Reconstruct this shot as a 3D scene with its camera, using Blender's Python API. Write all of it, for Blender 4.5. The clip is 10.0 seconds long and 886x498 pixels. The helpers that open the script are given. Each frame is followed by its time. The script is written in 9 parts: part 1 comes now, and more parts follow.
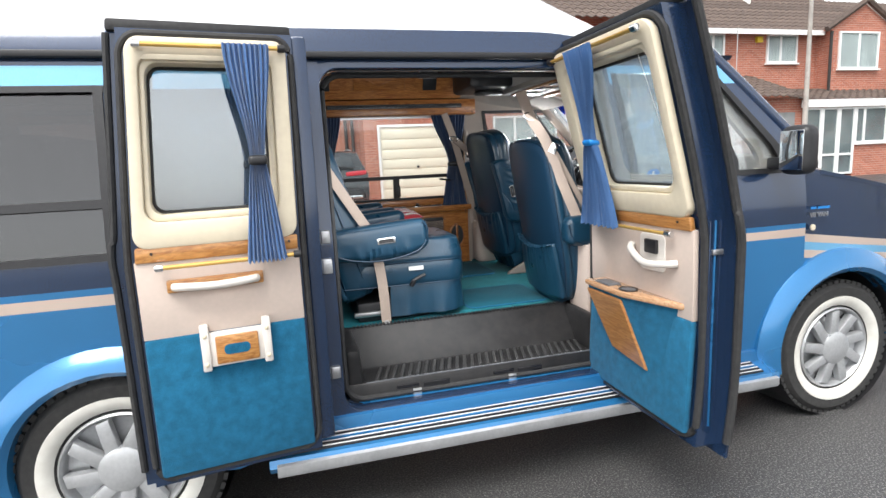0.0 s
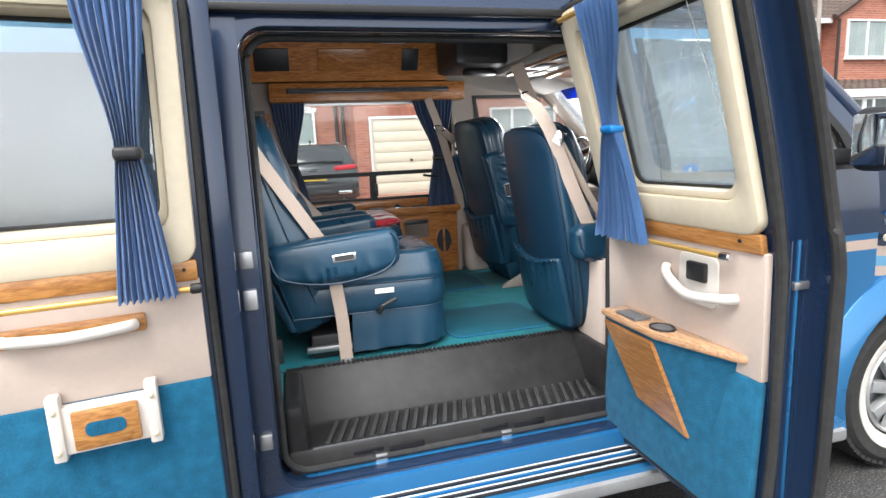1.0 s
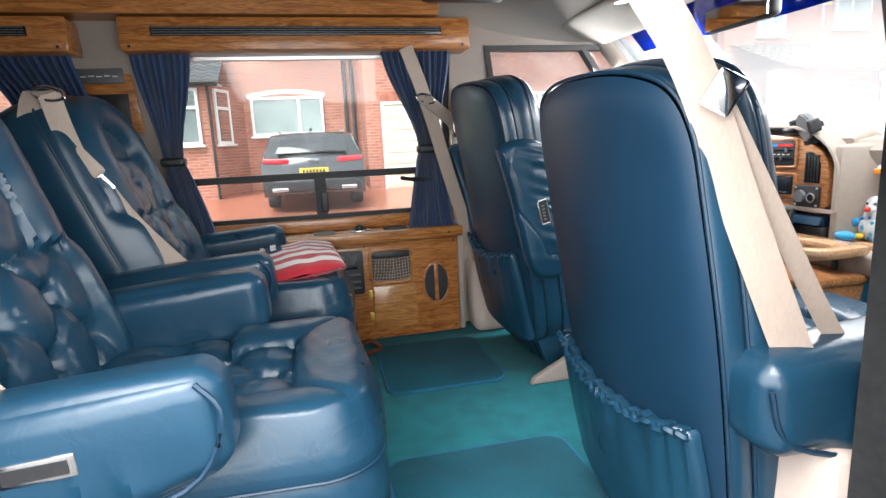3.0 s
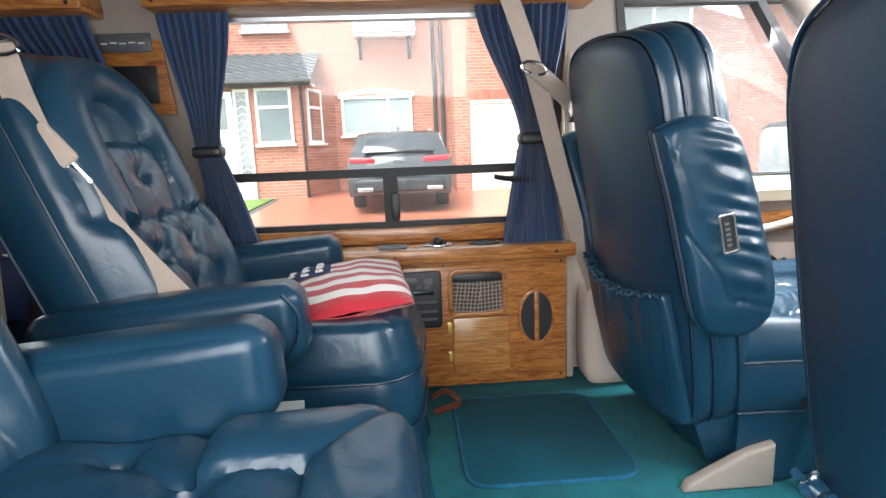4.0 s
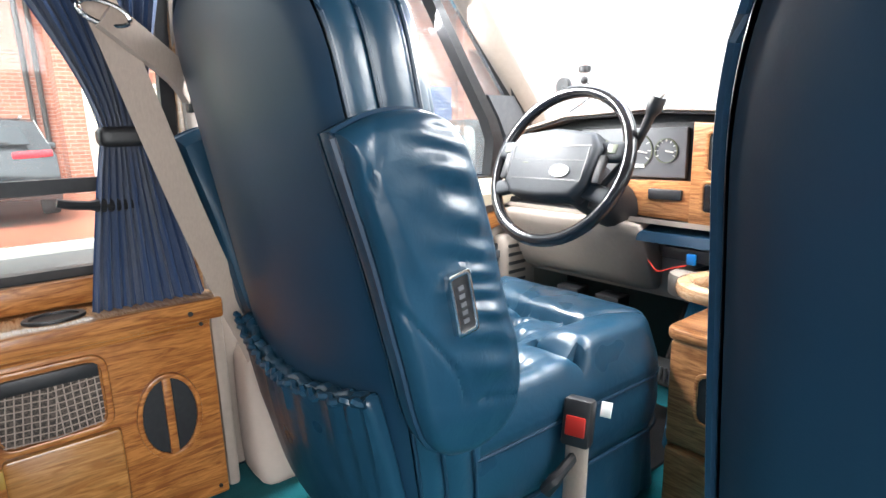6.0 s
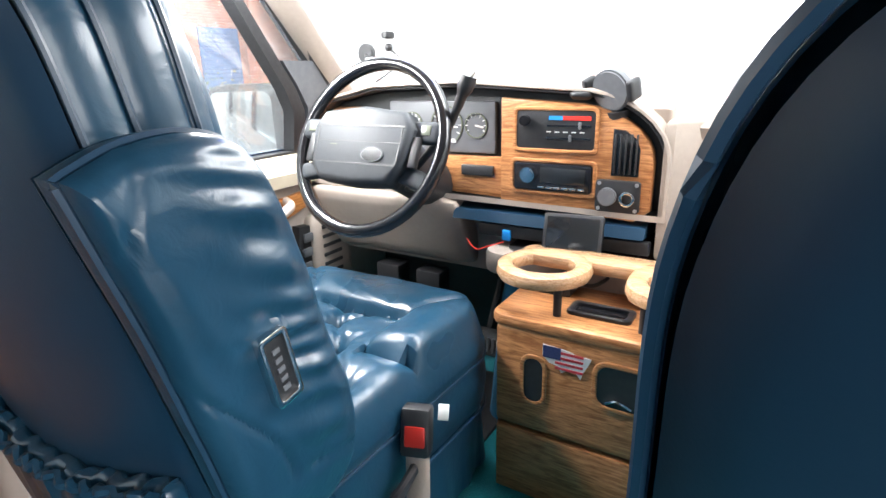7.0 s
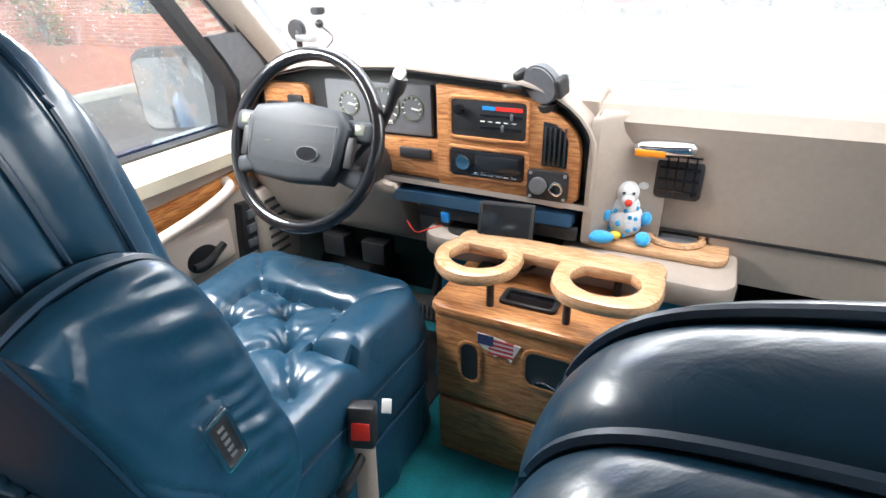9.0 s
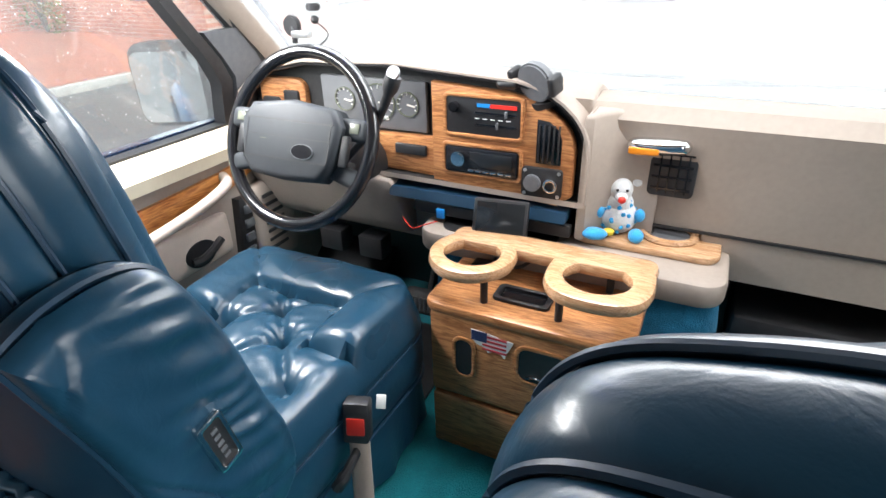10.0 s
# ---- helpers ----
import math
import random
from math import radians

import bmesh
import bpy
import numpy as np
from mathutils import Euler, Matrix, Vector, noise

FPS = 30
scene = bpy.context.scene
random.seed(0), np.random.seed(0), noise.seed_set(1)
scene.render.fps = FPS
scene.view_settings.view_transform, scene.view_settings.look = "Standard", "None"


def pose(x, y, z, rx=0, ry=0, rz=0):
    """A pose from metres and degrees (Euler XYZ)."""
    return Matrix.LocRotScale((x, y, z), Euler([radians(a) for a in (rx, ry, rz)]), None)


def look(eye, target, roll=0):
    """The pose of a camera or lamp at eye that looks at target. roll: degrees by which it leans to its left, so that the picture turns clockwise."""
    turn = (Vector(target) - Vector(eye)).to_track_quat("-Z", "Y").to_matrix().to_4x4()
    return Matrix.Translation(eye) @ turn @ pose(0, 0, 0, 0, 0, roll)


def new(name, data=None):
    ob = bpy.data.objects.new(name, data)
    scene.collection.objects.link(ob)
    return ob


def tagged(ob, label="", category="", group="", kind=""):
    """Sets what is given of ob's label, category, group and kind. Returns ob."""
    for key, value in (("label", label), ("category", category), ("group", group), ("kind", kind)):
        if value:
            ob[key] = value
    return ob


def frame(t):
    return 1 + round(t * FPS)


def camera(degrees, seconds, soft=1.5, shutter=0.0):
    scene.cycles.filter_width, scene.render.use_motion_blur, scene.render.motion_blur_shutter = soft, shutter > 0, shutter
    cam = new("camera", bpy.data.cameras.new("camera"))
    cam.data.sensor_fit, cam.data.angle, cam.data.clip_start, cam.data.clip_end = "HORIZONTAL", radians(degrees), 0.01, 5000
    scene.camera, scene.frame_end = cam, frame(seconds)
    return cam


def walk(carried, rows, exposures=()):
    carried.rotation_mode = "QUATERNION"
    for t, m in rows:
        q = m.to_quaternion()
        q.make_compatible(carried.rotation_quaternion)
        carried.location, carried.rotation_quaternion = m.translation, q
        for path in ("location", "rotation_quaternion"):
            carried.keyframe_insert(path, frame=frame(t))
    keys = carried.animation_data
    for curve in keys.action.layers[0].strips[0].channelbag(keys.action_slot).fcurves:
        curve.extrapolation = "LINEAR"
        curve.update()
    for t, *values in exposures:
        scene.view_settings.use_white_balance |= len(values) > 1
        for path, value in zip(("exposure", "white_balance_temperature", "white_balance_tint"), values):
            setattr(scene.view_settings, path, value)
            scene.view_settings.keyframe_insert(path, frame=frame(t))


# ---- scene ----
cam = camera(78.3, 10.0)
PATH = [
    (0, (0.703, -2.144, 1.439), (1.21, -0.235, 1.125), -2.7),
    (0.5, (0.787, -1.972, 1.418), (1.301, -0.066, 1.097), -2.7),
    (1, (0.943, -1.598, 1.437), (1.456, 0.306, 1.098), -2.8),
    (1.5, (1.179, -1.231, 1.433), (1.696, 0.667, 1.075), -2.9),
    (2, (1.318, -0.876, 1.445), (1.823, 1.021, 1.062), -2.8),
    (2.2, (1.353, -0.734, 1.458), (1.852, 1.164, 1.073), -2.8),
    (3.3, (1.482, -0.088, 1.42), (1.826, 1.848, 1.056), -2.5),
    (3.5, (1.495, 0.026, 1.412), (1.764, 1.975, 1.052), -2.3),
    (4, (1.514, 0.284, 1.396), (1.635, 2.249, 1.044), -2.2),
    (4.5, (1.582, 0.488, 1.399), (1.665, 2.455, 1.046), -2.3),
    (5, (1.63, 0.626, 1.405), (1.872, 2.577, 1.041), -2.1),
    (5.5, (1.666, 0.726, 1.412), (2.404, 2.544, 1.021), -1.9),
    (6, (1.714, 0.781, 1.415), (2.93, 2.314, 1.0), -1.6),
    (7.3, (1.812, 0.876, 1.503), (3.458, 1.789, 0.826), -1.5),
    (7.5, (1.817, 0.876, 1.52), (3.462, 1.76, 0.804), -1.5),
    (8, (1.818, 0.862, 1.577), (3.446, 1.701, 0.772), -1.5),
    (8.5, (1.826, 0.849, 1.615), (3.44, 1.664, 0.761), -1.5),
    (9, (1.83, 0.839, 1.648), (3.419, 1.641, 0.737), -1.6),
    (9.5, (1.835, 0.825, 1.672), (3.411, 1.62, 0.733), -1.6),
    (10, (1.836, 0.825, 1.67), (3.404, 1.624, 0.719), -1.7),
]
walk(cam, [(t, look(eye, target, roll)) for t, eye, target, roll in PATH],
     [(0.0, 1.25), (1.0, 1.4), (1.5, 1.7), (2.0, 1.65), (3.5, 2.35), (5.0, 2.6), (6.0, 2.75), (7.5, 2.5), (10.0, 2.1)])

# ---- world and light: overcast day ----
world = bpy.data.worlds.new("overcast_sky")
scene.world = world
world.use_nodes = True
wn, wl = world.node_tree.nodes, world.node_tree.links
wn.clear()
sky = wn.new("ShaderNodeTexSky")
sky.sky_type, sky.sun_disc = "NISHITA", False
sky.sun_elevation, sky.sun_rotation = radians(58), radians(219)
sky.air_density, sky.dust_density, sky.ozone_density = 1.0, 1.5, 1.0
pale = wn.new("ShaderNodeHueSaturation")
pale.inputs["Saturation"].default_value = 0.12
back = wn.new("ShaderNodeBackground")
back.inputs["Strength"].default_value = 0.15
wout = wn.new("ShaderNodeOutputWorld")
wl.new(sky.outputs[0], pale.inputs["Color"])
wl.new(pale.outputs[0], back.inputs["Color"])
wl.new(back.outputs[0], wout.inputs["Surface"])

sun = new("sun", bpy.data.lights.new("sun", "SUN"))
sun.data.energy, sun.data.angle, sun.data.color = 1.5, radians(35), (1.0, 0.97, 0.93)
sun.matrix_world = look((0, 0, 0), (0.45, 0.55, -1.15))

# sky light entering by the open side doors
door_sky = new("door_sky_light", bpy.data.lights.new("door_sky_light", "AREA"))
door_sky.data.shape, door_sky.data.size, door_sky.data.size_y = "RECTANGLE", 1.05, 0.80
door_sky.data.energy, door_sky.data.color = 3.4, (0.96, 0.98, 1.0)
door_sky.matrix_world = look((1.40, 0.14, 1.36), (1.30, 1.0, 0.80))

# sky light entering by the upper windscreen
screen_sky = new("windscreen_sky_light", bpy.data.lights.new("windscreen_sky_light", "AREA"))
screen_sky.data.shape, screen_sky.data.size, screen_sky.data.size_y = "RECTANGLE", 1.4, 0.22
screen_sky.data.energy, screen_sky.data.color = 4.5, (0.98, 0.99, 1.0)
screen_sky.matrix_world = look((2.79, 1.05, 1.74), (2.22, 1.10, 1.14))

# sky light entering by the upper driver's window
drive_sky = new("driver_window_sky_light", bpy.data.lights.new("driver_window_sky_light", "AREA"))
drive_sky.data.shape, drive_sky.data.size, drive_sky.data.size_y = "RECTANGLE", 0.45, 0.14
drive_sky.data.energy, drive_sky.data.color = 4.6, (0.98, 0.99, 1.0)
drive_sky.matrix_world = look((2.50, 1.93, 1.72), (2.50, 1.45, 1.12))

# ---- materials ----
def material(name, base, rough=0.5, metal=0.0, second=None, scale=20.0, detail=4.0, mix=(0.35, 0.7), stretch=(1, 1, 1), bump=0.0, bump_scale=200.0,
             coat=0.0, sheen=0.0, spec=0.5, stain=0.12, stain_scale=2.5, rough_var=0.08, per_object=0.0):
    m = bpy.data.materials.new(name)
    m.use_nodes = True
    n, l = m.node_tree.nodes, m.node_tree.links
    b = n["Principled BSDF"]
    b.inputs["Metallic"].default_value = metal
    b.inputs["Specular IOR Level"].default_value = spec
    b.inputs["Coat Weight"].default_value = coat
    b.inputs["Coat Roughness"].default_value = 0.06
    b.inputs["Sheen Weight"].default_value = sheen
    tc = n.new("ShaderNodeTexCoord")
    mp = n.new("ShaderNodeMapping")
    mp.inputs["Scale"].default_value = stretch
    l.new(tc.outputs["Object"], mp.inputs["Vector"])
    fine = n.new("ShaderNodeTexNoise")
    fine.inputs["Scale"].default_value, fine.inputs["Detail"].default_value = scale, detail
    l.new(mp.outputs[0], fine.inputs["Vector"])
    ramp = n.new("ShaderNodeValToRGB")
    ramp.color_ramp.elements[0].position, ramp.color_ramp.elements[1].position = mix
    other = second or tuple(c * 0.8 for c in base)
    ramp.color_ramp.elements[0].color, ramp.color_ramp.elements[1].color = (*base, 1), (*other, 1)
    l.new(fine.outputs["Fac"], ramp.inputs["Fac"])
    big = n.new("ShaderNodeTexNoise")
    big.inputs["Scale"].default_value, big.inputs["Detail"].default_value = stain_scale, 3.0
    l.new(tc.outputs["Object"], big.inputs["Vector"])
    lift = n.new("ShaderNodeMapRange")
    lift.inputs["From Min"].default_value, lift.inputs["From Max"].default_value = 0.3, 0.7
    lift.inputs["To Min"].default_value, lift.inputs["To Max"].default_value = 1 - stain, 1 + stain
    l.new(big.outputs["Fac"], lift.inputs["Value"])
    hs = n.new("ShaderNodeHueSaturation")
    l.new(ramp.outputs[0], hs.inputs["Color"])
    if per_object:
        info = n.new("ShaderNodeObjectInfo")
        geo = n.new("ShaderNodeNewGeometry")
        add = n.new("ShaderNodeMath")
        add.operation = "ADD"
        fr = n.new("ShaderNodeMath")
        fr.operation = "FRACT"
        l.new(info.outputs["Random"], add.inputs[0])
        l.new(geo.outputs["Random Per Island"], add.inputs[1])
        l.new(add.outputs[0], fr.inputs[0])
        vary = n.new("ShaderNodeMapRange")
        vary.inputs["To Min"].default_value, vary.inputs["To Max"].default_value = 1 - per_object, 1 + per_object
        l.new(fr.outputs[0], vary.inputs["Value"])
        mul = n.new("ShaderNodeMath")
        mul.operation = "MULTIPLY"
        l.new(vary.outputs[0], mul.inputs[0])
        l.new(lift.outputs[0], mul.inputs[1])
        l.new(mul.outputs[0], hs.inputs["Value"])
    else:
        l.new(lift.outputs[0], hs.inputs["Value"])
    l.new(hs.outputs[0], b.inputs["Base Color"])
    rv = n.new("ShaderNodeMapRange")
    rv.inputs["To Min"].default_value, rv.inputs["To Max"].default_value = max(rough - rough_var, 0.02), min(rough + rough_var, 1)
    l.new(big.outputs["Fac"], rv.inputs["Value"])
    l.new(rv.outputs[0], b.inputs["Roughness"])
    if bump:
        bt = n.new("ShaderNodeTexNoise")
        bt.inputs["Scale"].default_value, bt.inputs["Detail"].default_value = bump_scale, 3.0
        l.new(mp.outputs[0], bt.inputs["Vector"])
        bp = n.new("ShaderNodeBump")
        bp.inputs["Strength"].default_value, bp.inputs["Distance"].default_value = bump, 0.004
        l.new(bt.outputs["Fac"], bp.inputs["Height"])
        l.new(bp.outputs[0], b.inputs["Normal"])
    return m


def wood(name, light, dark, along="x", rough=0.22, coat=0.3, scale=1.0):
    """Lacquered oak: long dark pores and cathedral figure along one axis."""
    m = bpy.data.materials.new(name)
    m.use_nodes = True
    n, l = m.node_tree.nodes, m.node_tree.links
    b = n["Principled BSDF"]
    tc = n.new("ShaderNodeTexCoord")
    mp = n.new("ShaderNodeMapping")
    k = {"x": (0.10, 1, 1), "y": (1, 0.10, 1), "z": (1, 1, 0.10)}[along]
    mp.inputs["Scale"].default_value = tuple(v * scale for v in k)
    l.new(tc.outputs["Object"], mp.inputs["Vector"])
    warp = n.new("ShaderNodeTexNoise")
    warp.inputs["Scale"].default_value, warp.inputs["Detail"].default_value = 9.0, 2.0
    l.new(mp.outputs[0], warp.inputs["Vector"])
    mixv = n.new("ShaderNodeVectorMath")
    mixv.operation = "MULTIPLY_ADD"
    mixv.inputs[1].default_value = (0.09, 0.09, 0.09)
    l.new(warp.outputs["Color"], mixv.inputs[0])
    l.new(mp.outputs[0], mixv.inputs[2])
    wave = n.new("ShaderNodeTexNoise")
    wave.inputs["Scale"].default_value, wave.inputs["Detail"].default_value, wave.inputs["Distortion"].default_value = 60.0, 5.0, 1.6
    l.new(mixv.outputs[0], wave.inputs["Vector"])
    pores = n.new("ShaderNodeTexNoise")
    pores.inputs["Scale"].default_value, pores.inputs["Detail"].default_value = 260.0, 3.0
    l.new(mp.outputs[0], pores.inputs["Vector"])
    ramp = n.new("ShaderNodeValToRGB")
    e = ramp.color_ramp.elements
    e[0].position, e[0].color = 0.36, (*dark, 1)
    e[1].position, e[1].color = 0.62, (*light, 1)
    l.new(wave.outputs["Fac"], ramp.inputs["Fac"])
    pr = n.new("ShaderNodeMapRange")
    pr.inputs["From Min"].default_value, pr.inputs["From Max"].default_value = 0.34, 0.5
    pr.inputs["To Min"].default_value, pr.inputs["To Max"].default_value = 0.72, 1.0
    l.new(pores.outputs["Fac"], pr.inputs["Value"])
    hs = n.new("ShaderNodeHueSaturation")
    l.new(ramp.outputs[0], hs.inputs["Color"])
    l.new(pr.outputs[0], hs.inputs["Value"])
    l.new(hs.outputs[0], b.inputs["Base Color"])
    b.inputs["Roughness"].default_value = rough + 0.1
    b.inputs["Specular IOR Level"].default_value = 0.35
    b.inputs["Coat Weight"].default_value, b.inputs["Coat Roughness"].default_value = coat, rough * 0.5
    bp = n.new("ShaderNodeBump")
    bp.inputs["Strength"].default_value, bp.inputs["Distance"].default_value = 0.12, 0.002
    l.new(wave.outputs["Fac"], bp.inputs["Height"])
    l.new(bp.outputs[0], b.inputs["Normal"])
    return m


def leather(name, base, second, rough=0.32, crease=0.16):
    """Soft dyed leather: fine pebble, creases at hand size, worn sheen."""
    m = material(name, base, rough, second=second, scale=6.0, stain=0.10, stain_scale=4.0, rough_var=0.09, coat=0.02, spec=0.45)
    n, l = m.node_tree.nodes, m.node_tree.links
    b = n["Principled BSDF"]
    tc = n.new("ShaderNodeTexCoord")
    vo = n.new("ShaderNodeTexVoronoi")
    vo.inputs["Scale"].default_value = 600.0
    cr = n.new("ShaderNodeTexNoise")
    cr.inputs["Scale"].default_value, cr.inputs["Detail"].default_value, cr.inputs["Distortion"].default_value = 26.0, 5.0, 1.8
    l.new(tc.outputs["Object"], vo.inputs["Vector"])
    l.new(tc.outputs["Object"], cr.inputs["Vector"])
    b1 = n.new("ShaderNodeBump")
    b1.inputs["Strength"].default_value, b1.inputs["Distance"].default_value = 0.05, 0.0005
    l.new(vo.outputs["Distance"], b1.inputs["Height"])
    b2 = n.new("ShaderNodeBump")
    b2.inputs["Strength"].default_value, b2.inputs["Distance"].default_value = crease, 0.006
    l.new(cr.outputs["Fac"], b2.inputs["Height"])
    l.new(b1.outputs[0], b2.inputs["Normal"])
    l.new(b2.outputs[0], b.inputs["Normal"])
    return m


def glass(name, tint=(1, 1, 1), clear=0.9, rough=0.02, rain=0.0, shine=0.03, haze=0.0):
    """A thin pane: mostly clear, with a mirror-like gloss; optional raindrops and white glare veil."""
    m = bpy.data.materials.new(name)
    m.use_nodes = True
    n, l = m.node_tree.nodes, m.node_tree.links
    n.clear()
    out = n.new("ShaderNodeOutputMaterial")
    tr = n.new("ShaderNodeBsdfTransparent")
    tr.inputs["Color"].default_value = (*[c * clear for c in tint], 1)
    gl = n.new("ShaderNodeBsdfGlossy")
    gl.inputs["Roughness"].default_value = rough
    lw = n.new("ShaderNodeLayerWeight")
    lw.inputs["Blend"].default_value = 0.5
    pw = n.new("ShaderNodeMath")
    pw.operation, pw.inputs[1].default_value = "POWER", 5.0
    l.new(lw.outputs["Facing"], pw.inputs[0])
    fr = n.new("ShaderNodeMath")
    fr.operation, fr.inputs[1].default_value, fr.inputs[2].default_value = "MULTIPLY_ADD", 0.8, shine
    l.new(pw.outputs[0], fr.inputs[0])
    mx = n.new("ShaderNodeMixShader")
    l.new(fr.outputs[0], mx.inputs[0])
    l.new(tr.outputs[0], mx.inputs[1])
    l.new(gl.outputs[0], mx.inputs[2])
    last = mx
    if rain:
        tc = n.new("ShaderNodeTexCoord")
        vo = n.new("ShaderNodeTexVoronoi")
        vo.inputs["Scale"].default_value, vo.inputs["Randomness"].default_value = 95.0, 1.0
        l.new(tc.outputs["Object"], vo.inputs["Vector"])
        th = n.new("ShaderNodeMath")
        th.operation, th.inputs[1].default_value = "LESS_THAN", 0.13
        l.new(vo.outputs["Distance"], th.inputs[0])
        few = n.new("ShaderNodeTexNoise")
        few.inputs["Scale"].default_value = 30.0
        l.new(tc.outputs["Object"], few.inputs["Vector"])
        ft = n.new("ShaderNodeMath")
        ft.operation, ft.inputs[1].default_value = "GREATER_THAN", 0.52
        l.new(few.outputs["Fac"], ft.inputs[0])
        mu = n.new("ShaderNodeMath")
        mu.operation = "MULTIPLY"
        l.new(th.outputs[0], mu.inputs[0])
        l.new(ft.outputs[0], mu.inputs[1])
        sc = n.new("ShaderNodeMath")
        sc.operation, sc.inputs[1].default_value = "MULTIPLY", rain
        l.new(mu.outputs[0], sc.inputs[0])
        drop = n.new("ShaderNodeBsdfDiffuse")
        drop.inputs["Color"].default_value = (0.75, 0.78, 0.8, 1)
        m2 = n.new("ShaderNodeMixShader")
        l.new(sc.outputs[0], m2.inputs[0])
        l.new(mx.outputs[0], m2.inputs[1])
        l.new(drop.outputs[0], m2.inputs[2])
        last = m2
    # haze mixes in a translucent white veil, standing in for sky glare
    if haze:
        film = n.new("ShaderNodeBsdfTranslucent")
        film.inputs["Color"].default_value = (0.9, 0.93, 0.95, 1)
        m3 = n.new("ShaderNodeMixShader")
        m3.inputs[0].default_value = haze
        l.new(last.outputs[0], m3.inputs[1])
        l.new(film.outputs[0], m3.inputs[2])
        last = m3
    l.new(last.outputs[0], out.inputs["Surface"])
    return m


PAINT_NAVY = material("paint_navy", (0.010, 0.026, 0.066), 0.22, 0.2, second=(0.014, 0.034, 0.082), scale=300, coat=0.9, stain=0.1, stain_scale=1.5)
PAINT_BLUE = material("paint_blue", (0.020, 0.165, 0.38), 0.28, 0.4, second=(0.026, 0.185, 0.42), scale=300, coat=0.9, stain=0.08, stain_scale=1.5)
PAINT_LIGHT = material("paint_light_blue", (0.15, 0.42, 0.68), 0.25, 0.3, second=(0.18, 0.46, 0.7), scale=300, coat=0.9, stain=0.05)
PAINT_BEIGE = material("paint_beige_stripe", (0.48, 0.38, 0.32), 0.35, second=(0.46, 0.37, 0.31), scale=200, coat=0.7, stain=0.05)
PAINT_WHITE = material("paint_white_roof", (0.72, 0.75, 0.78), 0.3, second=(0.68, 0.71, 0.75), scale=60, coat=0.6, stain=0.06)
CREAM = material("cream_moulded_trim", (0.70, 0.62, 0.47), 0.48, second=(0.66, 0.58, 0.44), scale=40, bump=0.06, bump_scale=500, stain=0.06)
BEIGE = material("beige_vinyl", (0.56, 0.46, 0.40), 0.6, second=(0.53, 0.44, 0.38), scale=60, bump=0.15, bump_scale=700, stain=0.06)
BEIGE_GREY = material("grey_beige_plastic", (0.34, 0.285, 0.245), 0.52, second=(0.315, 0.265, 0.23), scale=80, bump=0.10, bump_scale=900, stain=0.07)
HEADLINER = material("headliner_cloth", (0.36, 0.325, 0.29), 0.95, second=(0.32, 0.29, 0.26), scale=300, bump=0.2, bump_scale=900, stain=0.08)
CARPET_BLUE = material("blue_door_carpet", (0.012, 0.105, 0.20), 0.97, second=(0.02, 0.15, 0.27), scale=420, detail=5, bump=0.9, bump_scale=300, sheen=0.06, stain=0.17, stain_scale=30, spec=0.1)
CARPET_TEAL = material("teal_floor_carpet", (0.007, 0.120, 0.148), 0.97, second=(0.012, 0.175, 0.205), scale=420, detail=5, bump=0.9, bump_scale=300, sheen=0.06, stain=0.16, stain_scale=18, spec=0.1)
MAT_TEAL = material("darker_teal_mat", (0.006, 0.078, 0.118), 0.97, second=(0.009, 0.105, 0.145), scale=420, detail=5, bump=0.8, bump_scale=300, sheen=0.04, stain=0.16, stain_scale=6, spec=0.1)
LEATHER = leather("blue_leather", (0.0075, 0.0370, 0.0690), (0.0110, 0.0460, 0.0830), 0.30, 0.14)
LEATHER_DARK = leather("dark_blue_leather", (0.010, 0.026, 0.048), (0.013, 0.033, 0.058), 0.34)
VINYL_BACK = leather("blue_seat_back_vinyl", (0.0060, 0.027, 0.055), (0.008, 0.032, 0.064), 0.40, 0.02)
OAK = wood("oak_medium", (0.52, 0.215, 0.060), (0.26, 0.084, 0.021), "x", scale=1.5)
OAK_Y = wood("oak_across", (0.52, 0.240, 0.098), (0.26, 0.10, 0.036), "y", scale=1.9)
# paler than the other oak: glare on the lacquer put into the colour
OAK_PALE = wood("oak_pale", (0.56, 0.345, 0.200), (0.42, 0.225, 0.110), "y", 0.16, 0.75, 1.8)
OAK_DOOR = wood("oak_door_trim", (0.52, 0.25, 0.075), (0.34, 0.135, 0.033), "x", 0.2, 0.7)
OAK_DOOR_Y = wood("oak_door_trim_across", (0.52, 0.25, 0.085), (0.36, 0.15, 0.04), "y", 0.2, 0.7)
BLACK = material("black_plastic", (0.014, 0.014, 0.016), 0.45, second=(0.02, 0.02, 0.022), scale=90, bump=0.08, bump_scale=700)
BLACK_GLOSS = material("black_gloss_plastic", (0.008, 0.008, 0.010), 0.16, second=(0.012, 0.012, 0.014), scale=60)
STEP = material("black_step_moulding", (0.018, 0.018, 0.019), 0.36, second=(0.026, 0.025, 0.025), scale=25, spec=0.22, bump=0.15, bump_scale=500, stain=0.3, stain_scale=6)
RUBBER = material("rubber_seal", (0.018, 0.018, 0.019), 0.7, second=(0.03, 0.03, 0.03), scale=50, bump=0.1, bump_scale=300)
# ribs paler than STEP: their gloss highlights are put into the colour
STEP_RIB = material("worn_step_rib", (0.05, 0.05, 0.05), 0.3, second=(0.03, 0.03, 0.03), scale=30)
TYRE = material("tyre_rubber", (0.022, 0.022, 0.022), 0.75, second=(0.035, 0.034, 0.033), scale=40, bump=0.15, bump_scale=200, stain=0.2)
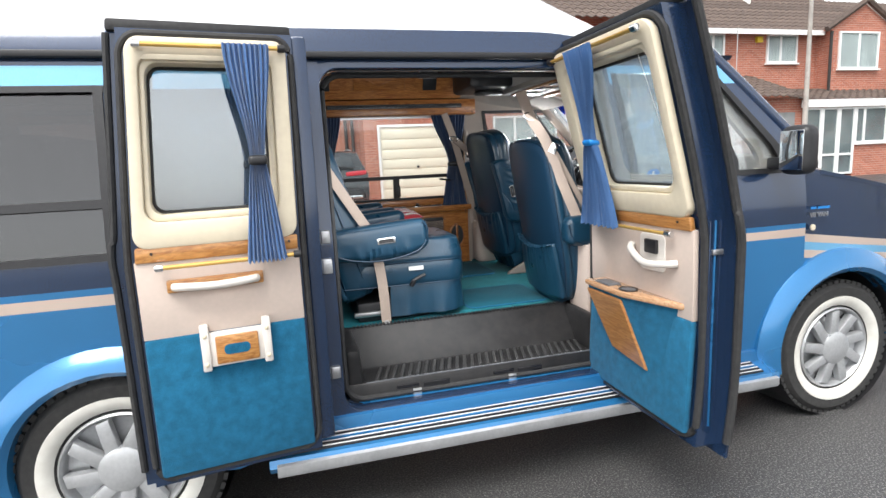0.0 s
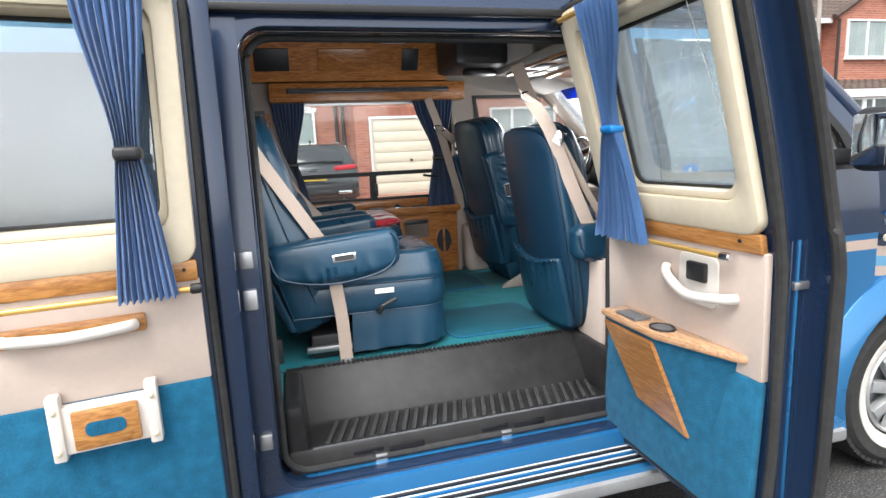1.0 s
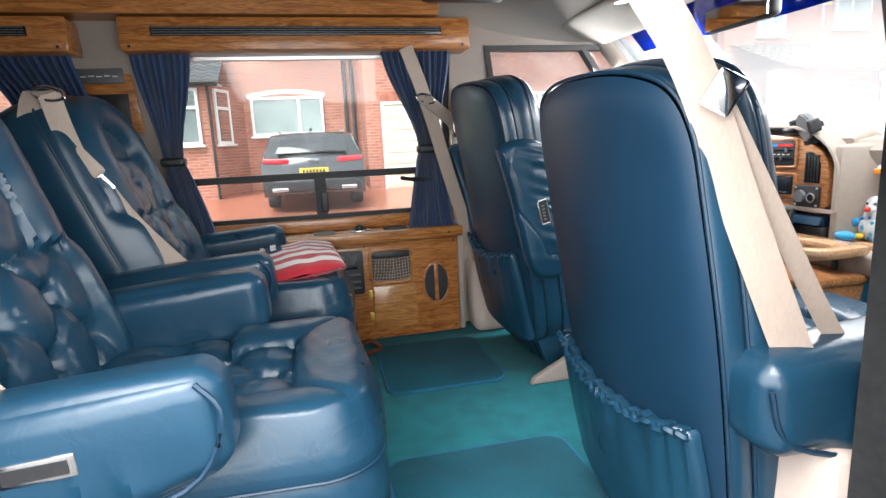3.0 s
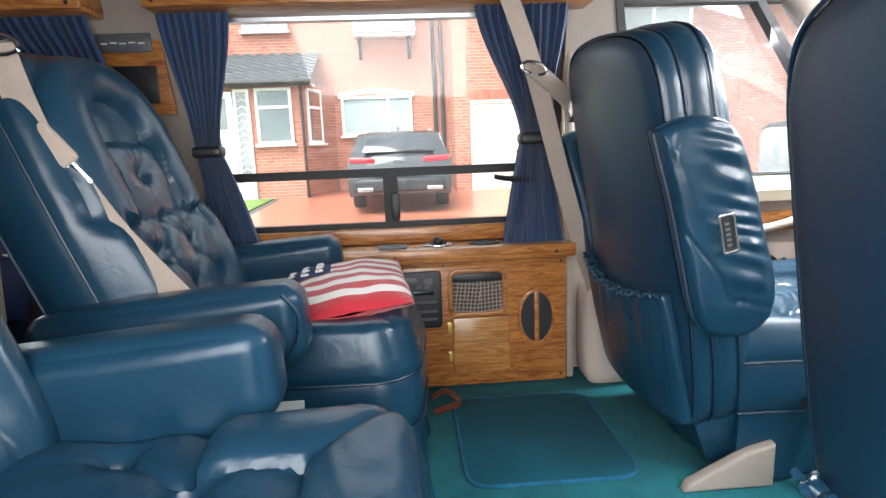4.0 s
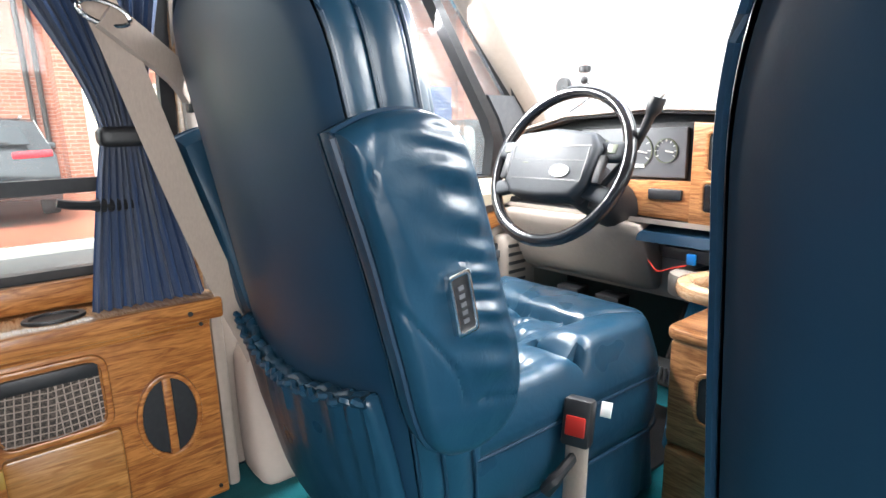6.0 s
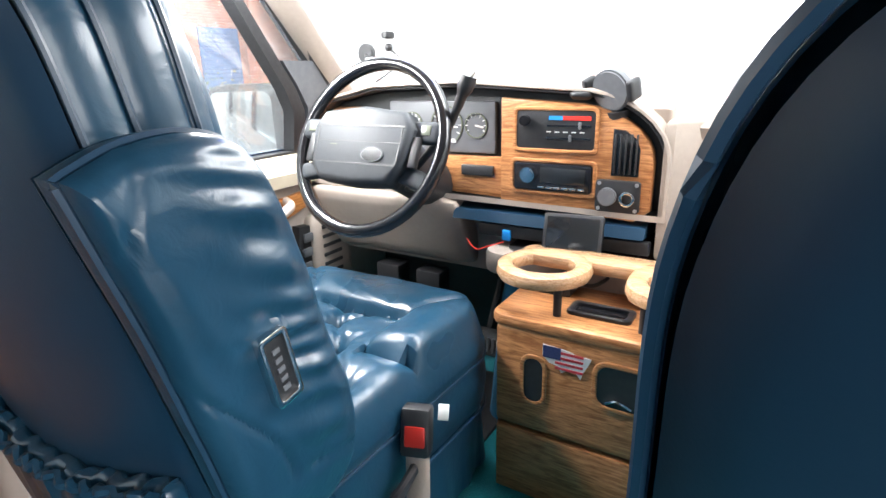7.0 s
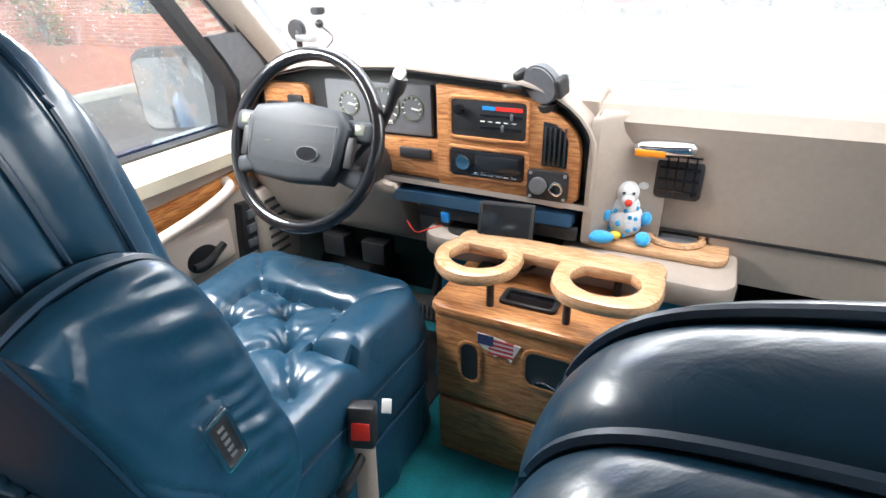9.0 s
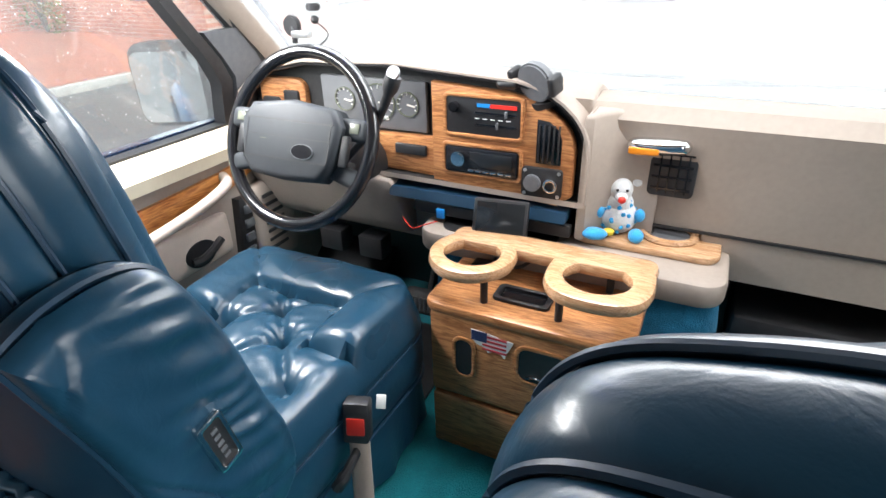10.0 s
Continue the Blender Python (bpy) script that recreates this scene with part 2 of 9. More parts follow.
WHITEWALL = material("whitewall_rubber", (0.68, 0.67, 0.62), 0.6, second=(0.6, 0.58, 0.53), scale=20, stain=0.08)
SILVER = material("silver_wheel_paint", (0.50, 0.51, 0.52), 0.35, 0.55, second=(0.45, 0.46, 0.47), scale=80, stain=0.12, stain_scale=8)
CHROME = material("chrome", (0.75, 0.75, 0.75), 0.10, 1.0, second=(0.7, 0.7, 0.7), scale=40, stain=0.04)
ALU = material("brushed_aluminium", (0.55, 0.56, 0.57), 0.35, 0.9, second=(0.5, 0.5, 0.51), scale=30, stretch=(0.05, 1, 1))
BRASS = material("brass_rod", (0.72, 0.45, 0.12), 0.25, 0.35, second=(0.66, 0.40, 0.10), scale=30, coat=0.4)
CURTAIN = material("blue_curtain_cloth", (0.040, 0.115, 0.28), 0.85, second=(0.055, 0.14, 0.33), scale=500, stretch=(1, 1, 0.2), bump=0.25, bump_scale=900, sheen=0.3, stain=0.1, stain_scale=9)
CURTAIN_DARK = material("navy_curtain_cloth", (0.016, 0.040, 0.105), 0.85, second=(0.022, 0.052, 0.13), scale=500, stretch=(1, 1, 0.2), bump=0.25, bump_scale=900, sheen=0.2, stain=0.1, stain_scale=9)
BELT = material("beige_seat_belt", (0.40, 0.315, 0.26), 0.6, second=(0.36, 0.285, 0.235), scale=300, stretch=(1, 1, 0.3), bump=0.3, bump_scale=1200, sheen=0.2)
WHITE_PLASTIC = material("white_plastic", (0.72, 0.68, 0.63), 0.4, second=(0.69, 0.65, 0.6), scale=30)
PAPER = material("white_label", (0.75, 0.75, 0.73), 0.6, second=(0.7, 0.7, 0.68), scale=50)
RED = material("red_cloth", (0.48, 0.018, 0.032), 0.9, second=(0.40, 0.014, 0.026), scale=300, bump=0.5, bump_scale=500, sheen=0.3)
WHITE_CLOTH = material("white_cloth", (0.78, 0.74, 0.70), 0.9, second=(0.72, 0.68, 0.64), scale=300, bump=0.5, bump_scale=500, sheen=0.3)
NAVY_CLOTH = material("navy_cloth", (0.015, 0.030, 0.11), 0.9, second=(0.02, 0.04, 0.13), scale=300, bump=0.5, bump_scale=500)
RED_PLASTIC = material("red_plastic", (0.6, 0.03, 0.02), 0.3)
SKY_PLASTIC = material("bright_blue_plastic", (0.01, 0.22, 0.62), 0.4)
BLUE_FELT = material("bright_blue_plush", (0.02, 0.30, 0.62), 0.95, second=(0.03, 0.36, 0.7), scale=200, bump=0.6, bump_scale=400, sheen=0.4)
WHITE_FELT = material("white_plush", (0.70, 0.71, 0.72), 0.95, second=(0.6, 0.62, 0.64), scale=120, bump=0.6, bump_scale=400, sheen=0.4)
GREY_PLASTIC = material("grey_plastic", (0.10, 0.105, 0.115), 0.42, second=(0.12, 0.125, 0.135), scale=70, bump=0.08, bump_scale=800)
WHEEL_PAD = material("slate_wheel_pad", (0.015, 0.019, 0.024), 0.58, second=(0.019, 0.023, 0.029), scale=70, bump=0.15, bump_scale=900)
SCREEN = material("dark_screen", (0.012, 0.013, 0.015), 0.12, second=(0.016, 0.018, 0.02), scale=5)
LCD = material("grey_lcd", (0.16, 0.17, 0.13), 0.25)
GAUGE = material("grey_gauge_face", (0.15, 0.155, 0.165), 0.4, second=(0.135, 0.14, 0.15), scale=30, stain=0.04)
MESH = material("brown_net", (0.11, 0.085, 0.07), 0.8, second=(0.035, 0.028, 0.024), scale=260, detail=1, mix=(0.45, 0.55))
AMBER = material("amber_lens", (0.75, 0.25, 0.02), 0.15, coat=0.6)
MIRROR = material("mirror_glass", (0.85, 0.86, 0.87), 0.03, 1.0, second=(0.82, 0.83, 0.84), scale=10, stain=0.02, rough_var=0.01)
GLASS_TINT = glass("tinted_window_glass", (0.30, 0.33, 0.35), 0.75, rain=0.12, shine=0.10)
GLASS_VAN = glass("van_window_glass", (0.93, 0.97, 0.97), 0.95, haze=0.02)
# clear windscreen; its haze stands in for the glare of the sky
GLASS_FRONT = glass("misted_windscreen_glass", (0.95, 0.98, 0.98), 0.96, haze=0.20)
GLASS_RAIN = glass("rainy_window_glass", (0.92, 0.97, 0.97), 0.95, rain=0.45, shine=0.12, haze=0.13)
GLASS_DOOR = glass("side_door_glass", (0.90, 0.96, 0.97), 0.92, rain=0.35, shine=0.22, haze=0.03)
# rain-spotted front door pane; bright sky put into its tint and haze
GLASS_SKYLIT = glass("wet_door_glass", (0.86, 0.97, 1.0), 0.95, rain=0.45, shine=0.20, haze=0.16)
GLASS_SHADE = glass("blue_shade_band", (0.03, 0.15, 0.65), 0.8)
ASPHALT = material("wet_asphalt", (0.034, 0.034, 0.035), 0.45, second=(0.22, 0.215, 0.205), scale=120, detail=4, mix=(0.50, 0.72), bump=1.0, bump_scale=110, stain=0.35, stain_scale=0.5, rough_var=0.22)
BRICK = material("red_brick", (0.42, 0.15, 0.095), 0.85, second=(0.33, 0.105, 0.065), scale=8, bump=0.3, bump_scale=120, per_object=0.16)
MORTAR = material("brick_mortar", (0.44, 0.30, 0.24), 0.95, second=(0.38, 0.26, 0.2), scale=30)
TILE = material("brown_roof_tile", (0.115, 0.082, 0.066), 0.8, second=(0.075, 0.056, 0.048), scale=14, bump=0.3, bump_scale=80, per_object=0.22)
SLATE = material("grey_porch_tile", (0.085, 0.09, 0.095), 0.75, second=(0.06, 0.064, 0.07), scale=14, bump=0.3, bump_scale=80, per_object=0.18)
UPVC = material("white_upvc", (0.80, 0.80, 0.79), 0.35, second=(0.77, 0.77, 0.76), scale=5, stain=0.04)
PANE = material("house_window_pane", (0.20, 0.22, 0.23), 0.08, second=(0.30, 0.31, 0.31), scale=1.2, stain=0.25, stain_scale=1.0)
NET = material("net_curtain", (0.55, 0.56, 0.55), 0.9, second=(0.45, 0.46, 0.45), scale=30, stretch=(1, 1, 0.03))
GARAGE = material("cream_garage_door", (0.72, 0.66, 0.53), 0.5, second=(0.68, 0.62, 0.5), scale=6, stain=0.05)
PAVING = material("red_block_paving", (0.36, 0.135, 0.085), 0.45, second=(0.28, 0.10, 0.065), scale=30, bump=0.3, bump_scale=60, stain=0.25, stain_scale=0.7, rough_var=0.2, per_object=0.14)
BLUE_DOOR = material("blue_painted_door", (0.04, 0.11, 0.28), 0.5, second=(0.045, 0.125, 0.30), scale=6, stain=0.05)
CONCRETE = material("concrete", (0.38, 0.36, 0.33), 0.8, second=(0.31, 0.295, 0.27), scale=15, bump=0.3, bump_scale=90, stain=0.15)
GRASS = material("lawn_green", (0.085, 0.15, 0.025), 0.9, second=(0.13, 0.20, 0.04), scale=60, bump=0.8, bump_scale=120, stain=0.25, stain_scale=1.5)
LEAF = material("leaf_green", (0.07, 0.12, 0.03), 0.6, second=(0.14, 0.16, 0.05), scale=12, per_object=0.35)
LEAF_DRY = material("leaf_straw", (0.30, 0.24, 0.10), 0.7, second=(0.2, 0.2, 0.07), scale=12, per_object=0.3)
BARK = material("bark", (0.12, 0.09, 0.07), 0.9, second=(0.07, 0.055, 0.045), scale=20, stretch=(1, 1, 0.2), bump=0.6, bump_scale=60)
TIMBER_BLACK = material("black_timber", (0.02, 0.018, 0.017), 0.6, second=(0.03, 0.027, 0.025), scale=20)
RENDER_WHITE = material("white_render_wall", (0.75, 0.74, 0.71), 0.9, second=(0.7, 0.69, 0.66), scale=20, bump=0.2, bump_scale=60)
CAR_GREY = material("grey_car_paint", (0.045, 0.048, 0.052), 0.2, 0.5, second=(0.05, 0.053, 0.058), scale=200, coat=0.9)
CAR_GLASS = material("car_window", (0.03, 0.035, 0.04), 0.05, second=(0.05, 0.055, 0.06), scale=2)
TAIL_RED = material("tail_lamp_red", (0.55, 0.015, 0.03), 0.12, coat=0.8)
PLATE = material("yellow_plate", (0.70, 0.52, 0.06), 0.4)
CAR_WHITE = material("white_car_paint", (0.7, 0.7, 0.7), 0.25, second=(0.66, 0.66, 0.66), scale=50, coat=0.8)
CAR_RED = material("red_car_paint", (0.40, 0.03, 0.03), 0.25, coat=0.8)
BOX_PRINT = material("printed_cardboard", (0.02, 0.02, 0.022), 0.4, second=(0.03, 0.03, 0.03), scale=20)
YELLOW = material("yellow_print", (0.70, 0.50, 0.03), 0.5)


# ---- building helpers ----
def finish(name, bm, mat, smooth=True):
    me = bpy.data.meshes.new(name)
    bm.to_mesh(me)
    bm.free()
    for m in (mat if isinstance(mat, (list, tuple)) else [mat]):
        me.materials.append(m)
    if smooth:
        for p in me.polygons:
            p.use_smooth = True
        me.set_sharp_from_angle(angle=radians(38))
    return me


def part(name, bm, mat, parent, label=""):
    ob = new(name, finish(name, bm, mat))
    ob.parent = parent
    if label:
        ob["label"] = label
    return ob


def thing(name, bm, mat, label, category, group="", kind=""):
    return tagged(new(name, finish(name, bm, mat)), label, category, group, kind)


def group_of(name, label, category, m=None, group="", kind=""):
    ob = tagged(new(name), label, category, group, kind)
    ob.empty_display_size = 0.1
    if m is not None:
        ob.matrix_basis = m
    return ob


def add(bm, other, m=None):
    """Join another bmesh, moved by m, into bm."""
    if m is not None:
        bmesh.ops.transform(other, matrix=m, verts=other.verts)
    me = bpy.data.meshes.new("tmp")
    other.to_mesh(me)
    other.free()
    bm.from_mesh(me)
    bpy.data.meshes.remove(me)
    return bm


def box(x0, x1, y0, y1, z0, z1, bevel=0.0, seg=2):
    bm = bmesh.new()
    bmesh.ops.create_cube(bm, size=1, matrix=Matrix.Translation(((x0 + x1) / 2, (y0 + y1) / 2, (z0 + z1) / 2)) @ Matrix.Diagonal((x1 - x0, y1 - y0, z1 - z0, 1)))
    if bevel:
        bmesh.ops.bevel(bm, geom=bm.edges[:], offset=bevel, segments=seg, profile=0.5, affect="EDGES")
    return bm


def soft(sx, sy, sz, r, n=10, puff=0.0, fn=None, at=(0, 0, 0)):
    """A padded block: rounded edges of radius r, faces puffed out, then bent by fn(x, y, z)."""
    bm = bmesh.new()
    seen = {}
    h = (sx / 2, sy / 2, sz / 2)

    def vert(a, b, c):
        key = (round(a, 5), round(b, 5), round(c, 5))
        if key not in seen:
            p = Vector((a * h[0], b * h[1], c * h[2]))
            q = Vector([max(-hh + r, min(hh - r, v)) for v, hh in zip(p, h)])
            d = p - q
            if d.length > 1e-9:
                p = q + d.normalized() * r
            if puff:
                w = [(1 - min(1, abs(v)) ** 2.2) for v in (a, b, c)]
                p.x += puff * a * w[1] * w[2]
                p.y += puff * b * w[0] * w[2]
                p.z += puff * c * w[0] * w[1]
            if fn:
                p = Vector(fn(*p))
            seen[key] = bm.verts.new(p + Vector(at))
        return seen[key]

    t = [math.sin(math.pi / 2 * (2 * i / n - 1)) * 0.35 + (2 * i / n - 1) * 0.65 for i in range(n + 1)]
    for ax in range(3):
        for s in (-1, 1):
            for i in range(n):
                for j in range(n):
                    q = []
                    for u, v in ((t[i], t[j]), (t[i + 1], t[j]), (t[i + 1], t[j + 1]), (t[i], t[j + 1])):
                        c = [u, v]
                        c.insert(ax, s)
                        q.append(vert(*c))
                    if (s > 0) == (ax == 1):
                        q.reverse()
                    bm.faces.new(q)
    return bm


def prism(pts, axis, a, b, bevel=0.0, seg=2):
    """A flat outline drawn in the two other axes (in order), from a to b along the axis."""
    bm = bmesh.new()

    def place(p, d):
        c = list(p)
        c.insert("xyz".index(axis), d)
        return bm.verts.new(c)

    lo, hi = [place(p, a) for p in pts], [place(p, b) for p in pts]
    bm.faces.new(lo)
    bm.faces.new(hi)
    for i in range(len(pts)):
        bm.faces.new((lo[i - 1], lo[i], hi[i], hi[i - 1]))
    bmesh.ops.recalc_face_normals(bm, faces=bm.faces[:])
    if bevel:
        e = [e for e in bm.edges if (e.verts[0] in lo) == (e.verts[1] in lo)]
        bmesh.ops.bevel(bm, geom=e, offset=bevel, segments=seg, profile=0.5, affect="EDGES")
    return bm


def rounded(u0, u1, v0, v1, r, n=5):
    """Corner-rounded rectangle, counter-clockwise."""
    out = []
    for cu, cv, a0 in ((u1 - r, v1 - r, 0), (u0 + r, v1 - r, 90), (u0 + r, v0 + r, 180), (u1 - r, v0 + r, 270)):
        for i in range(n + 1):
            a = radians(a0 + 90 * i / n)
            out.append((cu + r * math.cos(a), cv + r * math.sin(a)))
    return out


def oval(cu, cv, ru, rv, n=24, power=2.0):
    out = []
    for i in range(n):
        a = 2 * math.pi * i / n
        c, s = math.cos(a), math.sin(a)
        out.append((cu + ru * math.copysign(abs(c) ** (2 / power), c), cv + rv * math.copysign(abs(s) ** (2 / power), s)))
    return out


def ring(outer, inner, axis, a, b, bevel=0.0):
    """A frame between two outlines of equal length."""
    bm = bmesh.new()

    def place(p, d):
        c = list(p)
        c.insert("xyz".index(axis), d)
        return bm.verts.new(c)

    rows = [[place(p, d) for p in pts] for pts, d in ((outer, a), (outer, b), (inner, b), (inner, a))]
    n = len(outer)
    for k in range(4):
        for i in range(n):
            bm.faces.new((rows[k][i - 1], rows[k][i], rows[(k + 1) % 4][i], rows[(k + 1) % 4][i - 1]))
    bmesh.ops.recalc_face_normals(bm, faces=bm.faces[:])
    if bevel:
        loops = [e for e in bm.edges if any(e.verts[0] in r and e.verts[1] in r for r in map(set, rows))]
        bmesh.ops.bevel(bm, geom=loops, offset=bevel, segments=2, profile=0.5, affect="EDGES")
    return bm


def tube(path, r, n=10, closed=False, flat=1.0, up=(0, 0, 1)):
    """A pipe along points; flat squashes it along its own up."""
    bm = bmesh.new()
    pts = [Vector(p) for p in path]
    rows = []
    for i, p in enumerate(pts):
        if closed:
            d = pts[(i + 1) % len(pts)] - pts[i - 1]
        else:
            d = pts[min(i + 1, len(pts) - 1)] - pts[max(i - 1, 0)]
        d.normalize()
        ref = Vector(up)
        if abs(d.dot(ref)) > 0.95:
            ref = Vector((1, 0, 0))
        side = d.cross(ref).normalized()
        top = side.cross(d).normalized()
        rr = r[i] if isinstance(r, (list, tuple)) else r
        rows.append([bm.verts.new(p + side * rr * math.cos(2 * math.pi * k / n) + top * rr * flat * math.sin(2 * math.pi * k / n)) for k in range(n)])
    m = len(rows)
    for i in range(m if closed else m - 1):
        for k in range(n):
            bm.faces.new((rows[i][k - 1], rows[i][k], rows[(i + 1) % m][k], rows[(i + 1) % m][k - 1]))
    if not closed:
        bm.faces.new(rows[0])
        bm.faces.new(rows[-1])
    bmesh.ops.recalc_face_normals(bm, faces=bm.faces[:])
    return bm


def strap(path, width, thick, across):
    """A flat webbing along points; across: its width's direction at each point or one for all."""
    bm = bmesh.new()
    pts = [Vector(p) for p in path]
    rows = []
    for i, p in enumerate(pts):
        d = (pts[min(i + 1, len(pts) - 1)] - pts[max(i - 1, 0)]).normalized()
        a = Vector(across[i] if isinstance(across[0], (tuple, list, Vector)) else across)
        a = (a - d * a.dot(d)).normalized()
        nrm = d.cross(a)
        rows.append([bm.verts.new(p + a * su * width / 2 + nrm * sv * thick / 2) for su, sv in ((-1, -1), (1, -1), (1, 1), (-1, 1))])
    for i in range(len(rows) - 1):
        for k in range(4):
            bm.faces.new((rows[i][k - 1], rows[i][k], rows[i + 1][k], rows[i + 1][k - 1]))
    bm.faces.new(rows[0])
    bm.faces.new(rows[-1])
    bmesh.ops.recalc_face_normals(bm, faces=bm.faces[:])
    return bm


def curve_pts(pts, n=8):
    """Points along a smooth line through pts."""
    p = [Vector(q) for q in pts]
    out = []
    for i in range(len(p) - 1):
        a, b, c, d = p[max(i - 1, 0)], p[i], p[i + 1], p[min(i + 2, len(p) - 1)]
        for k in range(n):
            t = k / n
            out.append(0.5 * (2 * b + (c - a) * t + (2 * a - 5 * b + 4 * c - d) * t * t + (3 * b - a - 3 * c + d) * t ** 3))
    out.append(p[-1])
    return out


def lathe(profile, n=40, arc=2 * math.pi):
    """Turn (radius, height) about the y axis."""
    bm = bmesh.new()
    rows = [[bm.verts.new((r * math.cos(arc * k / n), h, r * math.sin(arc * k / n))) for k in range(n)] for r, h in profile]
    for i in range(len(rows) - 1):
        for k in range(n):
            bm.faces.new((rows[i][k - 1], rows[i][k], rows[i + 1][k], rows[i + 1][k - 1]))
    bmesh.ops.remove_doubles(bm, verts=bm.verts[:], dist=1e-5)
    bmesh.ops.recalc_face_normals(bm, faces=bm.faces[:])
    return bm


def disc(radius, depth, n=24, at=(0, 0, 0), axis="y", bevel=0.0):
    bm = bmesh.new()
    bmesh.ops.create_cone(bm, cap_ends=True, segments=n, radius1=radius, radius2=radius, depth=depth)
    turn = {"x": pose(0, 0, 0, 0, 90, 0), "y": pose(0, 0, 0, 90, 0, 0), "z": Matrix.Identity(4)}[axis]
    bmesh.ops.transform(bm, matrix=Matrix.Translation(at) @ turn, verts=bm.verts)
    if bevel:
        bmesh.ops.bevel(bm, geom=[e for e in bm.edges if len(e.link_faces) == 2 and any(len(f.verts) > 4 for f in e.link_faces)], offset=bevel, segments=2, affect="EDGES")
    return bm


def ball(r, at=(0, 0, 0), scale=(1, 1, 1), n=16):
    bm = bmesh.new()
    bmesh.ops.create_uvsphere(bm, u_segments=n, v_segments=n // 2 + 2, radius=r, matrix=Matrix.Translation(at) @ Matrix.Diagonal((*scale, 1)))
    return bm


def grid(us, vs, fn, thick, holes=(), band=None):
    """A sheet over us x vs with thickness; fn(u, v, d) gives the place at depth d; holes: (u0, u1, v0, v1) or a test; band(u, v) gives the material slot."""
    bm = bmesh.new()
    cells = {}
    for i in range(len(us) - 1):
        for j in range(len(vs) - 1):
            cu, cv = (us[i] + us[i + 1]) / 2, (vs[j] + vs[j + 1]) / 2
            if not (holes(cu, cv) if callable(holes) else any(a < cu < b and c < cv < d for a, b, c, d in holes)):
                cells[i, j] = band(cu, cv) if band else 0
    verts = {}

    def v(i, j, k):
        if (i, j, k) not in verts:
            verts[i, j, k] = bm.verts.new(fn(us[i], vs[j], thick * k))
        return verts[i, j, k]

    for (i, j), slot in cells.items():
        f = bm.faces.new((v(i, j, 0), v(i + 1, j, 0), v(i + 1, j + 1, 0), v(i, j + 1, 0)))
        g = bm.faces.new((v(i, j + 1, 1), v(i + 1, j + 1, 1), v(i + 1, j, 1), v(i, j, 1)))
        f.material_index = g.material_index = slot
        for (di, dj), (p, q) in {(-1, 0): ((i, j), (i, j + 1)), (1, 0): ((i + 1, j + 1), (i + 1, j)), (0, -1): ((i + 1, j), (i, j)), (0, 1): ((i, j + 1), (i + 1, j + 1))}.items():
            if (i + di, j + dj) not in cells:
                f = bm.faces.new((v(*p, 0), v(*q, 0), v(*q, 1), v(*p, 1)))
                f.material_index = slot
    bmesh.ops.recalc_face_normals(bm, faces=bm.faces[:])
    return bm


def steps(*marks, gap=0.08):
    """Sorted marks with extra values so that no step exceeds gap."""
    m = sorted(set(round(v, 4) for v in marks))
    out = [m[0]]
    for a, b in zip(m, m[1:]):
        n = max(1, math.ceil((b - a) / gap - 1e-6))
        out += [a + (b - a) * (k + 1) / n for k in range(n)]
    return out


def text_bars(parent, name, rows, mat, m):
    """Unreadable writing: flat bars (u0, u1, v0, v1) on the local xz plane."""
    bm = bmesh.new()
    for a, b, c, d in rows:
        add(bm, box(a, b, -0.0006, 0.0006, c, d))
    bmesh.ops.transform(bm, matrix=m, verts=bm.verts)
    return part(name, bm, mat, parent)


def words(name, text, size, mat, m, parent=None, extrude=0.0006):
    cu = bpy.data.curves.new(name, "FONT")
    cu.body, cu.size, cu.extrude, cu.align_x, cu.align_y = text, size, extrude, "CENTER", "CENTER"
    tmp = bpy.data.objects.new(name, cu)
    scene.collection.objects.link(tmp)
    me = bpy.data.meshes.new_from_object(tmp.evaluated_get(bpy.context.evaluated_depsgraph_get()))
    bpy.data.objects.remove(tmp)
    me.materials.clear()
    me.materials.append(mat)
    me.transform(m)
    ob = new(name, me)
    ob.parent = parent
    return ob


# ---- the van's shell ----
FLOOR = 0.65
FAR = 2.10          # outer skin of the driver's side; the door side's is y = 0
REAR, NOSE = -1.35, 4.25
OPEN_X0, OPEN_X1, OPEN_Z0, OPEN_Z1 = 0.83, 2.10, 0.43, 1.86


def lean(z):
    """How far the side leans in at height z."""
    up = max(0.0, z - 1.12) / 0.76
    low = max(0.0, 0.75 - z) / 0.4
    return 0.125 * up ** 1.25 + 0.02 * low ** 2


def pillar_x(z):
    """The windscreen pillar's line, seen from the side."""
    return 3.16 - max(0.0, z - 1.41) * 1.07


def side_x(u, z):
    """Squeezes the front door's stretch behind the windscreen pillar."""
    if u <= 2.03 or z <= 1.41:
        return u
    return 2.03 + (u - 2.03) * (pillar_x(z) - 2.03) / (3.16 - 2.03)


van = group_of("conversion_van", "two-tone blue high-roof conversion van standing on wet asphalt, side doors open", "van")
SIDE_MATS = [PAINT_NAVY, PAINT_BLUE, PAINT_BEIGE, PAINT_LIGHT]


def side_band(u, z):
    if OPEN_X0 - 0.13 < u < OPEN_X1 + 0.05 and z > 0.43:
        return 0
    if z > 1.75 and z < 1.835 and u < 3.2:
        return 3
    if z > 1.055:
        return 0
    if 0.99 < z < 1.03:
        return 2
    return 1


def wheel_gap(u, z):
    return math.hypot(u, z - 0.38) < 0.40 or math.hypot(u - 3.42, z - 0.38) < 0.46


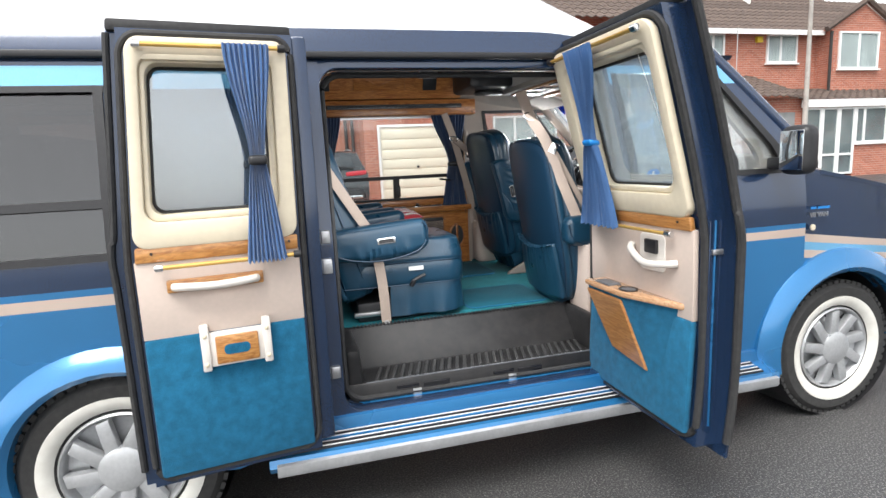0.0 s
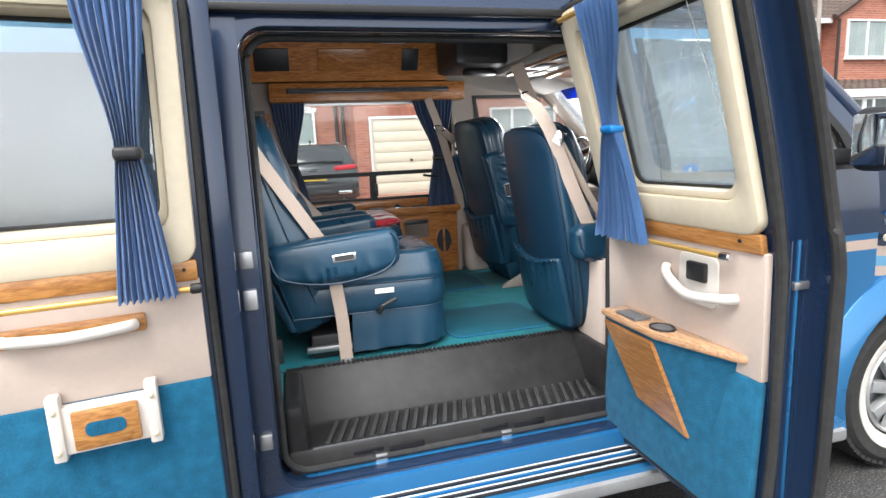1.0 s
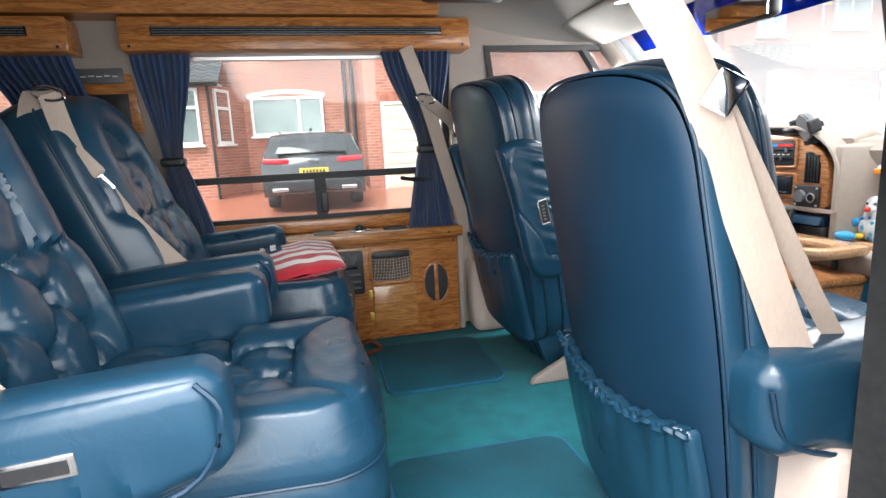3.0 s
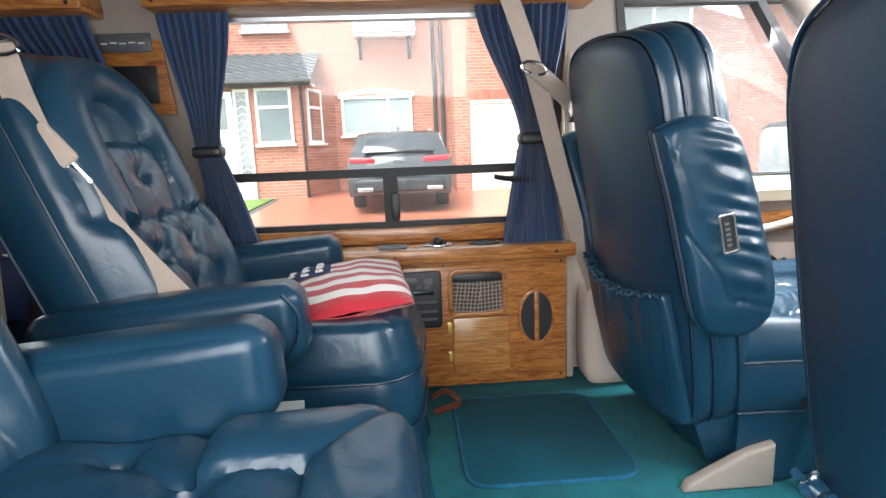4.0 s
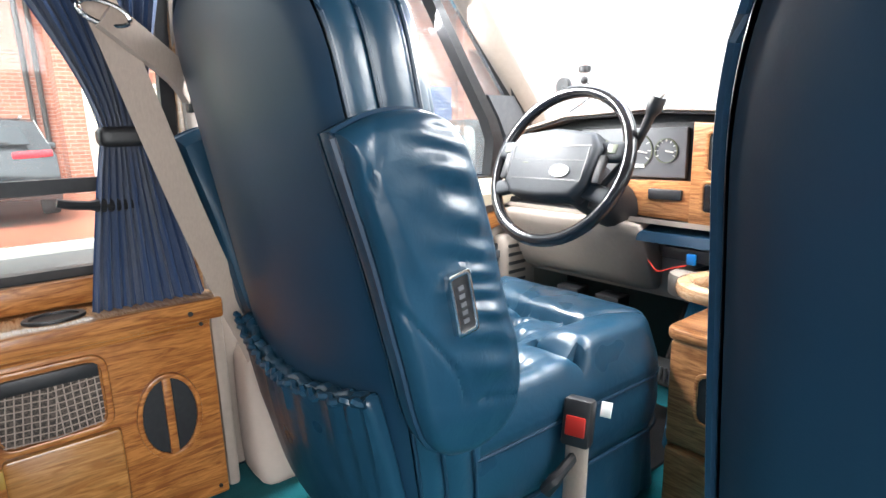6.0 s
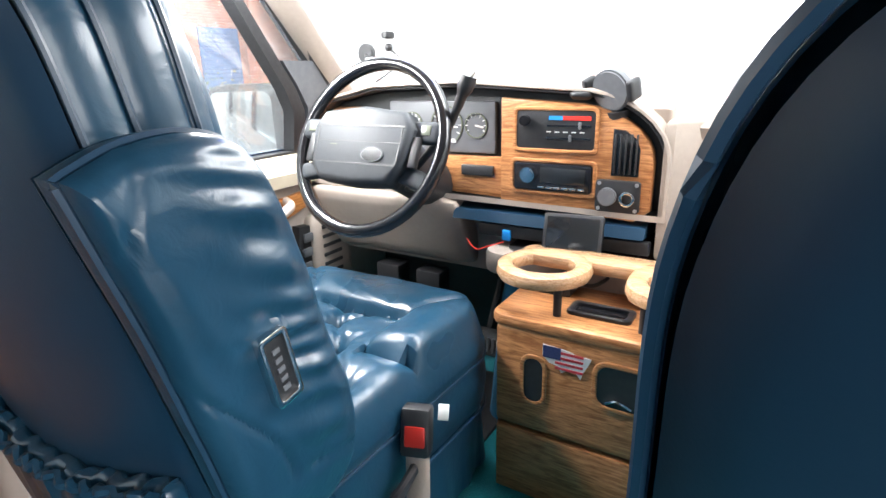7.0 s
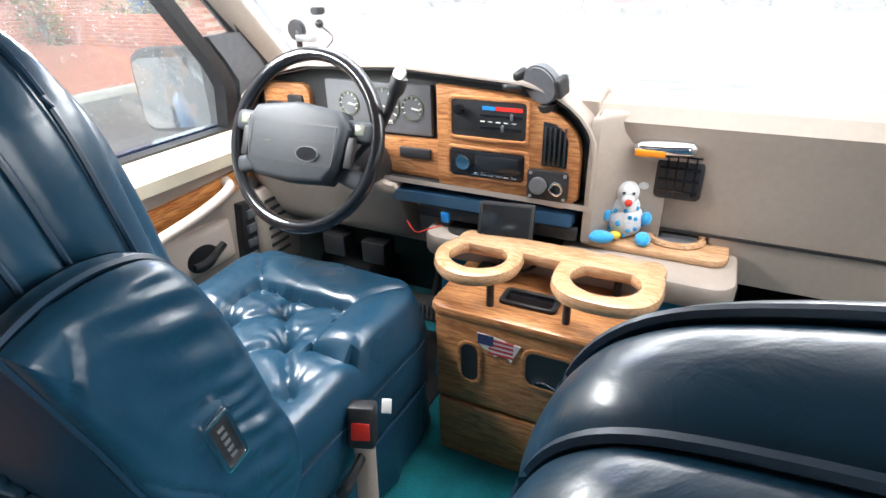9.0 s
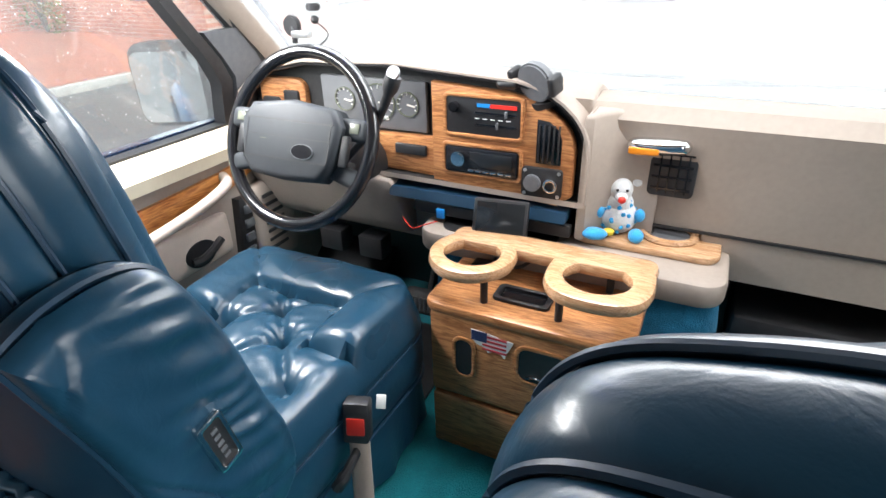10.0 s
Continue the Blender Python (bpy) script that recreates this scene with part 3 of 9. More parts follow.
Z_MARKS = steps(0.30, 0.43, 0.65, 0.99, 1.03, 1.055, 1.16, 1.33, 1.75, 1.80, 1.835, 1.86, 1.90, gap=0.045)


def near_hole(u, z):
    return wheel_gap(u, z) or (OPEN_X0 < u < OPEN_X1 and OPEN_Z0 < z < OPEN_Z1) or (-1.15 < u < 0.06 and 1.16 < z < 1.75) or (2.20 < u < 3.02 and 1.33 < z < 1.80)


def far_hole(u, z):
    return wheel_gap(u, z) or (0.93 < u < 2.0 and 1.16 < z < 1.80) or (-0.95 < u < 0.60 and 1.16 < z < 1.80) or (2.24 < u < 3.08 and 1.28 < z < 1.80)


xs_near = steps(REAR, -1.15, 0.06, OPEN_X0, OPEN_X1, 2.20, 3.02, 3.16, gap=0.05)
part("body_side", grid(xs_near, Z_MARKS, lambda u, z, d: (side_x(u, z), lean(z) + d, z), 0.03, near_hole, side_band), SIDE_MATS, van, "navy over mid-blue metallic panel with beige stripe")
xs_far = steps(REAR, -0.95, 0.60, 0.93, 2.0, 2.24, 3.08, 3.16, gap=0.06)
part("body_side", grid(xs_far, Z_MARKS, lambda u, z, d: (side_x(u, z), FAR - lean(z) - d, z), 0.03, far_hole, side_band), SIDE_MATS, van)


def nose_y(x, z):
    t = max(0.0, x - 3.1) / 1.15
    return 0.01 + 0.16 * t ** 2.5 + 0.03 * max(0.0, z - 0.95)


def fender_top(x):
    return 1.33 - 0.22 * max(0.0, (x - 3.16)) / 1.1


for flip in (False, True):
    fx = steps(3.16, NOSE, gap=0.05)
    fz = steps(0.32, 0.62, 0.86, 0.90, 0.94, 0.98, 1.30, gap=0.045)

    def fender(u, z, d, flip=flip):
        zz = 0.32 + (z - 0.32) * (fender_top(u) - 0.32) / 0.98
        y = nose_y(u, zz) + d
        return (u, FAR - y if flip else y, zz)

    part("front_fender", grid(fx, fz, fender, 0.025, lambda u, z: math.hypot(u - 3.42, 0.32 + (z - 0.32) * (fender_top(u) - 0.32) / 0.98 - 0.38) < 0.46,
                              lambda u, z: 0 if z > 0.98 else (1 if z < 0.86 else (2 if z < 0.89 or z > 0.94 else 3))), SIDE_MATS, van)

# bonnet and nose
part("bonnet", grid(steps(3.12, NOSE, gap=0.08), steps(0.04, FAR - 0.04, gap=0.1),
                    lambda u, v, d: (u, 0.04 + (v - 0.04) * 1 if u < 3.2 else nose_y(u, 1.1) + (v - 0.04) / (FAR - 0.08) * (FAR - 2 * nose_y(u, 1.1)),
                                     fender_top(u) + 0.05 * math.sin(math.pi * v / FAR) - d), 0.02), PAINT_NAVY, van, "navy metallic bonnet")
part("front_panel", box(NOSE - 0.03, NOSE + 0.02, 0.14, FAR - 0.14, 0.45, 1.12, 0.01), PAINT_NAVY, van)
part("front_bumper", box(NOSE, NOSE + 0.14, 0.02, FAR - 0.02, 0.36, 0.58, 0.03), CHROME, van)
part("rear_panel", box(REAR - 0.04, REAR + 0.01, 0.03, FAR - 0.03, 0.35, 1.12, 0.01), PAINT_BLUE, van)
part("rear_upper_panel", prism([(0.05, 1.12), (FAR - 0.05, 1.12), (FAR - 0.16, 1.9), (0.16, 1.9)], "x", REAR - 0.03, REAR), PAINT_NAVY, van)
part("floor_pan", box(REAR, 3.0, 0.06, FAR - 0.06, 0.32, 0.42), BLACK, van)


# raised roof
def roof_fall(x):
    if x < 1.75:
        return 1.0
    t = min(1.0, (x - 1.75) / 0.85)
    return 1 - t * t * (3 - 2 * t) * 0.97


ROOF = [(0.0, 0.0), (0.012, 0.05), (0.03, 0.10), (0.06, 0.16), (0.13, 0.25), (0.26, 0.33), (0.5, 0.375), (0.78, 0.39), (0.94, 0.395)]
ROOF_FULL = [(a, b) for a, b in ROOF] + [(FAR - 0.26 - a, b) for a, b in reversed(ROOF)]


def roof_sheet(x0, x1, inset, lift, thick, mats, band=None):
    idx = list(range(len(ROOF_FULL)))

    def fn(u, k, d):
        a, b = ROOF_FULL[round(k)]
        c = FAR / 2
        y = 0.13 + a
        s = roof_fall(u)
        bb = b * s + 0.03 * (1 - s) * math.sin(math.pi * a / 1.84)
        y = c + (y - c) * (1 - inset - d / 1.0)
        return (u, y, 1.885 + lift + bb * (1 - d * 0.5) - d)

    return grid(steps(x0, x1, gap=0.09), idx, fn, thick, (), band)


part("roof", roof_sheet(REAR, 2.80, 0.0, 0.0, 0.02, None, lambda u, k: 0 if (k < 2 or k > len(ROOF_FULL) - 4) else 1), [PAINT_NAVY, PAINT_WHITE], van, "white fibreglass raised roof with blue lower band")
for y in (0.13, FAR - 0.13):
    s = 1 if y < 1 else -1
    part("drip_rail", box(REAR, 2.62, y - 0.035 if s > 0 else y - 0.005, y + 0.005 if s > 0 else y + 0.035, 1.862, 1.886, 0.005), BLACK, van, "dark drip rail under the roof")
    part("roof_rail", tube([(REAR + 0.1, y + s * 0.17, 2.15), (1.55, y + s * 0.17, 2.15), (1.75, y + s * 0.19, 2.125)], 0.012), ALU, van, "slim aluminium roof rail")

# windscreen, its pillars and header
for y, s in ((0.0, 1), (FAR, -1)):
    pts = [(pillar_x(z) + 0.03, y + s * (lean(z) + 0.03), z) for z in (1.30, 1.40, 1.50, 1.60, 1.70, 1.80, 1.89)]
    part("windscreen_pillar", tube(pts, 0.042, 10), PAINT_NAVY, van, "navy windscreen pillar")
    part("inner_pillar_trim", tube([(px - 0.055, py + s * 0.035, pz - 0.01) for px, py, pz in pts], 0.045, 10), BEIGE_GREY, van, "grey-beige windscreen pillar trim")
part("windscreen", grid(steps(0, 1, gap=0.1), steps(0.06, FAR - 0.06, gap=0.2),
                        lambda t, v, d: (3.20 - 0.60 * t + 0.10 * math.sin(math.pi * v / FAR), v + (FAR / 2 - v) * 0.14 * t, 1.31 + 0.57 * t + d), 0.004), GLASS_FRONT, van, "clear windscreen").visible_shadow = False
part("windscreen_shade_band", grid([0.80, 0.9, 1.0], steps(0.25, FAR - 0.25, gap=0.2),
                                   lambda t, v, d: (3.195 - 0.60 * t + 0.10 * math.sin(math.pi * v / FAR), v + (FAR / 2 - v) * 0.14 * t, 1.305 + 0.57 * t + d), 0.002), GLASS_SHADE, van, "blue tinted top band").visible_shadow = False

# glass of the door side
part("rear_side_window", grid([-1.15, 0.06], steps(1.16, 1.75, gap=0.1), lambda u, z, d: (u, lean(z) + 0.012 + d, z), 0.005), GLASS_TINT, van, "dark tinted rear side window")
fr = bmesh.new()
for a, b, c, d in ((-1.17, 0.08, 1.335, 1.365), (-1.17, 0.08, 1.15, 1.175), (-1.17, 0.08, 1.742, 1.765), (0.045, 0.075, 1.17, 1.75)):
    add(fr, grid([a, b], steps(c, d, gap=0.1), lambda u, z, t: (u, lean(z) - 0.006 + t, z), 0.02))
part("window_frame", fr, BLACK, van, "black window frame")
part("cab_door_window", grid(steps(2.19, 3.04, gap=0.1), steps(1.32, 1.81, gap=0.06), lambda u, z, d: (side_x(u, z), lean(z) + 0.012 + d, z), 0.005), GLASS_RAIN, van, "rain-spotted cab door window").visible_shadow = False
fr = bmesh.new()
for a, b in ((2.17, 2.21), (2.72, 2.76), (3.0, 3.05)):
    add(fr, grid([a, b], steps(1.33, 1.80, gap=0.06), lambda u, z, t: (side_x(u, z), lean(z) - 0.006 + t, z), 0.02))
add(fr, grid(steps(2.17, 3.05, gap=0.1), [1.312, 1.338], lambda u, z, t: (side_x(u, z), lean(z) - 0.006 + t, z), 0.02))
part("cab_window_frame", fr, BLACK, van, "black cab window frame")

# wheel arch flares, running board, sills
for cx in (0.0, 3.42):
    for y0, s in ((0.0, 1), (FAR, -1)):
        bm = bmesh.new()
        rows = []
        for k in range(25):
            a = radians(-14 + 208 * k / 24)
            row = []
            for rr, dy in ((0.395, 0.05), (0.40, -0.035), (0.425, -0.055), (0.47, -0.045), (0.52, -0.005), (0.525, 0.03)):
                rr *= 1.0 if cx else 0.87
                row.append(bm.verts.new((cx + rr * 1.02 * math.cos(a), y0 + s * dy, 0.40 + rr * 0.97 * math.sin(a))))
            rows.append(row)
        for p, q in zip(rows, rows[1:]):
            for i in range(5):
                bm.faces.new((p[i], p[i + 1], q[i + 1], q[i]))
        bmesh.ops.recalc_face_normals(bm, faces=bm.faces[:])
        part("wheel_arch_flare", bm, PAINT_BLUE, van, "mid-blue flared wheel arch")
        part("wheel_well", lathe([(0.40, 0.0), (0.42, 0.35), (0.05, 0.36)], 24), BLACK, van).matrix_basis = pose(cx, y0 if s > 0 else y0 - 0.36, 0.39)
bm = prism([(-0.10, 0.245), (-0.125, 0.275), (-0.115, 0.305), (0.03, 0.335), (0.06, 0.30), (0.04, 0.245)], "x", 0.52, 2.92, 0.008)
bmesh.ops.translate(bm, vec=(0, 0, 0.045), verts=bm.verts)
board = part("running_board", bm, PAINT_BLUE, van, "blue fibreglass running board")
for k in range(11):
    y, w = -0.098 + 0.0118 * k, (0.0085, 0.0018)[k % 2]
    z = 0.3535 + (y + 0.115) * 0.207
    part("tread_strip", box(0.60, 2.84, y, y + w, z - 0.004, z + 0.005, 0.0008), [BLACK, UPVC][k % 2] if k not in (4, 8) else PAINT_BLUE, board, "pale tread strip" if k % 2 else "black rubber tread strip")
part("silver_edge", prism([(-0.128, 0.283), (-0.136, 0.297), (-0.134, 0.329), (-0.118, 0.335), (-0.11, 0.283)], "x", 0.55, 2.90), SILVER, board, "silver lower edge trim")
part("rocker_sill", prism([(0.0, 0.30), (-0.012, 0.36), (0.0, 0.425), (0.10, 0.438), (0.10, 0.30)], "x", 0.55, 2.95, 0.006), PAINT_BLUE, van, "mid-blue sill below the door opening")


def wheel(name):
    w = bpy.data.objects.new(name, None)
    scene.collection.objects.link(w)
    w.parent = van
    w["label"] = "white-walled tyre on a silver turbine wheel"
    tyre = [(0.215, 0.03), (0.225, -0.005), (0.27, -0.03), (0.33, -0.03), (0.352, -0.012), (0.362, 0.02), (0.362, 0.16), (0.35, 0.2), (0.30, 0.21), (0.22, 0.2)]
    part("tyre", lathe(tyre, 56), TYRE, w, "black tyre")
    bm = bmesh.new()
    for k in range(56):
        a = 2 * math.pi * k / 56
        add(bm, box(-0.014, 0.014, -0.014, 0.19, 0.352, 0.368), pose(0, 0, 0, 0, math.degrees(a), 0))
    part("tread", bm, TYRE, w)
    part("whitewall_ring", lathe([(0.232, -0.012), (0.243, -0.026), (0.272, -0.035), (0.285, -0.034), (0.288, -0.02)], 56), WHITEWALL, w, "white sidewall ring")
    part("rim", lathe([(0.222, 0.02), (0.222, -0.012), (0.214, -0.02), (0.206, -0.012), (0.200, 0.03), (0.10, 0.045), (0.0, 0.045)], 48), SILVER, w, "silver wheel rim")
    bm = bmesh.new()
    for k in range(9):
        blade = prism([(0.075, -0.030), (0.195, -0.062), (0.200, -0.012), (0.075, 0.026)], "y", -0.022, 0.02, 0.008)
        add(bm, blade, pose(0, 0, 0, 0, 40 * k, 0))
    part("turbine_spokes", bm, SILVER, w, "silver turbine spokes")
    for k in range(9):
        slot = prism([(0.15, 0.004), (0.192, -0.006), (0.192, 0.030), (0.165, 0.036)], "y", 0.008, 0.03)
        part("vent_slot", slot, BLACK, w).matrix_basis = pose(0, 0, 0, 0, 40 * k + 14, 0)
    part("hub_cap", lathe([(0.0, -0.036), (0.07, -0.034), (0.086, -0.026), (0.09, 0.0)], 40), SILVER, w, "plain silver hub cap")
    return w


for x, y, turn in ((0.0, 0.02, 0), (3.42, 0.03, 0), (0.0, FAR - 0.02, 180), (3.42, FAR - 0.03, 180)):
    wheel("wheel").matrix_basis = pose(x, y, 0.362, 0, 17 if x else 4, turn)

# door opening: jambs, header, seal, step well
frame_bm = ring(rounded(OPEN_X0 - 0.05, OPEN_X1 + 0.03, OPEN_Z0 - 0.03, OPEN_Z1 + 0.02, 0.09, 6), rounded(OPEN_X0, OPEN_X1 - 0.01, OPEN_Z0 + 0.005, OPEN_Z1 - 0.035, 0.08, 6), "y", 0.0, 0.09, 0.006)
for v in frame_bm.verts:
    v.co.y += lean(v.co.z) + 0.004
part("door_jamb", frame_bm, PAINT_NAVY, van, "navy painted door jamb")
seal = tube([(x, 0.085 + lean(z), z) for x, z in rounded(OPEN_X0 + 0.012, OPEN_X1 - 0.025, OPEN_Z0 + 0.02, OPEN_Z1 - 0.05, 0.08, 8)], 0.012, 8, True)
part("door_seal", seal, RUBBER, van, "black rubber door seal")
part("jamb_side", prism([(0.03, 0.43), (0.28, 0.43), (0.28, 1.85), (0.16, 1.85)], "x", OPEN_X0 - 0.06, OPEN_X0 + 0.002), PAINT_NAVY, van)
part("jamb_side", prism([(0.03, 0.43), (0.26, 0.43), (0.26, 1.85), (0.16, 1.85)], "x", OPEN_X1 + 0.002, OPEN_X1 + 0.06), RUBBER, van)
part("opening_header", box(OPEN_X0 - 0.06, OPEN_X1 + 0.05, 0.15, 0.30, 1.825, 1.90, 0.01), PAINT_NAVY, van)
hl = part("header_latch", box(1.26, 1.34, 0.205, 0.225, 1.80, 1.83, 0.004), ALU, van, "small bright striker under the header")
for x in (OPEN_X0 - 0.03,):
    for z, h in ((1.15, 0.05), (1.03, 0.06), (0.60, 0.05)):
        part("door_hinge", box(x - 0.018, x + 0.02, -0.016, 0.01, z, z + h, 0.005), ALU, van, "steel door hinge plate")
# black moulded step well
STEP_X0, STEP_X1, STEP_Y = 0.90, 2.06, 0.44
well = bmesh.new()
add(well, prism([(0.098, 0.43), (0.098, 0.500), (0.108, 0.512), (0.122, 0.510), (0.130, 0.499), (0.285, 0.499), (0.305, 0.510), (0.425, 0.640), (0.440, FLOOR + 0.012), (0.470, FLOOR + 0.012), (0.470, 0.43)], "x", STEP_X0 - 0.045, STEP_X1 + 0.03, 0.004))
for x0, x1, s in ((STEP_X0 - 0.05, STEP_X0 + 0.012, 1), (STEP_X1 - 0.012, STEP_X1 + 0.035, -1)):
    add(well, soft(x1 - x0, 0.36, 0.235, 0.02, 8, 0.0, lambda x, y, z, s=s: (x - s * 0.08 * (z - 0.1175) * (1 if s * x > 0 else 0), y, z), ((x0 + x1) / 2, 0.29, 0.546)))
part("step_well", well, STEP, van, "black plastic step well with ribbed tread")
part("tread_edge", box(STEP_X0 + 0.03, STEP_X1 - 0.03, 0.106, 0.116, 0.510, 0.5145, 0.001), GREY_PLASTIC, van)
bm = bmesh.new()
for k in range(28):
    x = STEP_X0 + 0.07 + k * 0.037
    add(bm, prism([(x, 0.135), (x + 0.017, 0.135), (x + 0.062, 0.285), (x + 0.045, 0.285)], "z", 0.497, 0.513, 0.004))
part("tread_ribs", bm, STEP_RIB, van, "diagonal black tread ribs")
bm = bmesh.new()
for k in range(62):
    x = STEP_X0 + 0.02 + k * 0.0185
    add(bm, box(x, x + 0.009, STEP_Y - 0.004, STEP_Y + 0.026, FLOOR + 0.01, FLOOR + 0.02))
part("threshold_teeth", bm, STEP, van, "ribbed black carpet threshold")
for x in (1.15, 1.60):
    part("floor_latch", box(x - 0.02, x + 0.02, 0.086, 0.099, 0.432, 0.462, 0.003), ALU, van, "steel latch plate")
    part("latch_pocket", box(x + 0.03, x + 0.15, 0.093, 0.1, 0.450, 0.485, 0.003), BLACK_GLOSS, van)
    part("latch_pocket", box(x - 0.09, x + 0.01, 0.094, 0.1, 0.470, 0.487, 0.003), BLACK_GLOSS, van)

# near front mirror with cab door handle line
mir = part("door_mirror", soft(0.10, 0.14, 0.22, 0.035, 8, 0.004), BLACK, van, "black door mirror")
mir.matrix_basis = pose(2.98, -0.10, 1.42, 0, 0, 8)
part("mirror_arm", box(-0.03, 0.03, 0.05, 0.14, -0.09, -0.03, 0.01), BLACK, mir)
part("mirror_pane", box(-0.056, -0.05, -0.055, 0.055, -0.09, 0.09, 0.002), MIRROR, mir, "mirror glass")
mir2 = part("door_mirror", soft(0.11, 0.24, 0.25, 0.04, 8, 0.004), BLACK, van, "black door mirror wet with rain")
mir2.matrix_basis = pose(3.04, FAR + 0.26, 1.335, 0, 0, 28)
part("mirror_arm", box(-0.03, 0.03, -0.22, -0.10, -0.08, 0.02, 0.01), BLACK, mir2)
part("mirror_pane", prism(rounded(-0.10, 0.10, -0.105, 0.105, 0.03), "x", -0.062, -0.055), MIRROR, mir2, "rain-speckled mirror glass")

FENDER = Matrix(((1, 0, 0, 0), (0, 0, -1, -0.006), (0, 1, 0, 0), (0, 0, 0, 1)))
words("fender_lettering", "V8 VAN", 0.034, ALU, pose(3.235, 0, 1.092) @ FENDER, van, 0.002)
text_bars(van, "script_badge", [(3.18, 3.215, 1.122, 1.134), (3.225, 3.30, 1.122, 1.134)], SKY_PLASTIC, pose(0, -0.006, 0))
part("round_badge", disc(0.016, 0.006, 18, (3.20, -0.005, 1.03)), CREAM, van, "small round badge")


# ---- interior lining ----
tagged(part("floor", box(-1.3, 2.45, STEP_Y + 0.03, 2.02, FLOOR - 0.03, FLOOR, 0.004), CARPET_TEAL, None), "teal carpet covering the van's floor", "carpet", kind="structure")
tagged(part("floor_rear_strip", box(-1.3, STEP_X0 - 0.052, 0.10, STEP_Y + 0.028, FLOOR - 0.03, FLOOR, 0.004), CARPET_TEAL, None), "teal carpet beside the step well", "carpet", kind="structure")
tagged(part("pillar_foot_trim", box(2.088, 2.168, 0.262, 0.468, 0.60, 1.00, 0.02), BEIGE, None), "beige moulded trim at the foot of the front door pillar", "trim", kind="structure")
tagged(part("floor_cab", box(2.17, 3.3, 0.06, 2.04, FLOOR - 0.06, FLOOR - 0.004, 0.004), CARPET_TEAL, None), "teal carpet in the cab", "carpet", kind="structure")
tagged(part("ceiling", roof_sheet(REAR + 0.02, 2.70, 0.035, -0.05, 0.012, None), HEADLINER, None), "grey-beige cloth headliner", "ceiling", kind="structure")


def inner(z):
    return FAR - lean(z) - 0.075


def wall_hole(u, z):
    return (0.93 < u < 2.0 and 1.16 < z < 1.80) or (-0.95 < u < 0.60 and 1.16 < z < 1.80) or (2.24 < u < 3.08 and 1.28 < z < 1.80)


IN_Z = steps(FLOOR, 1.16, 1.28, 1.33, 1.80, 1.90, gap=0.06)
tagged(part("wall_driver_side", grid(steps(-1.3, -0.95, 0.60, 0.93, 2.0, 2.24, 3.08, 3.14, gap=0.08), IN_Z, lambda u, z, d: (side_x(u, z) - (0.03 if u > 3.1 else 0), inner(z) + d, z), 0.035, wall_hole),
            BEIGE_GREY, None), "grey-beige lining of the driver's side", "wall lining", kind="structure")
tagged(part("wall_door_side", grid(steps(-1.3, -1.15, 0.06, 0.77, gap=0.1), IN_Z, lambda u, z, d: (u, lean(z) + 0.07 - d, z), 0.03, ((-1.15, 0.06, 1.16, 1.75),)),
            BEIGE_GREY, None), "grey-beige lining behind the side doors", "wall lining", kind="structure")
tagged(part("wall_cab_door_side", grid(steps(2.165, 2.25, 2.95, 3.14, gap=0.1), IN_Z, lambda u, z, d: (side_x(u, z) - 0.02, lean(z) + 0.07 - d, z), 0.03, ((2.25, 2.95, 1.33, 1.80),)),
            BEIGE_GREY, None), "grey-beige lining of the passenger door", "wall lining", kind="structure")
tagged(part("wall_rear", box(REAR + 0.01, REAR + 0.05, 0.08, 2.02, FLOOR, 1.95, 0.005), BEIGE_GREY, None), "grey-beige rear lining", "wall lining", kind="structure")


def strip_on_wall(name, mat, x0, x1, z0, z1, y0, y1, label, cat, bevel=0.006):
    return tagged(part(name, box(x0, x1, y0, y1, z0, z1, bevel), mat, None), label, cat)


# side window of the driver's side: glass, black rails
win = tagged(new("window_main"), "wide side window with black slider rails", "window", kind="structure")
part("pane", grid([0.93, 2.0], steps(1.16, 1.80, gap=0.1), lambda u, z, d: (u, FAR - lean(z) - 0.02 + d, z), 0.004), GLASS_VAN, win).visible_shadow = False


def rail(x0, x1, z0, z1, dy=0.0, depth=0.03):
    return grid([x0, x1], steps(z0, z1, gap=0.1), lambda u, z, d: (u, inner(z) + 0.012 + dy + d, z), depth)


part("middle_rail", rail(0.93, 2.0, 1.325, 1.352), BLACK, win, "black middle rail")
part("top_rail", rail(0.93, 2.0, 1.775, 1.80), ALU, win, "pale blind rail")
part("bottom_rail", rail(0.93, 2.0, 1.16, 1.18), BLACK, win, "black bottom rail")
part("slider_post", rail(1.44, 1.485, 1.175, 1.33, -0.004), BLACK, win, "black slider post")
part("slider_latch", box(1.462, 1.49, inner(1.25) - 0.012, inner(1.25) + 0.01, 1.19, 1.275, 0.006), BLACK, win, "black slider latch")
part("left_rail", rail(0.93, 0.955, 1.16, 1.80), BLACK, win)
part("right_rail", rail(1.975, 2.0, 1.16, 1.80), BLACK, win)
win2 = tagged(new("window_rear"), "rear side window with black slider rails", "window", kind="structure")
part("pane", grid([-0.95, 0.60], steps(1.16, 1.80, gap=0.1), lambda u, z, d: (u, FAR - lean(z) - 0.02 + d, z), 0.004), GLASS_VAN, win2).visible_shadow = False
part("middle_rail", rail(-0.95, 0.60, 1.325, 1.352), BLACK, win2)
part("bottom_rail", rail(-0.95, 0.60, 1.16, 1.18), BLACK, win2)
part("right_rail", rail(0.575, 0.60, 1.16, 1.80), BLACK, win2)
win3 = tagged(new("window_driver_door"), "driver's door window with black frame", "window", kind="structure")
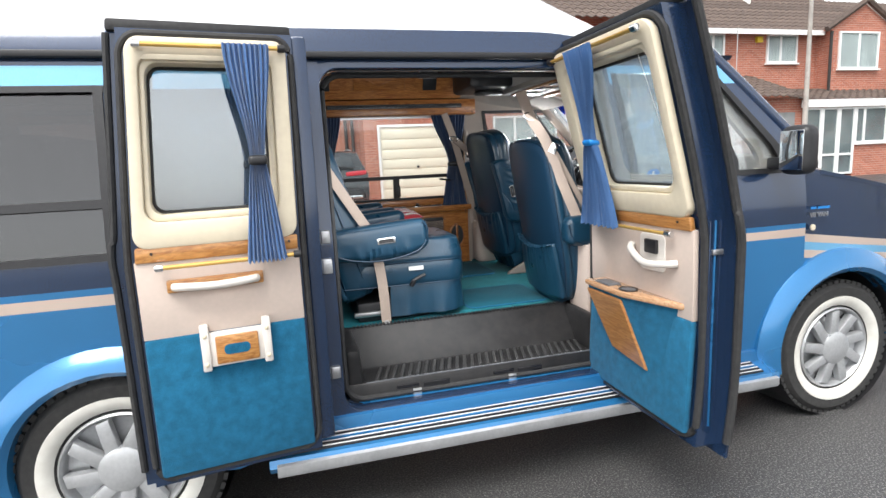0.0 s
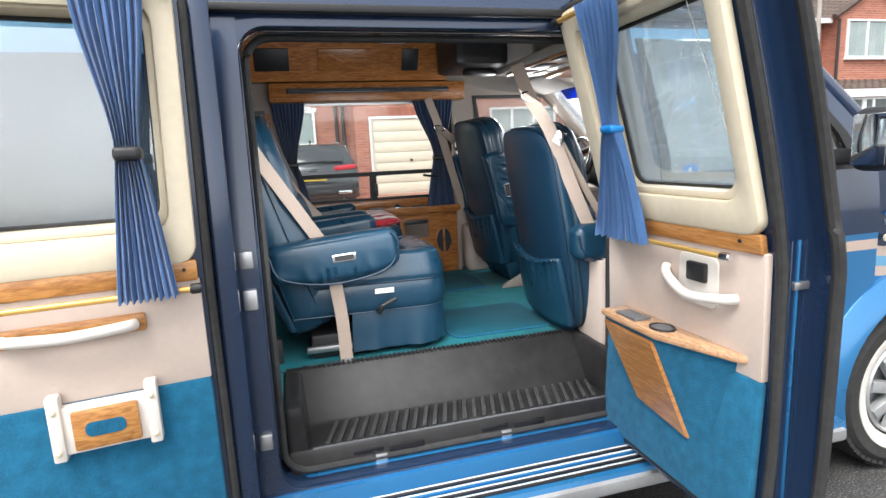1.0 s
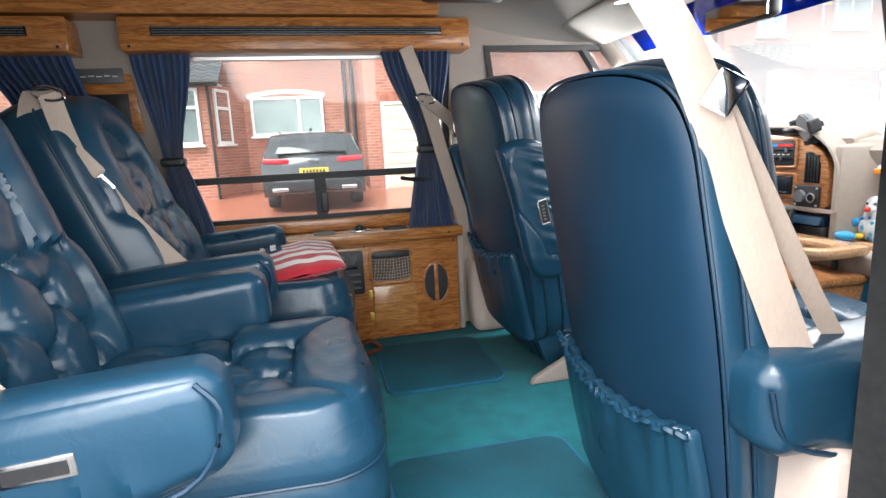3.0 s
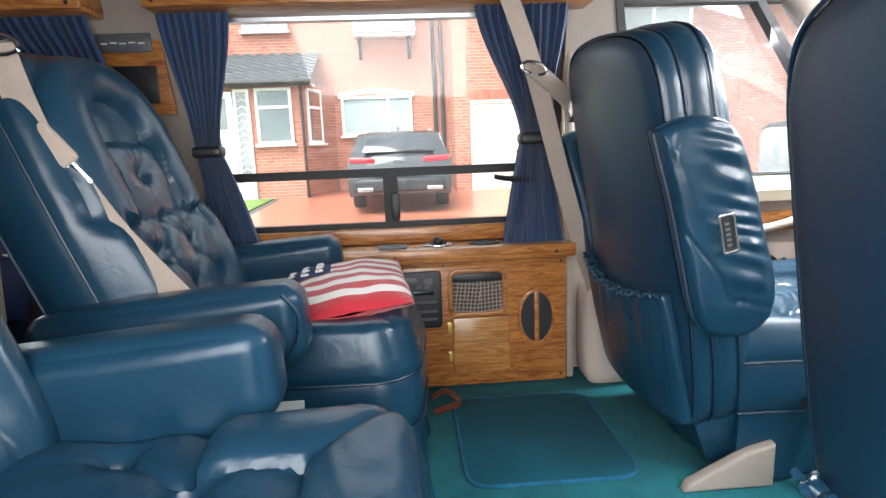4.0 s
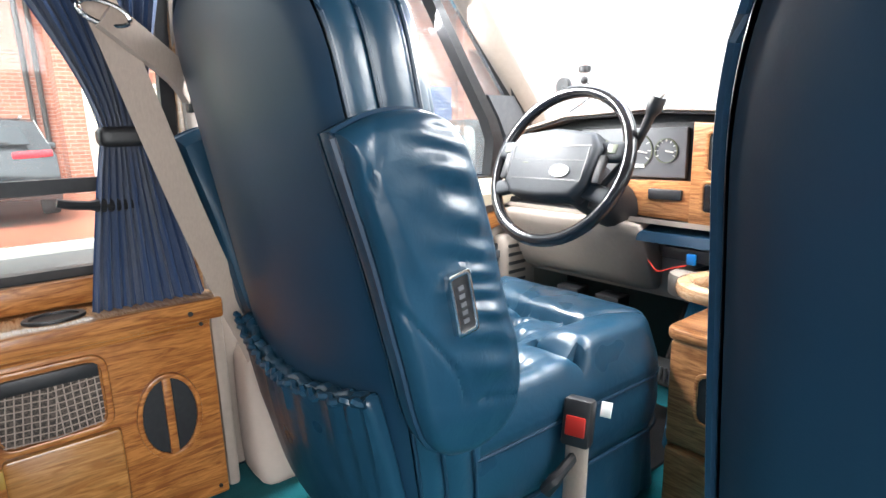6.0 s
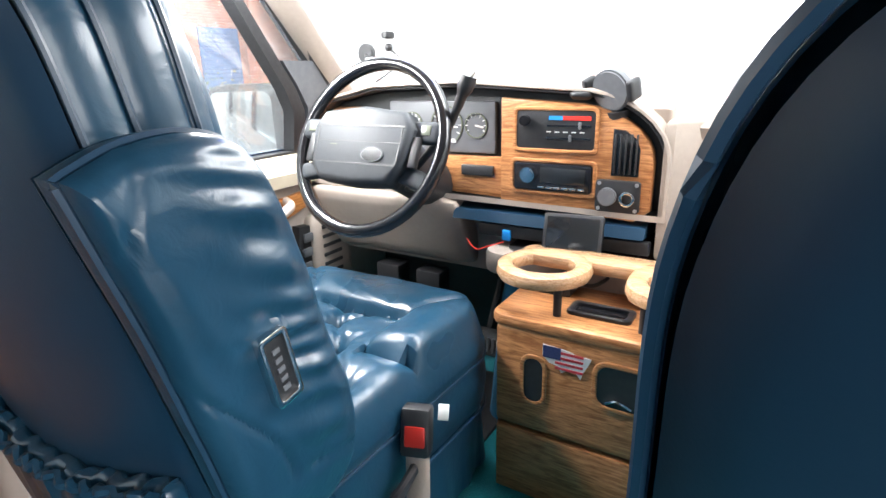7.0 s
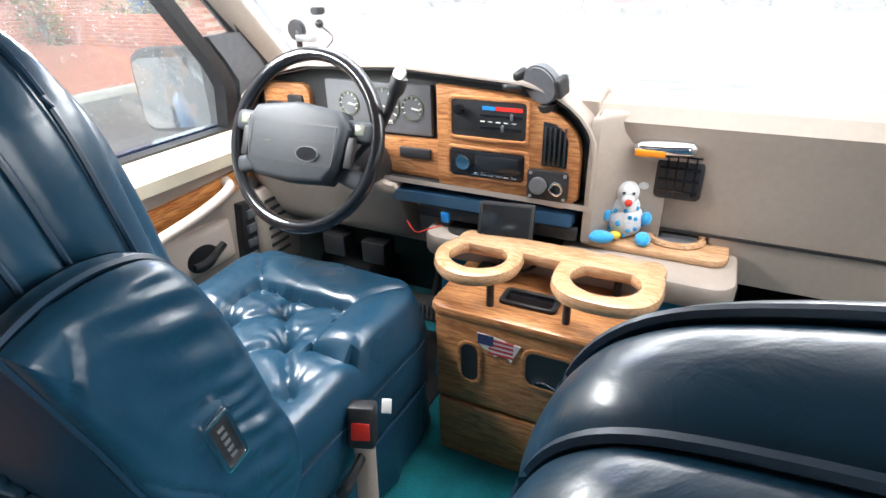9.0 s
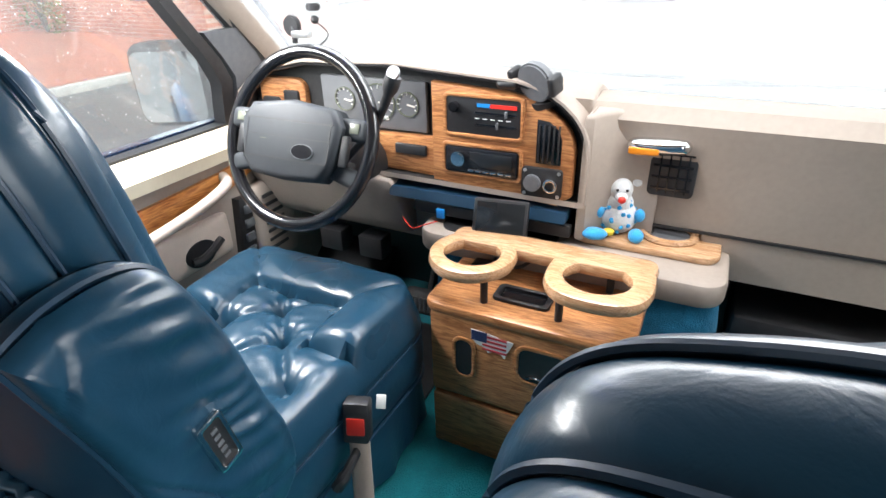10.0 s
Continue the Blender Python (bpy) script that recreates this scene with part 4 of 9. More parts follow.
part("pane", grid(steps(2.24, 3.08, gap=0.1), steps(1.28, 1.80, gap=0.06), lambda u, z, d: (side_x(u, z), FAR - lean(z) - 0.025 + d, z), 0.004), GLASS_RAIN, win3).visible_shadow = False
fr = bmesh.new()
for a, b in ((2.22, 2.255), (2.885, 2.925), (3.06, 3.10)):
    add(fr, grid([a, b], steps(1.27, 1.81, gap=0.06), lambda u, z, d: (side_x(u, z) - 0.01, inner(z) - 0.006 + d, z), 0.04))
for a, b in ((1.262, 1.285), (1.795, 1.815)):
    add(fr, grid(steps(2.22, 3.10, gap=0.1), [a, b], lambda u, z, d: (side_x(u, z) - 0.01, inner(z) - 0.006 + d, z), 0.04))
part("frame", fr, BLACK, win3)
part("corner_plate", grid(steps(2.93, 3.06, gap=0.03), steps(1.28, 1.52, gap=0.06), lambda u, z, d: (side_x(u, z), inner(z) - 0.003 + d, z), 0.03), GREY_PLASTIC, win3, "grey quarter plate behind the mirror")

# wooden lower panel with radio, net pocket, hatch, speaker
panel = group_of("wood_side_panel", "glossy oak panel with radio, net pocket and speaker cut-outs", "panelling")
PY = 1.925
part("board", box(0.80, 2.0, PY, PY + 0.02, FLOOR + 0.004, 1.068, 0.004), OAK, panel)
part("top_moulding", box(0.80, 2.0, PY - 0.008, PY + 0.012, 1.045, 1.075, 0.006), OAK, panel)
rad = part("radio", prism(rounded(1.335, 1.605, 0.855, 1.035, 0.012), "y", PY - 0.012, PY + 0.01, 0.003), BLACK, panel, "black rear cassette radio")
part("lcd", box(1.44, 1.53, PY - 0.0145, PY - 0.011, 1.000, 1.018, 0.001), LCD, rad, "grey display")
part("tape_slot", box(1.41, 1.58, PY - 0.0145, PY - 0.011, 0.962, 0.974, 0.001), BLACK_GLOSS, rad)
for k in range(6):
    part("button", box(1.41 + 0.028 * k, 1.432 + 0.028 * k, PY - 0.016, PY - 0.011, 0.982, 0.992, 0.001), GREY_PLASTIC, rad)
for k, z in enumerate((0.935, 0.905, 0.88)):
    part("lower_slot", box(1.40, 1.59, PY - 0.0145, PY - 0.011, z, z + 0.008, 0.001), GREY_PLASTIC, rad)
for x in (1.375, 1.565):
    part("knob", disc(0.014, 0.016, 16, (x, PY - 0.018, 1.008)), GREY_PLASTIC, rad)
pocket = part("net_pocket", prism(rounded(1.64, 1.795, 0.90, 1.022, 0.02), "y", PY - 0.004, PY + 0.004), MESH, panel, "brown elastic net pocket")
part("pocket_frame", ring(rounded(1.625, 1.81, 0.885, 1.037, 0.03), rounded(1.637, 1.798, 0.897, 1.025, 0.022), "y", PY - 0.009, PY + 0.004, 0.003), OAK, pocket, "rounded oak frame")
part("pocket_band", box(1.64, 1.795, PY - 0.008, PY - 0.004, 0.995, 1.022, 0.002), BLACK, pocket, "black elastic hem")
bm = bmesh.new()
for k in range(13):
    add(bm, tube([(1.645 + 0.012 * k, PY - 0.006, 0.90), (1.650 + 0.012 * k - (0.012 if k > 6 else -0.012) * 0.6, PY - 0.008, 0.995)], 0.0012, 5))
for k in range(8):
    add(bm, tube([(1.64, PY - 0.006, 0.905 + 0.0125 * k), (1.718, PY - 0.009, 0.899 + 0.0125 * k), (1.795, PY - 0.006, 0.905 + 0.0125 * k)], 0.0012, 5))
part("net", bm, BELT, pocket)
hatch = part("hatch_door", prism(rounded(1.635, 1.815, 0.70, 0.882, 0.008), "y", PY - 0.016, PY + 0.002, 0.004), OAK_DOOR, panel, "small oak hatch door")
for z in (0.74, 0.835):
    part("hinge", box(1.618, 1.636, PY - 0.014, PY - 0.002, z, z + 0.035, 0.003), BRASS, hatch, "small brass hinge")
sp = part("speaker", prism([p for p in oval(1.903, 0.872, 0.052, 0.082, 28)], "y", PY - 0.004, PY + 0.003), BLACK, panel, "oval black speaker behind an oak bar")
part("speaker_rim", ring(oval(1.903, 0.872, 0.060, 0.092, 28), oval(1.903, 0.872, 0.050, 0.081, 28), "y", PY - 0.010, PY + 0.003, 0.003), OAK, sp)
part("centre_bar", box(1.895, 1.911, PY - 0.010, PY, 0.79, 0.955, 0.003), OAK, sp)
for x, z in ((1.98, 1.05), (1.98, 0.68), (1.612, 1.05)):
    part("screw", disc(0.004, 0.004, 10, (x, PY - 0.010, z)), BLACK, panel)

sill = group_of("window_sill_shelf", "varnished oak sill shelf with cup holes", "shelf")
part("shelf_top", box(0.80, 2.012, 1.872, 2.03, 1.098, 1.112, 0.004), OAK_PALE, sill, "pale oak top")
part("front_edge", box(0.80, 2.012, 1.858, 1.876, 1.072, 1.114, 0.007), OAK, sill, "rounded oak edge")
part("back_trim", box(0.80, 2.012, 2.005, 2.03, 1.112, 1.163, 0.006), OAK, sill)
part("ash_tray", box(1.42, 1.505, 1.90, 1.955, 1.112, 1.120, 0.003), GREY_PLASTIC, sill, "grey ashtray lid")
for x in (1.60, 1.745):
    part("cup_rim", ring(oval(x, 1.935, 0.048, 0.036), oval(x, 1.935, 0.037, 0.027), "z", 1.111, 1.118, 0.002), CHROME if x < 1.7 else BLACK, sill, "cup holder rim")
    part("cup_hole", disc(0.037, 0.003, 20, (x, 1.935, 1.1125), "z"), BLACK, sill)
part("knob", ball(0.016, (1.60, 1.935, 1.124)), BLACK, sill)
for x in (1.0, 1.47, 1.95):
    part("screw", disc(0.005, 0.003, 10, (x, 1.857, 1.092)), BLACK, sill)

# valances over the windows
def valance(x0, x1, label):
    v = group_of("window_valance", label, "valance", group="oak valances over the windows")
    part("box_front", box(x0, x1, 1.795, 1.815, 1.785, 1.895, 0.008), OAK, v)
    part("box_bottom", box(x0 + 0.004, x1 - 0.004, 1.815, 1.93, 1.785, 1.80, 0.003), OAK, v)
    part("box_end", box(x1 - 0.02, x1 - 0.002, 1.815, 1.93, 1.80, 1.89, 0.003), OAK, v)
    part("box_end", box(x0 + 0.002, x0 + 0.02, 1.815, 1.93, 1.80, 1.89, 0.003), OAK, v)
    part("light_slot", box(x0 + 0.10, x1 - 0.11, 1.788, 1.80, 1.832, 1.862, 0.003), BLACK_GLOSS, v, "dark ribbed lamp lens")
    bm = bmesh.new()
    for k in range(4):
        add(bm, box(x0 + 0.105, x1 - 0.115, 1.785, 1.79, 1.834 + 0.0075 * k, 1.837 + 0.0075 * k))
    part("lens_ribs", bm, GREY_PLASTIC, v)
    for x in (x0 + 0.03, x1 - 0.03):
        part("screw", disc(0.005, 0.004, 10, (x, 1.794, 1.80)), BLACK, v)
    return v


valance(0.862, 2.05, "oak valance box with a dark ribbed lamp slot")
valance(-0.95, 0.715, "oak valance box with a dark lamp slot above the rear window")
# overhead cupboards along the driver's side
cup = group_of("overhead_cupboard", "dark oak overhead cupboard with carved doors", "cupboard")
bm = prism([(1.78, 1.90), (1.955, 1.90), (1.93, 2.12), (1.66, 2.12)], "x", -1.0, 1.93, 0.004)
part("carcass", bm, OAK, cup)
slope = math.degrees(math.atan2(0.12, 0.22))
for x0, x1, m in ((-0.3, 0.25, OAK), (0.80, 0.99, BLACK), (1.15, 1.51, OAK), (1.64, 1.74, BLACK)):
    b = box(x0, x1, -0.008, 0.004, -0.065, 0.065, 0.005)
    bmesh.ops.transform(b, matrix=pose(0, 1.72, 2.01, slope, 0, 0), verts=b.verts)
    part("door" if m is OAK else "speaker_grille", b, m, cup, "" if m is OAK else "dark speaker grille")
    if m is OAK:
        v = bmesh.new()
        mid = (x0 + x1) / 2
        for s in (-1, 1):
            add(v, box(-0.07, 0.07, -0.012, -0.006, -0.004, 0.004, 0.002), pose(mid + s * 0.06, 0, 0.0, 0, s * -28, 0))
        bmesh.ops.transform(v, matrix=pose(0, 1.72, 2.01, slope, 0, 0), verts=v.verts)
        part("carving", v, OAK, cup)
part("television_box", soft(0.30, 0.42, 0.26, 0.03, 8, 0.0, None, (1.98, 1.45, 2.03)), BLACK, cup, "black box hung at the front end")
# control panel between the windows
ctl = group_of("control_panel", "oak wall plate with dark switch panel and recess", "control panel")
CY = inner(1.65) - 0.004
part("plate", prism([(0.645, 1.775), (0.845, 1.772), (0.868, 1.53), (0.65, 1.53)], "y", CY - 0.012, CY, 0.004), OAK, ctl)
part("switch_panel", box(0.675, 0.825, CY - 0.018, CY - 0.008, 1.70, 1.752, 0.004), GREY_PLASTIC, ctl, "dark switch panel with pale marks")
for k in range(5):
    part("mark", box(0.69 + 0.025 * k, 0.708 + 0.025 * k, CY - 0.0195, CY - 0.0175, 1.722 + 0.002 * (k % 2), 1.7255 + 0.002 * (k % 2)), PAPER, ctl)
part("recess", box(0.70, 0.83, CY - 0.015, CY - 0.008, 1.56, 1.665, 0.004), BLACK, ctl, "black recess")

tagged(part("kick_panel", box(2.9, 3.3, 0.05, 0.08, 0.55, 1.32, 0.004), BEIGE_GREY, None), "grey-beige kick panel in the passenger footwell", "trim", kind="structure")
tagged(part("kick_panel", box(3.0, 3.3, 2.02, 2.05, 0.55, 1.32, 0.004), BEIGE_GREY, None), "grey-beige kick panel in the driver footwell", "trim", kind="structure")
# trim post and floor-side bits by the driver's seat
part_b = tagged(part("pillar_trim", box(2.005, 2.03, 1.94, 1.965, FLOOR, 1.80, 0.008), BEIGE_GREY, None), "grey-beige pillar moulding", "trim", kind="structure")
tagged(part("window_post_trim", box(1.998, 2.022, 1.955, 1.985, 1.10, 1.80, 0.006), OAK_PALE, None), "pale oak post beside the curtain", "trim", kind="structure")
tagged(part("belt_cover", soft(0.19, 0.14, 0.34, 0.04, 8, 0.006, None, (2.15, 1.94, FLOOR + 0.16)), BEIGE, None), "beige moulded belt cover on the floor", "belt cover")

# rear bench far back with a cushion
bench = group_of("rear_bench", "dark blue leather rear bench seat", "bench")
part("seat_cushion", soft(0.62, 1.55, 0.26, 0.06, 12, 0.02, None, (0.12, 1.10, FLOOR + 0.30)), LEATHER_DARK, bench)
part("backrest", soft(0.18, 1.55, 0.62, 0.06, 12, 0.02, lambda x, y, z: (x - 0.22 * z, y, z), (-0.26, 1.10, FLOOR + 0.66)), LEATHER_DARK, bench)
part("bench_base", box(-0.18, 0.40, 0.40, 1.84, FLOOR, FLOOR + 0.2, 0.01), CARPET_BLUE, bench)


# ---- captain's chairs ----
def swell(d, half):
    """Round roll profile: 1 on the centre line, 0 at half its width."""
    return math.sqrt(max(0.0, 1 - (d / half) ** 2))


def ease(v, a, b):
    t = max(0.0, min(1.0, (v - a) / (b - a)))
    return t * t * (3 - 2 * t)


def tufts(u, v, buttons, links, pit=0.018):
    """Depth of pits, tension folds and radial creases of buttoned leather at (u, v)."""
    z = 0.0
    for k, (bu, bv) in enumerate(buttons):
        d2 = (u - bu) ** 2 + (v - bv) ** 2
        if d2 < 0.03:
            ang = math.atan2(v - bv, u - bu)
            z += pit * math.exp(-d2 / 0.0005) + pit * 0.35 * math.exp(-d2 / 0.0030)
            z += 0.0016 * math.exp(-d2 / 0.0040) * (1 + math.sin(10 * ang + 2.1 * k))
    for (au, av), (bu, bv) in links:
        l2 = (bu - au) ** 2 + (bv - av) ** 2
        t = max(0.0, min(1.0, ((u - au) * (bu - au) + (v - av) * (bv - av)) / l2))
        e2 = (u - au - t * (bu - au)) ** 2 + (v - av - t * (bv - av)) ** 2
        z += pit * 0.40 * math.exp(-e2 / 0.00008) + pit * 0.12 * math.exp(-e2 / 0.0007)
    return z


def normals(pts):
    out = []
    for i in range(len(pts)):
        dx, dy = pts[(i + 1) % len(pts)][0] - pts[i - 1][0], pts[(i + 1) % len(pts)][1] - pts[i - 1][1]
        l = math.hypot(dx, dy) or 1.0
        out.append((dy / l, -dx / l))
    return out


def loft(pts, levels, place, caps=(True, True), wave=None):
    """A band round an outline (counter-clockwise); levels: (height, outward offset)."""
    bm = bmesh.new()
    nr = normals(pts)
    rows = []
    for k, (h, off) in enumerate(levels):
        row = []
        for i, (p, q) in enumerate(zip(pts, nr)):
            o = off + (wave(i / len(pts), k / (len(levels) - 1)) if wave else 0.0)
            row.append(bm.verts.new(place(p[0] + q[0] * o, p[1] + q[1] * o, h)))
        rows.append(row)
    n = len(pts)
    for p, q in zip(rows, rows[1:]):
        for i in range(n):
            bm.faces.new((p[i - 1], p[i], q[i], q[i - 1]))
    for keep, row in zip(caps, (rows[0], rows[-1])):
        if keep:
            bm.faces.new(row)
    bmesh.ops.recalc_face_normals(bm, faces=bm.faces[:])
    return bm


def belly(h0, h1, off, bulge, n=8):
    """Levels of a padded band that swells between two seams."""
    return [(h0 + (h1 - h0) * k / n, off + bulge * math.sin(math.pi * k / n) ** 0.6 if 0 < k < n else off) for k in range(n + 1)]


def dished(pts, centre, rise, place, rings=44):
    """A face filled from an outline to its centre; rise(u, v, e) gives its height, e the way in from the edge."""
    bm = bmesh.new()
    rows = []
    for k in range(rings):
        s = (k / rings) ** 1.25
        row = []
        for u, v in pts:
            e = s * math.hypot(centre[0] - u, centre[1] - v)
            uu, vv = u + (centre[0] - u) * s, v + (centre[1] - v) * s
            row.append(bm.verts.new(place(uu, vv, rise(uu, vv, e))))
        rows.append(row)
    tip = bm.verts.new(place(*centre, rise(*centre, 1.0)))
    n = len(pts)
    for p, q in zip(rows, rows[1:]):
        for i in range(n):
            bm.faces.new((p[i - 1], p[i], q[i], q[i - 1]))
    for i in range(n):
        bm.faces.new((rows[-1][i - 1], rows[-1][i], tip))
    bmesh.ops.recalc_face_normals(bm, faces=bm.faces[:])
    return bm


def rim_fall(e, r):
    """Drop towards a rounded edge of radius r."""
    k = 1 - min(1.0, e / r)
    return r * (1 - math.sqrt(max(0.0, 1 - k * k)))


def mirror_outline(half, n=7):
    """A closed outline from its right half, bottom to top, counter-clockwise."""
    right = [(p.x, p.y) for p in curve_pts([(a, b, 0) for a, b in half], n)]
    return right + [(-a, b) for a, b in right[-2:0:-1]]


def fine_outline(pts, gap=0.014):
    out = []
    for (ax, ay), (bx, by) in zip(pts, pts[1:] + pts[:1]):
        n = max(1, math.ceil(math.hypot(bx - ax, by - ay) / gap))
        out += [(ax + (bx - ax) * k / n, ay + (by - ay) * k / n) for k in range(n)]
    return out


def arm_pad(length, height, thick, wrinkle=0.005, drop=0.03, fold=0.0, n=16, taper=0.0):
    """An armrest: fat rounded slab, belly hanging lower in the middle, gathered folds on its outer face."""
    def bend(x, y, z):
        k = x / length
        if z < 0:
            z -= wrinkle * fold * (math.sin(95 * x + 2.2 * math.sin(31 * x + 9 * y)) + 0.6 * math.sin(41 * x + 14 * y)) * max(0.0, 1 - (2 * k) ** 2)
            z -= drop * max(0.0, 1 - (2 * k - 0.1) ** 2)
            y += wrinkle * 1.6 * (abs(math.sin(62 * x + 2.5 * math.sin(17 * x) + 8 * z)) - 0.5) * min(1.0, -z / height * 2.2) * (1 if y < 0 else -0.3)
        z += 0.012 * k
        if taper and z < 0:
            z *= 1 - taper * max(0.0, k + 0.1) / 0.6
        elif taper:
            z += 0.03 * max(0.0, k)
        return (x, y, z)
    return soft(length, thick, height, min(thick, height) * 0.33, n, 0.006, bend)


BACK_EDGE = mirror_outline([(0.0, -0.10), (0.14, -0.098), (0.220, -0.07), (0.250, 0.03), (0.264, 0.20), (0.270, 0.40), (0.266, 0.58), (0.259, 0.68), (0.229, 0.741), (0.165, 0.770), (0.08, 0.783), (0.0, 0.786)])
BACK_BUTTONS = [(0.0, 0.50), (-0.085, 0.315), (0.085, 0.315), (0.0, 0.215), (-0.15, 0.215), (0.15, 0.215)]
BACK_LINKS = [((0.0, 0.40), (-0.085, 0.315)), ((0.0, 0.40), (0.085, 0.315)), ((-0.085, 0.315), (0.0, 0.215)), ((0.085, 0.315), (0.0, 0.215)), ((-0.085, 0.315), (-0.15, 0.215)), ((0.085, 0.315), (0.15, 0.215)),
              ((0.0, 0.215), (-0.06, 0.12)), ((0.0, 0.215), (0.06, 0.12)), ((-0.15, 0.215), (-0.10, 0.12)), ((0.15, 0.215), (0.10, 0.12)), ((-0.24, 0.115), (0.24, 0.115)), ((-0.085, 0.315), (-0.16, 0.395)), ((0.085, 0.315), (0.16, 0.395))]


def back_face(y, z, e):
    """Front of the backrest: arched head roll, recessed neck pad, buttoned lower pad with a lumbar seam."""
    h = 0.0
    d = abs(abs(y) - 0.170) if z < 0.585 else abs(math.hypot(y, (z - 0.585) * 1.18) - 0.170)
    h += 0.042 * swell(d, 0.062) * ease(z, 0.392, 0.408)
    if z < 0.40:
        h += 0.030 * swell(z - 0.255, 0.145) ** 0.7 * (z > 0.115) + 0.026 * swell(z - 0.03, 0.085) * (z < 0.115)
        h += 0.018 * ease(abs(y), 0.17, 0.21) * ease(z, 0.05, 0.12)
    elif abs(y) < 0.115 and z < 0.575:
        h += 0.026 * swell(y, 0.118) ** 0.6 * swell(z - 0.487, 0.088) ** 0.6
    h = h * ease(e, 0.0, 0.035) + 0.055 - rim_fall(e, 0.05)
    return h - tufts(y, z, BACK_BUTTONS, BACK_LINKS) * (1.0 if e > 0.02 else e / 0.02) + 0.003 * noise.noise(Vector((y * 16, z * 16, 2.0)))


ARM_UP = [(-0.105, 0.178), (-0.06, 0.196), (-0.01, 0.200), (0.032, 0.184), (0.062, 0.130), (0.088, 0.060), (0.112, -0.030), (0.134, -0.110), (0.130, -0.175), (0.092, -0.212), (0.030, -0.214), (-0.012, -0.180), (-0.040, -0.070), (-0.066, 0.040), (-0.09, 0.125)]


def raised_arm(lea, dark, parent, s):
    """Armrest folded up: a deep pad, ruched along its front edge, with a stitched seam and chrome badge."""
    pts = [(p.x, p.y) for p in curve_pts([(*q, 0) for q in ARM_UP + ARM_UP[:1]], 7)][:-1]
    pts = fine_outline(pts[::-1], 0.010)

    def face(x, z, e):
        front = 0.02 + 0.115 * (0.2 - z) / 0.4 - x          # way back from the ruched edge
        h = 0.042 - rim_fall(e, 0.020) + 0.006 * ease(e, 0.0, 0.06)
        pull = math.exp(-((front - 0.025) / 0.042) ** 2) * ease(e, 0.0, 0.02)
        fold = math.sin(205 * z + 50 * x + 2.4 * math.sin(31 * z)) + 0.7 * math.sin(97 * z - 30 * x + 1.0)
        h += 0.0028 * pull * fold * ease(z, -0.16, -0.09) + 0.005 * math.exp(-((front - 0.04) / 0.06) ** 2) * ease(z, -0.15, -0.08)
        bd = math.hypot((x - 0.022) / 0.042, (z + 0.010) / 0.062)
        h -= 0.004 * math.exp(-bd ** 4)                     # the badge sits in a dent
        seam = min(abs(front - 0.115 - 0.03 * math.sin(z * 18 + 0.6)) / 0.004, 6) if z > -0.14 else abs(z + 0.142 + 0.25 * (x - 0.06)) / 0.004
        return h - 0.0045 * math.exp(-seam * seam) + 0.0015 * noise.noise(Vector((x * 30, z * 30, 1.0)))

    c = (0.035, -0.01)
    flip = 1 if s < 0 else -1
    bm = dished(pts, c, face, lambda x, z, h: (x, -flip * h, z), 34)
    add(bm, dished(pts, c, lambda x, z, e: 0.034 - rim_fall(e, 0.02), lambda x, z, h: (x, flip * h, z), 8))
    bmesh.ops.remove_doubles(bm, verts=bm.verts[:], dist=0.0005)
    add(bm, loft(pts, [(-0.010, 0.0), (0.0, 0.002), (0.010, 0.0)], lambda x, z, h: (x, h, z), (False, False)))
    bmesh.ops.recalc_face_normals(bm, faces=bm.faces[:])
    a = part("armrest", bm, lea, parent, "leather armrest folded up beside the backrest")
    part("arm_piping", tube([(x, -flip * 0.014, z) for x, z in pts], 0.0042, 6, True), dark, a)
    tilt = pose(0.022, -flip * 0.053, -0.010, 0, -11, 0)
    bz = ring(rounded(-0.016, 0.016, -0.038, 0.038, 0.005, 3), rounded(-0.011, 0.011, -0.032, 0.032, 0.003, 3), "y", -0.005, 0.005, 0.001)
    bmesh.ops.transform(bz, matrix=tilt, verts=bz.verts)
    badge = part("badge", bz, CHROME, a, "chrome badge frame")
    fc = box(-0.0115, 0.0115, -0.002, 0.002, -0.0325, 0.0325)
    bmesh.ops.transform(fc, matrix=tilt, verts=fc.verts)
    part("badge_face", fc, BLACK, badge, "dark badge face")
    text_bars(badge, "badge_bars", [(-0.004, 0.004, -0.024 + 0.010 * k, -0.019 + 0.010 * k) for k in range(5)], GREY_PLASTIC, tilt @ pose(0, -flip * 0.003, 0))
    return a


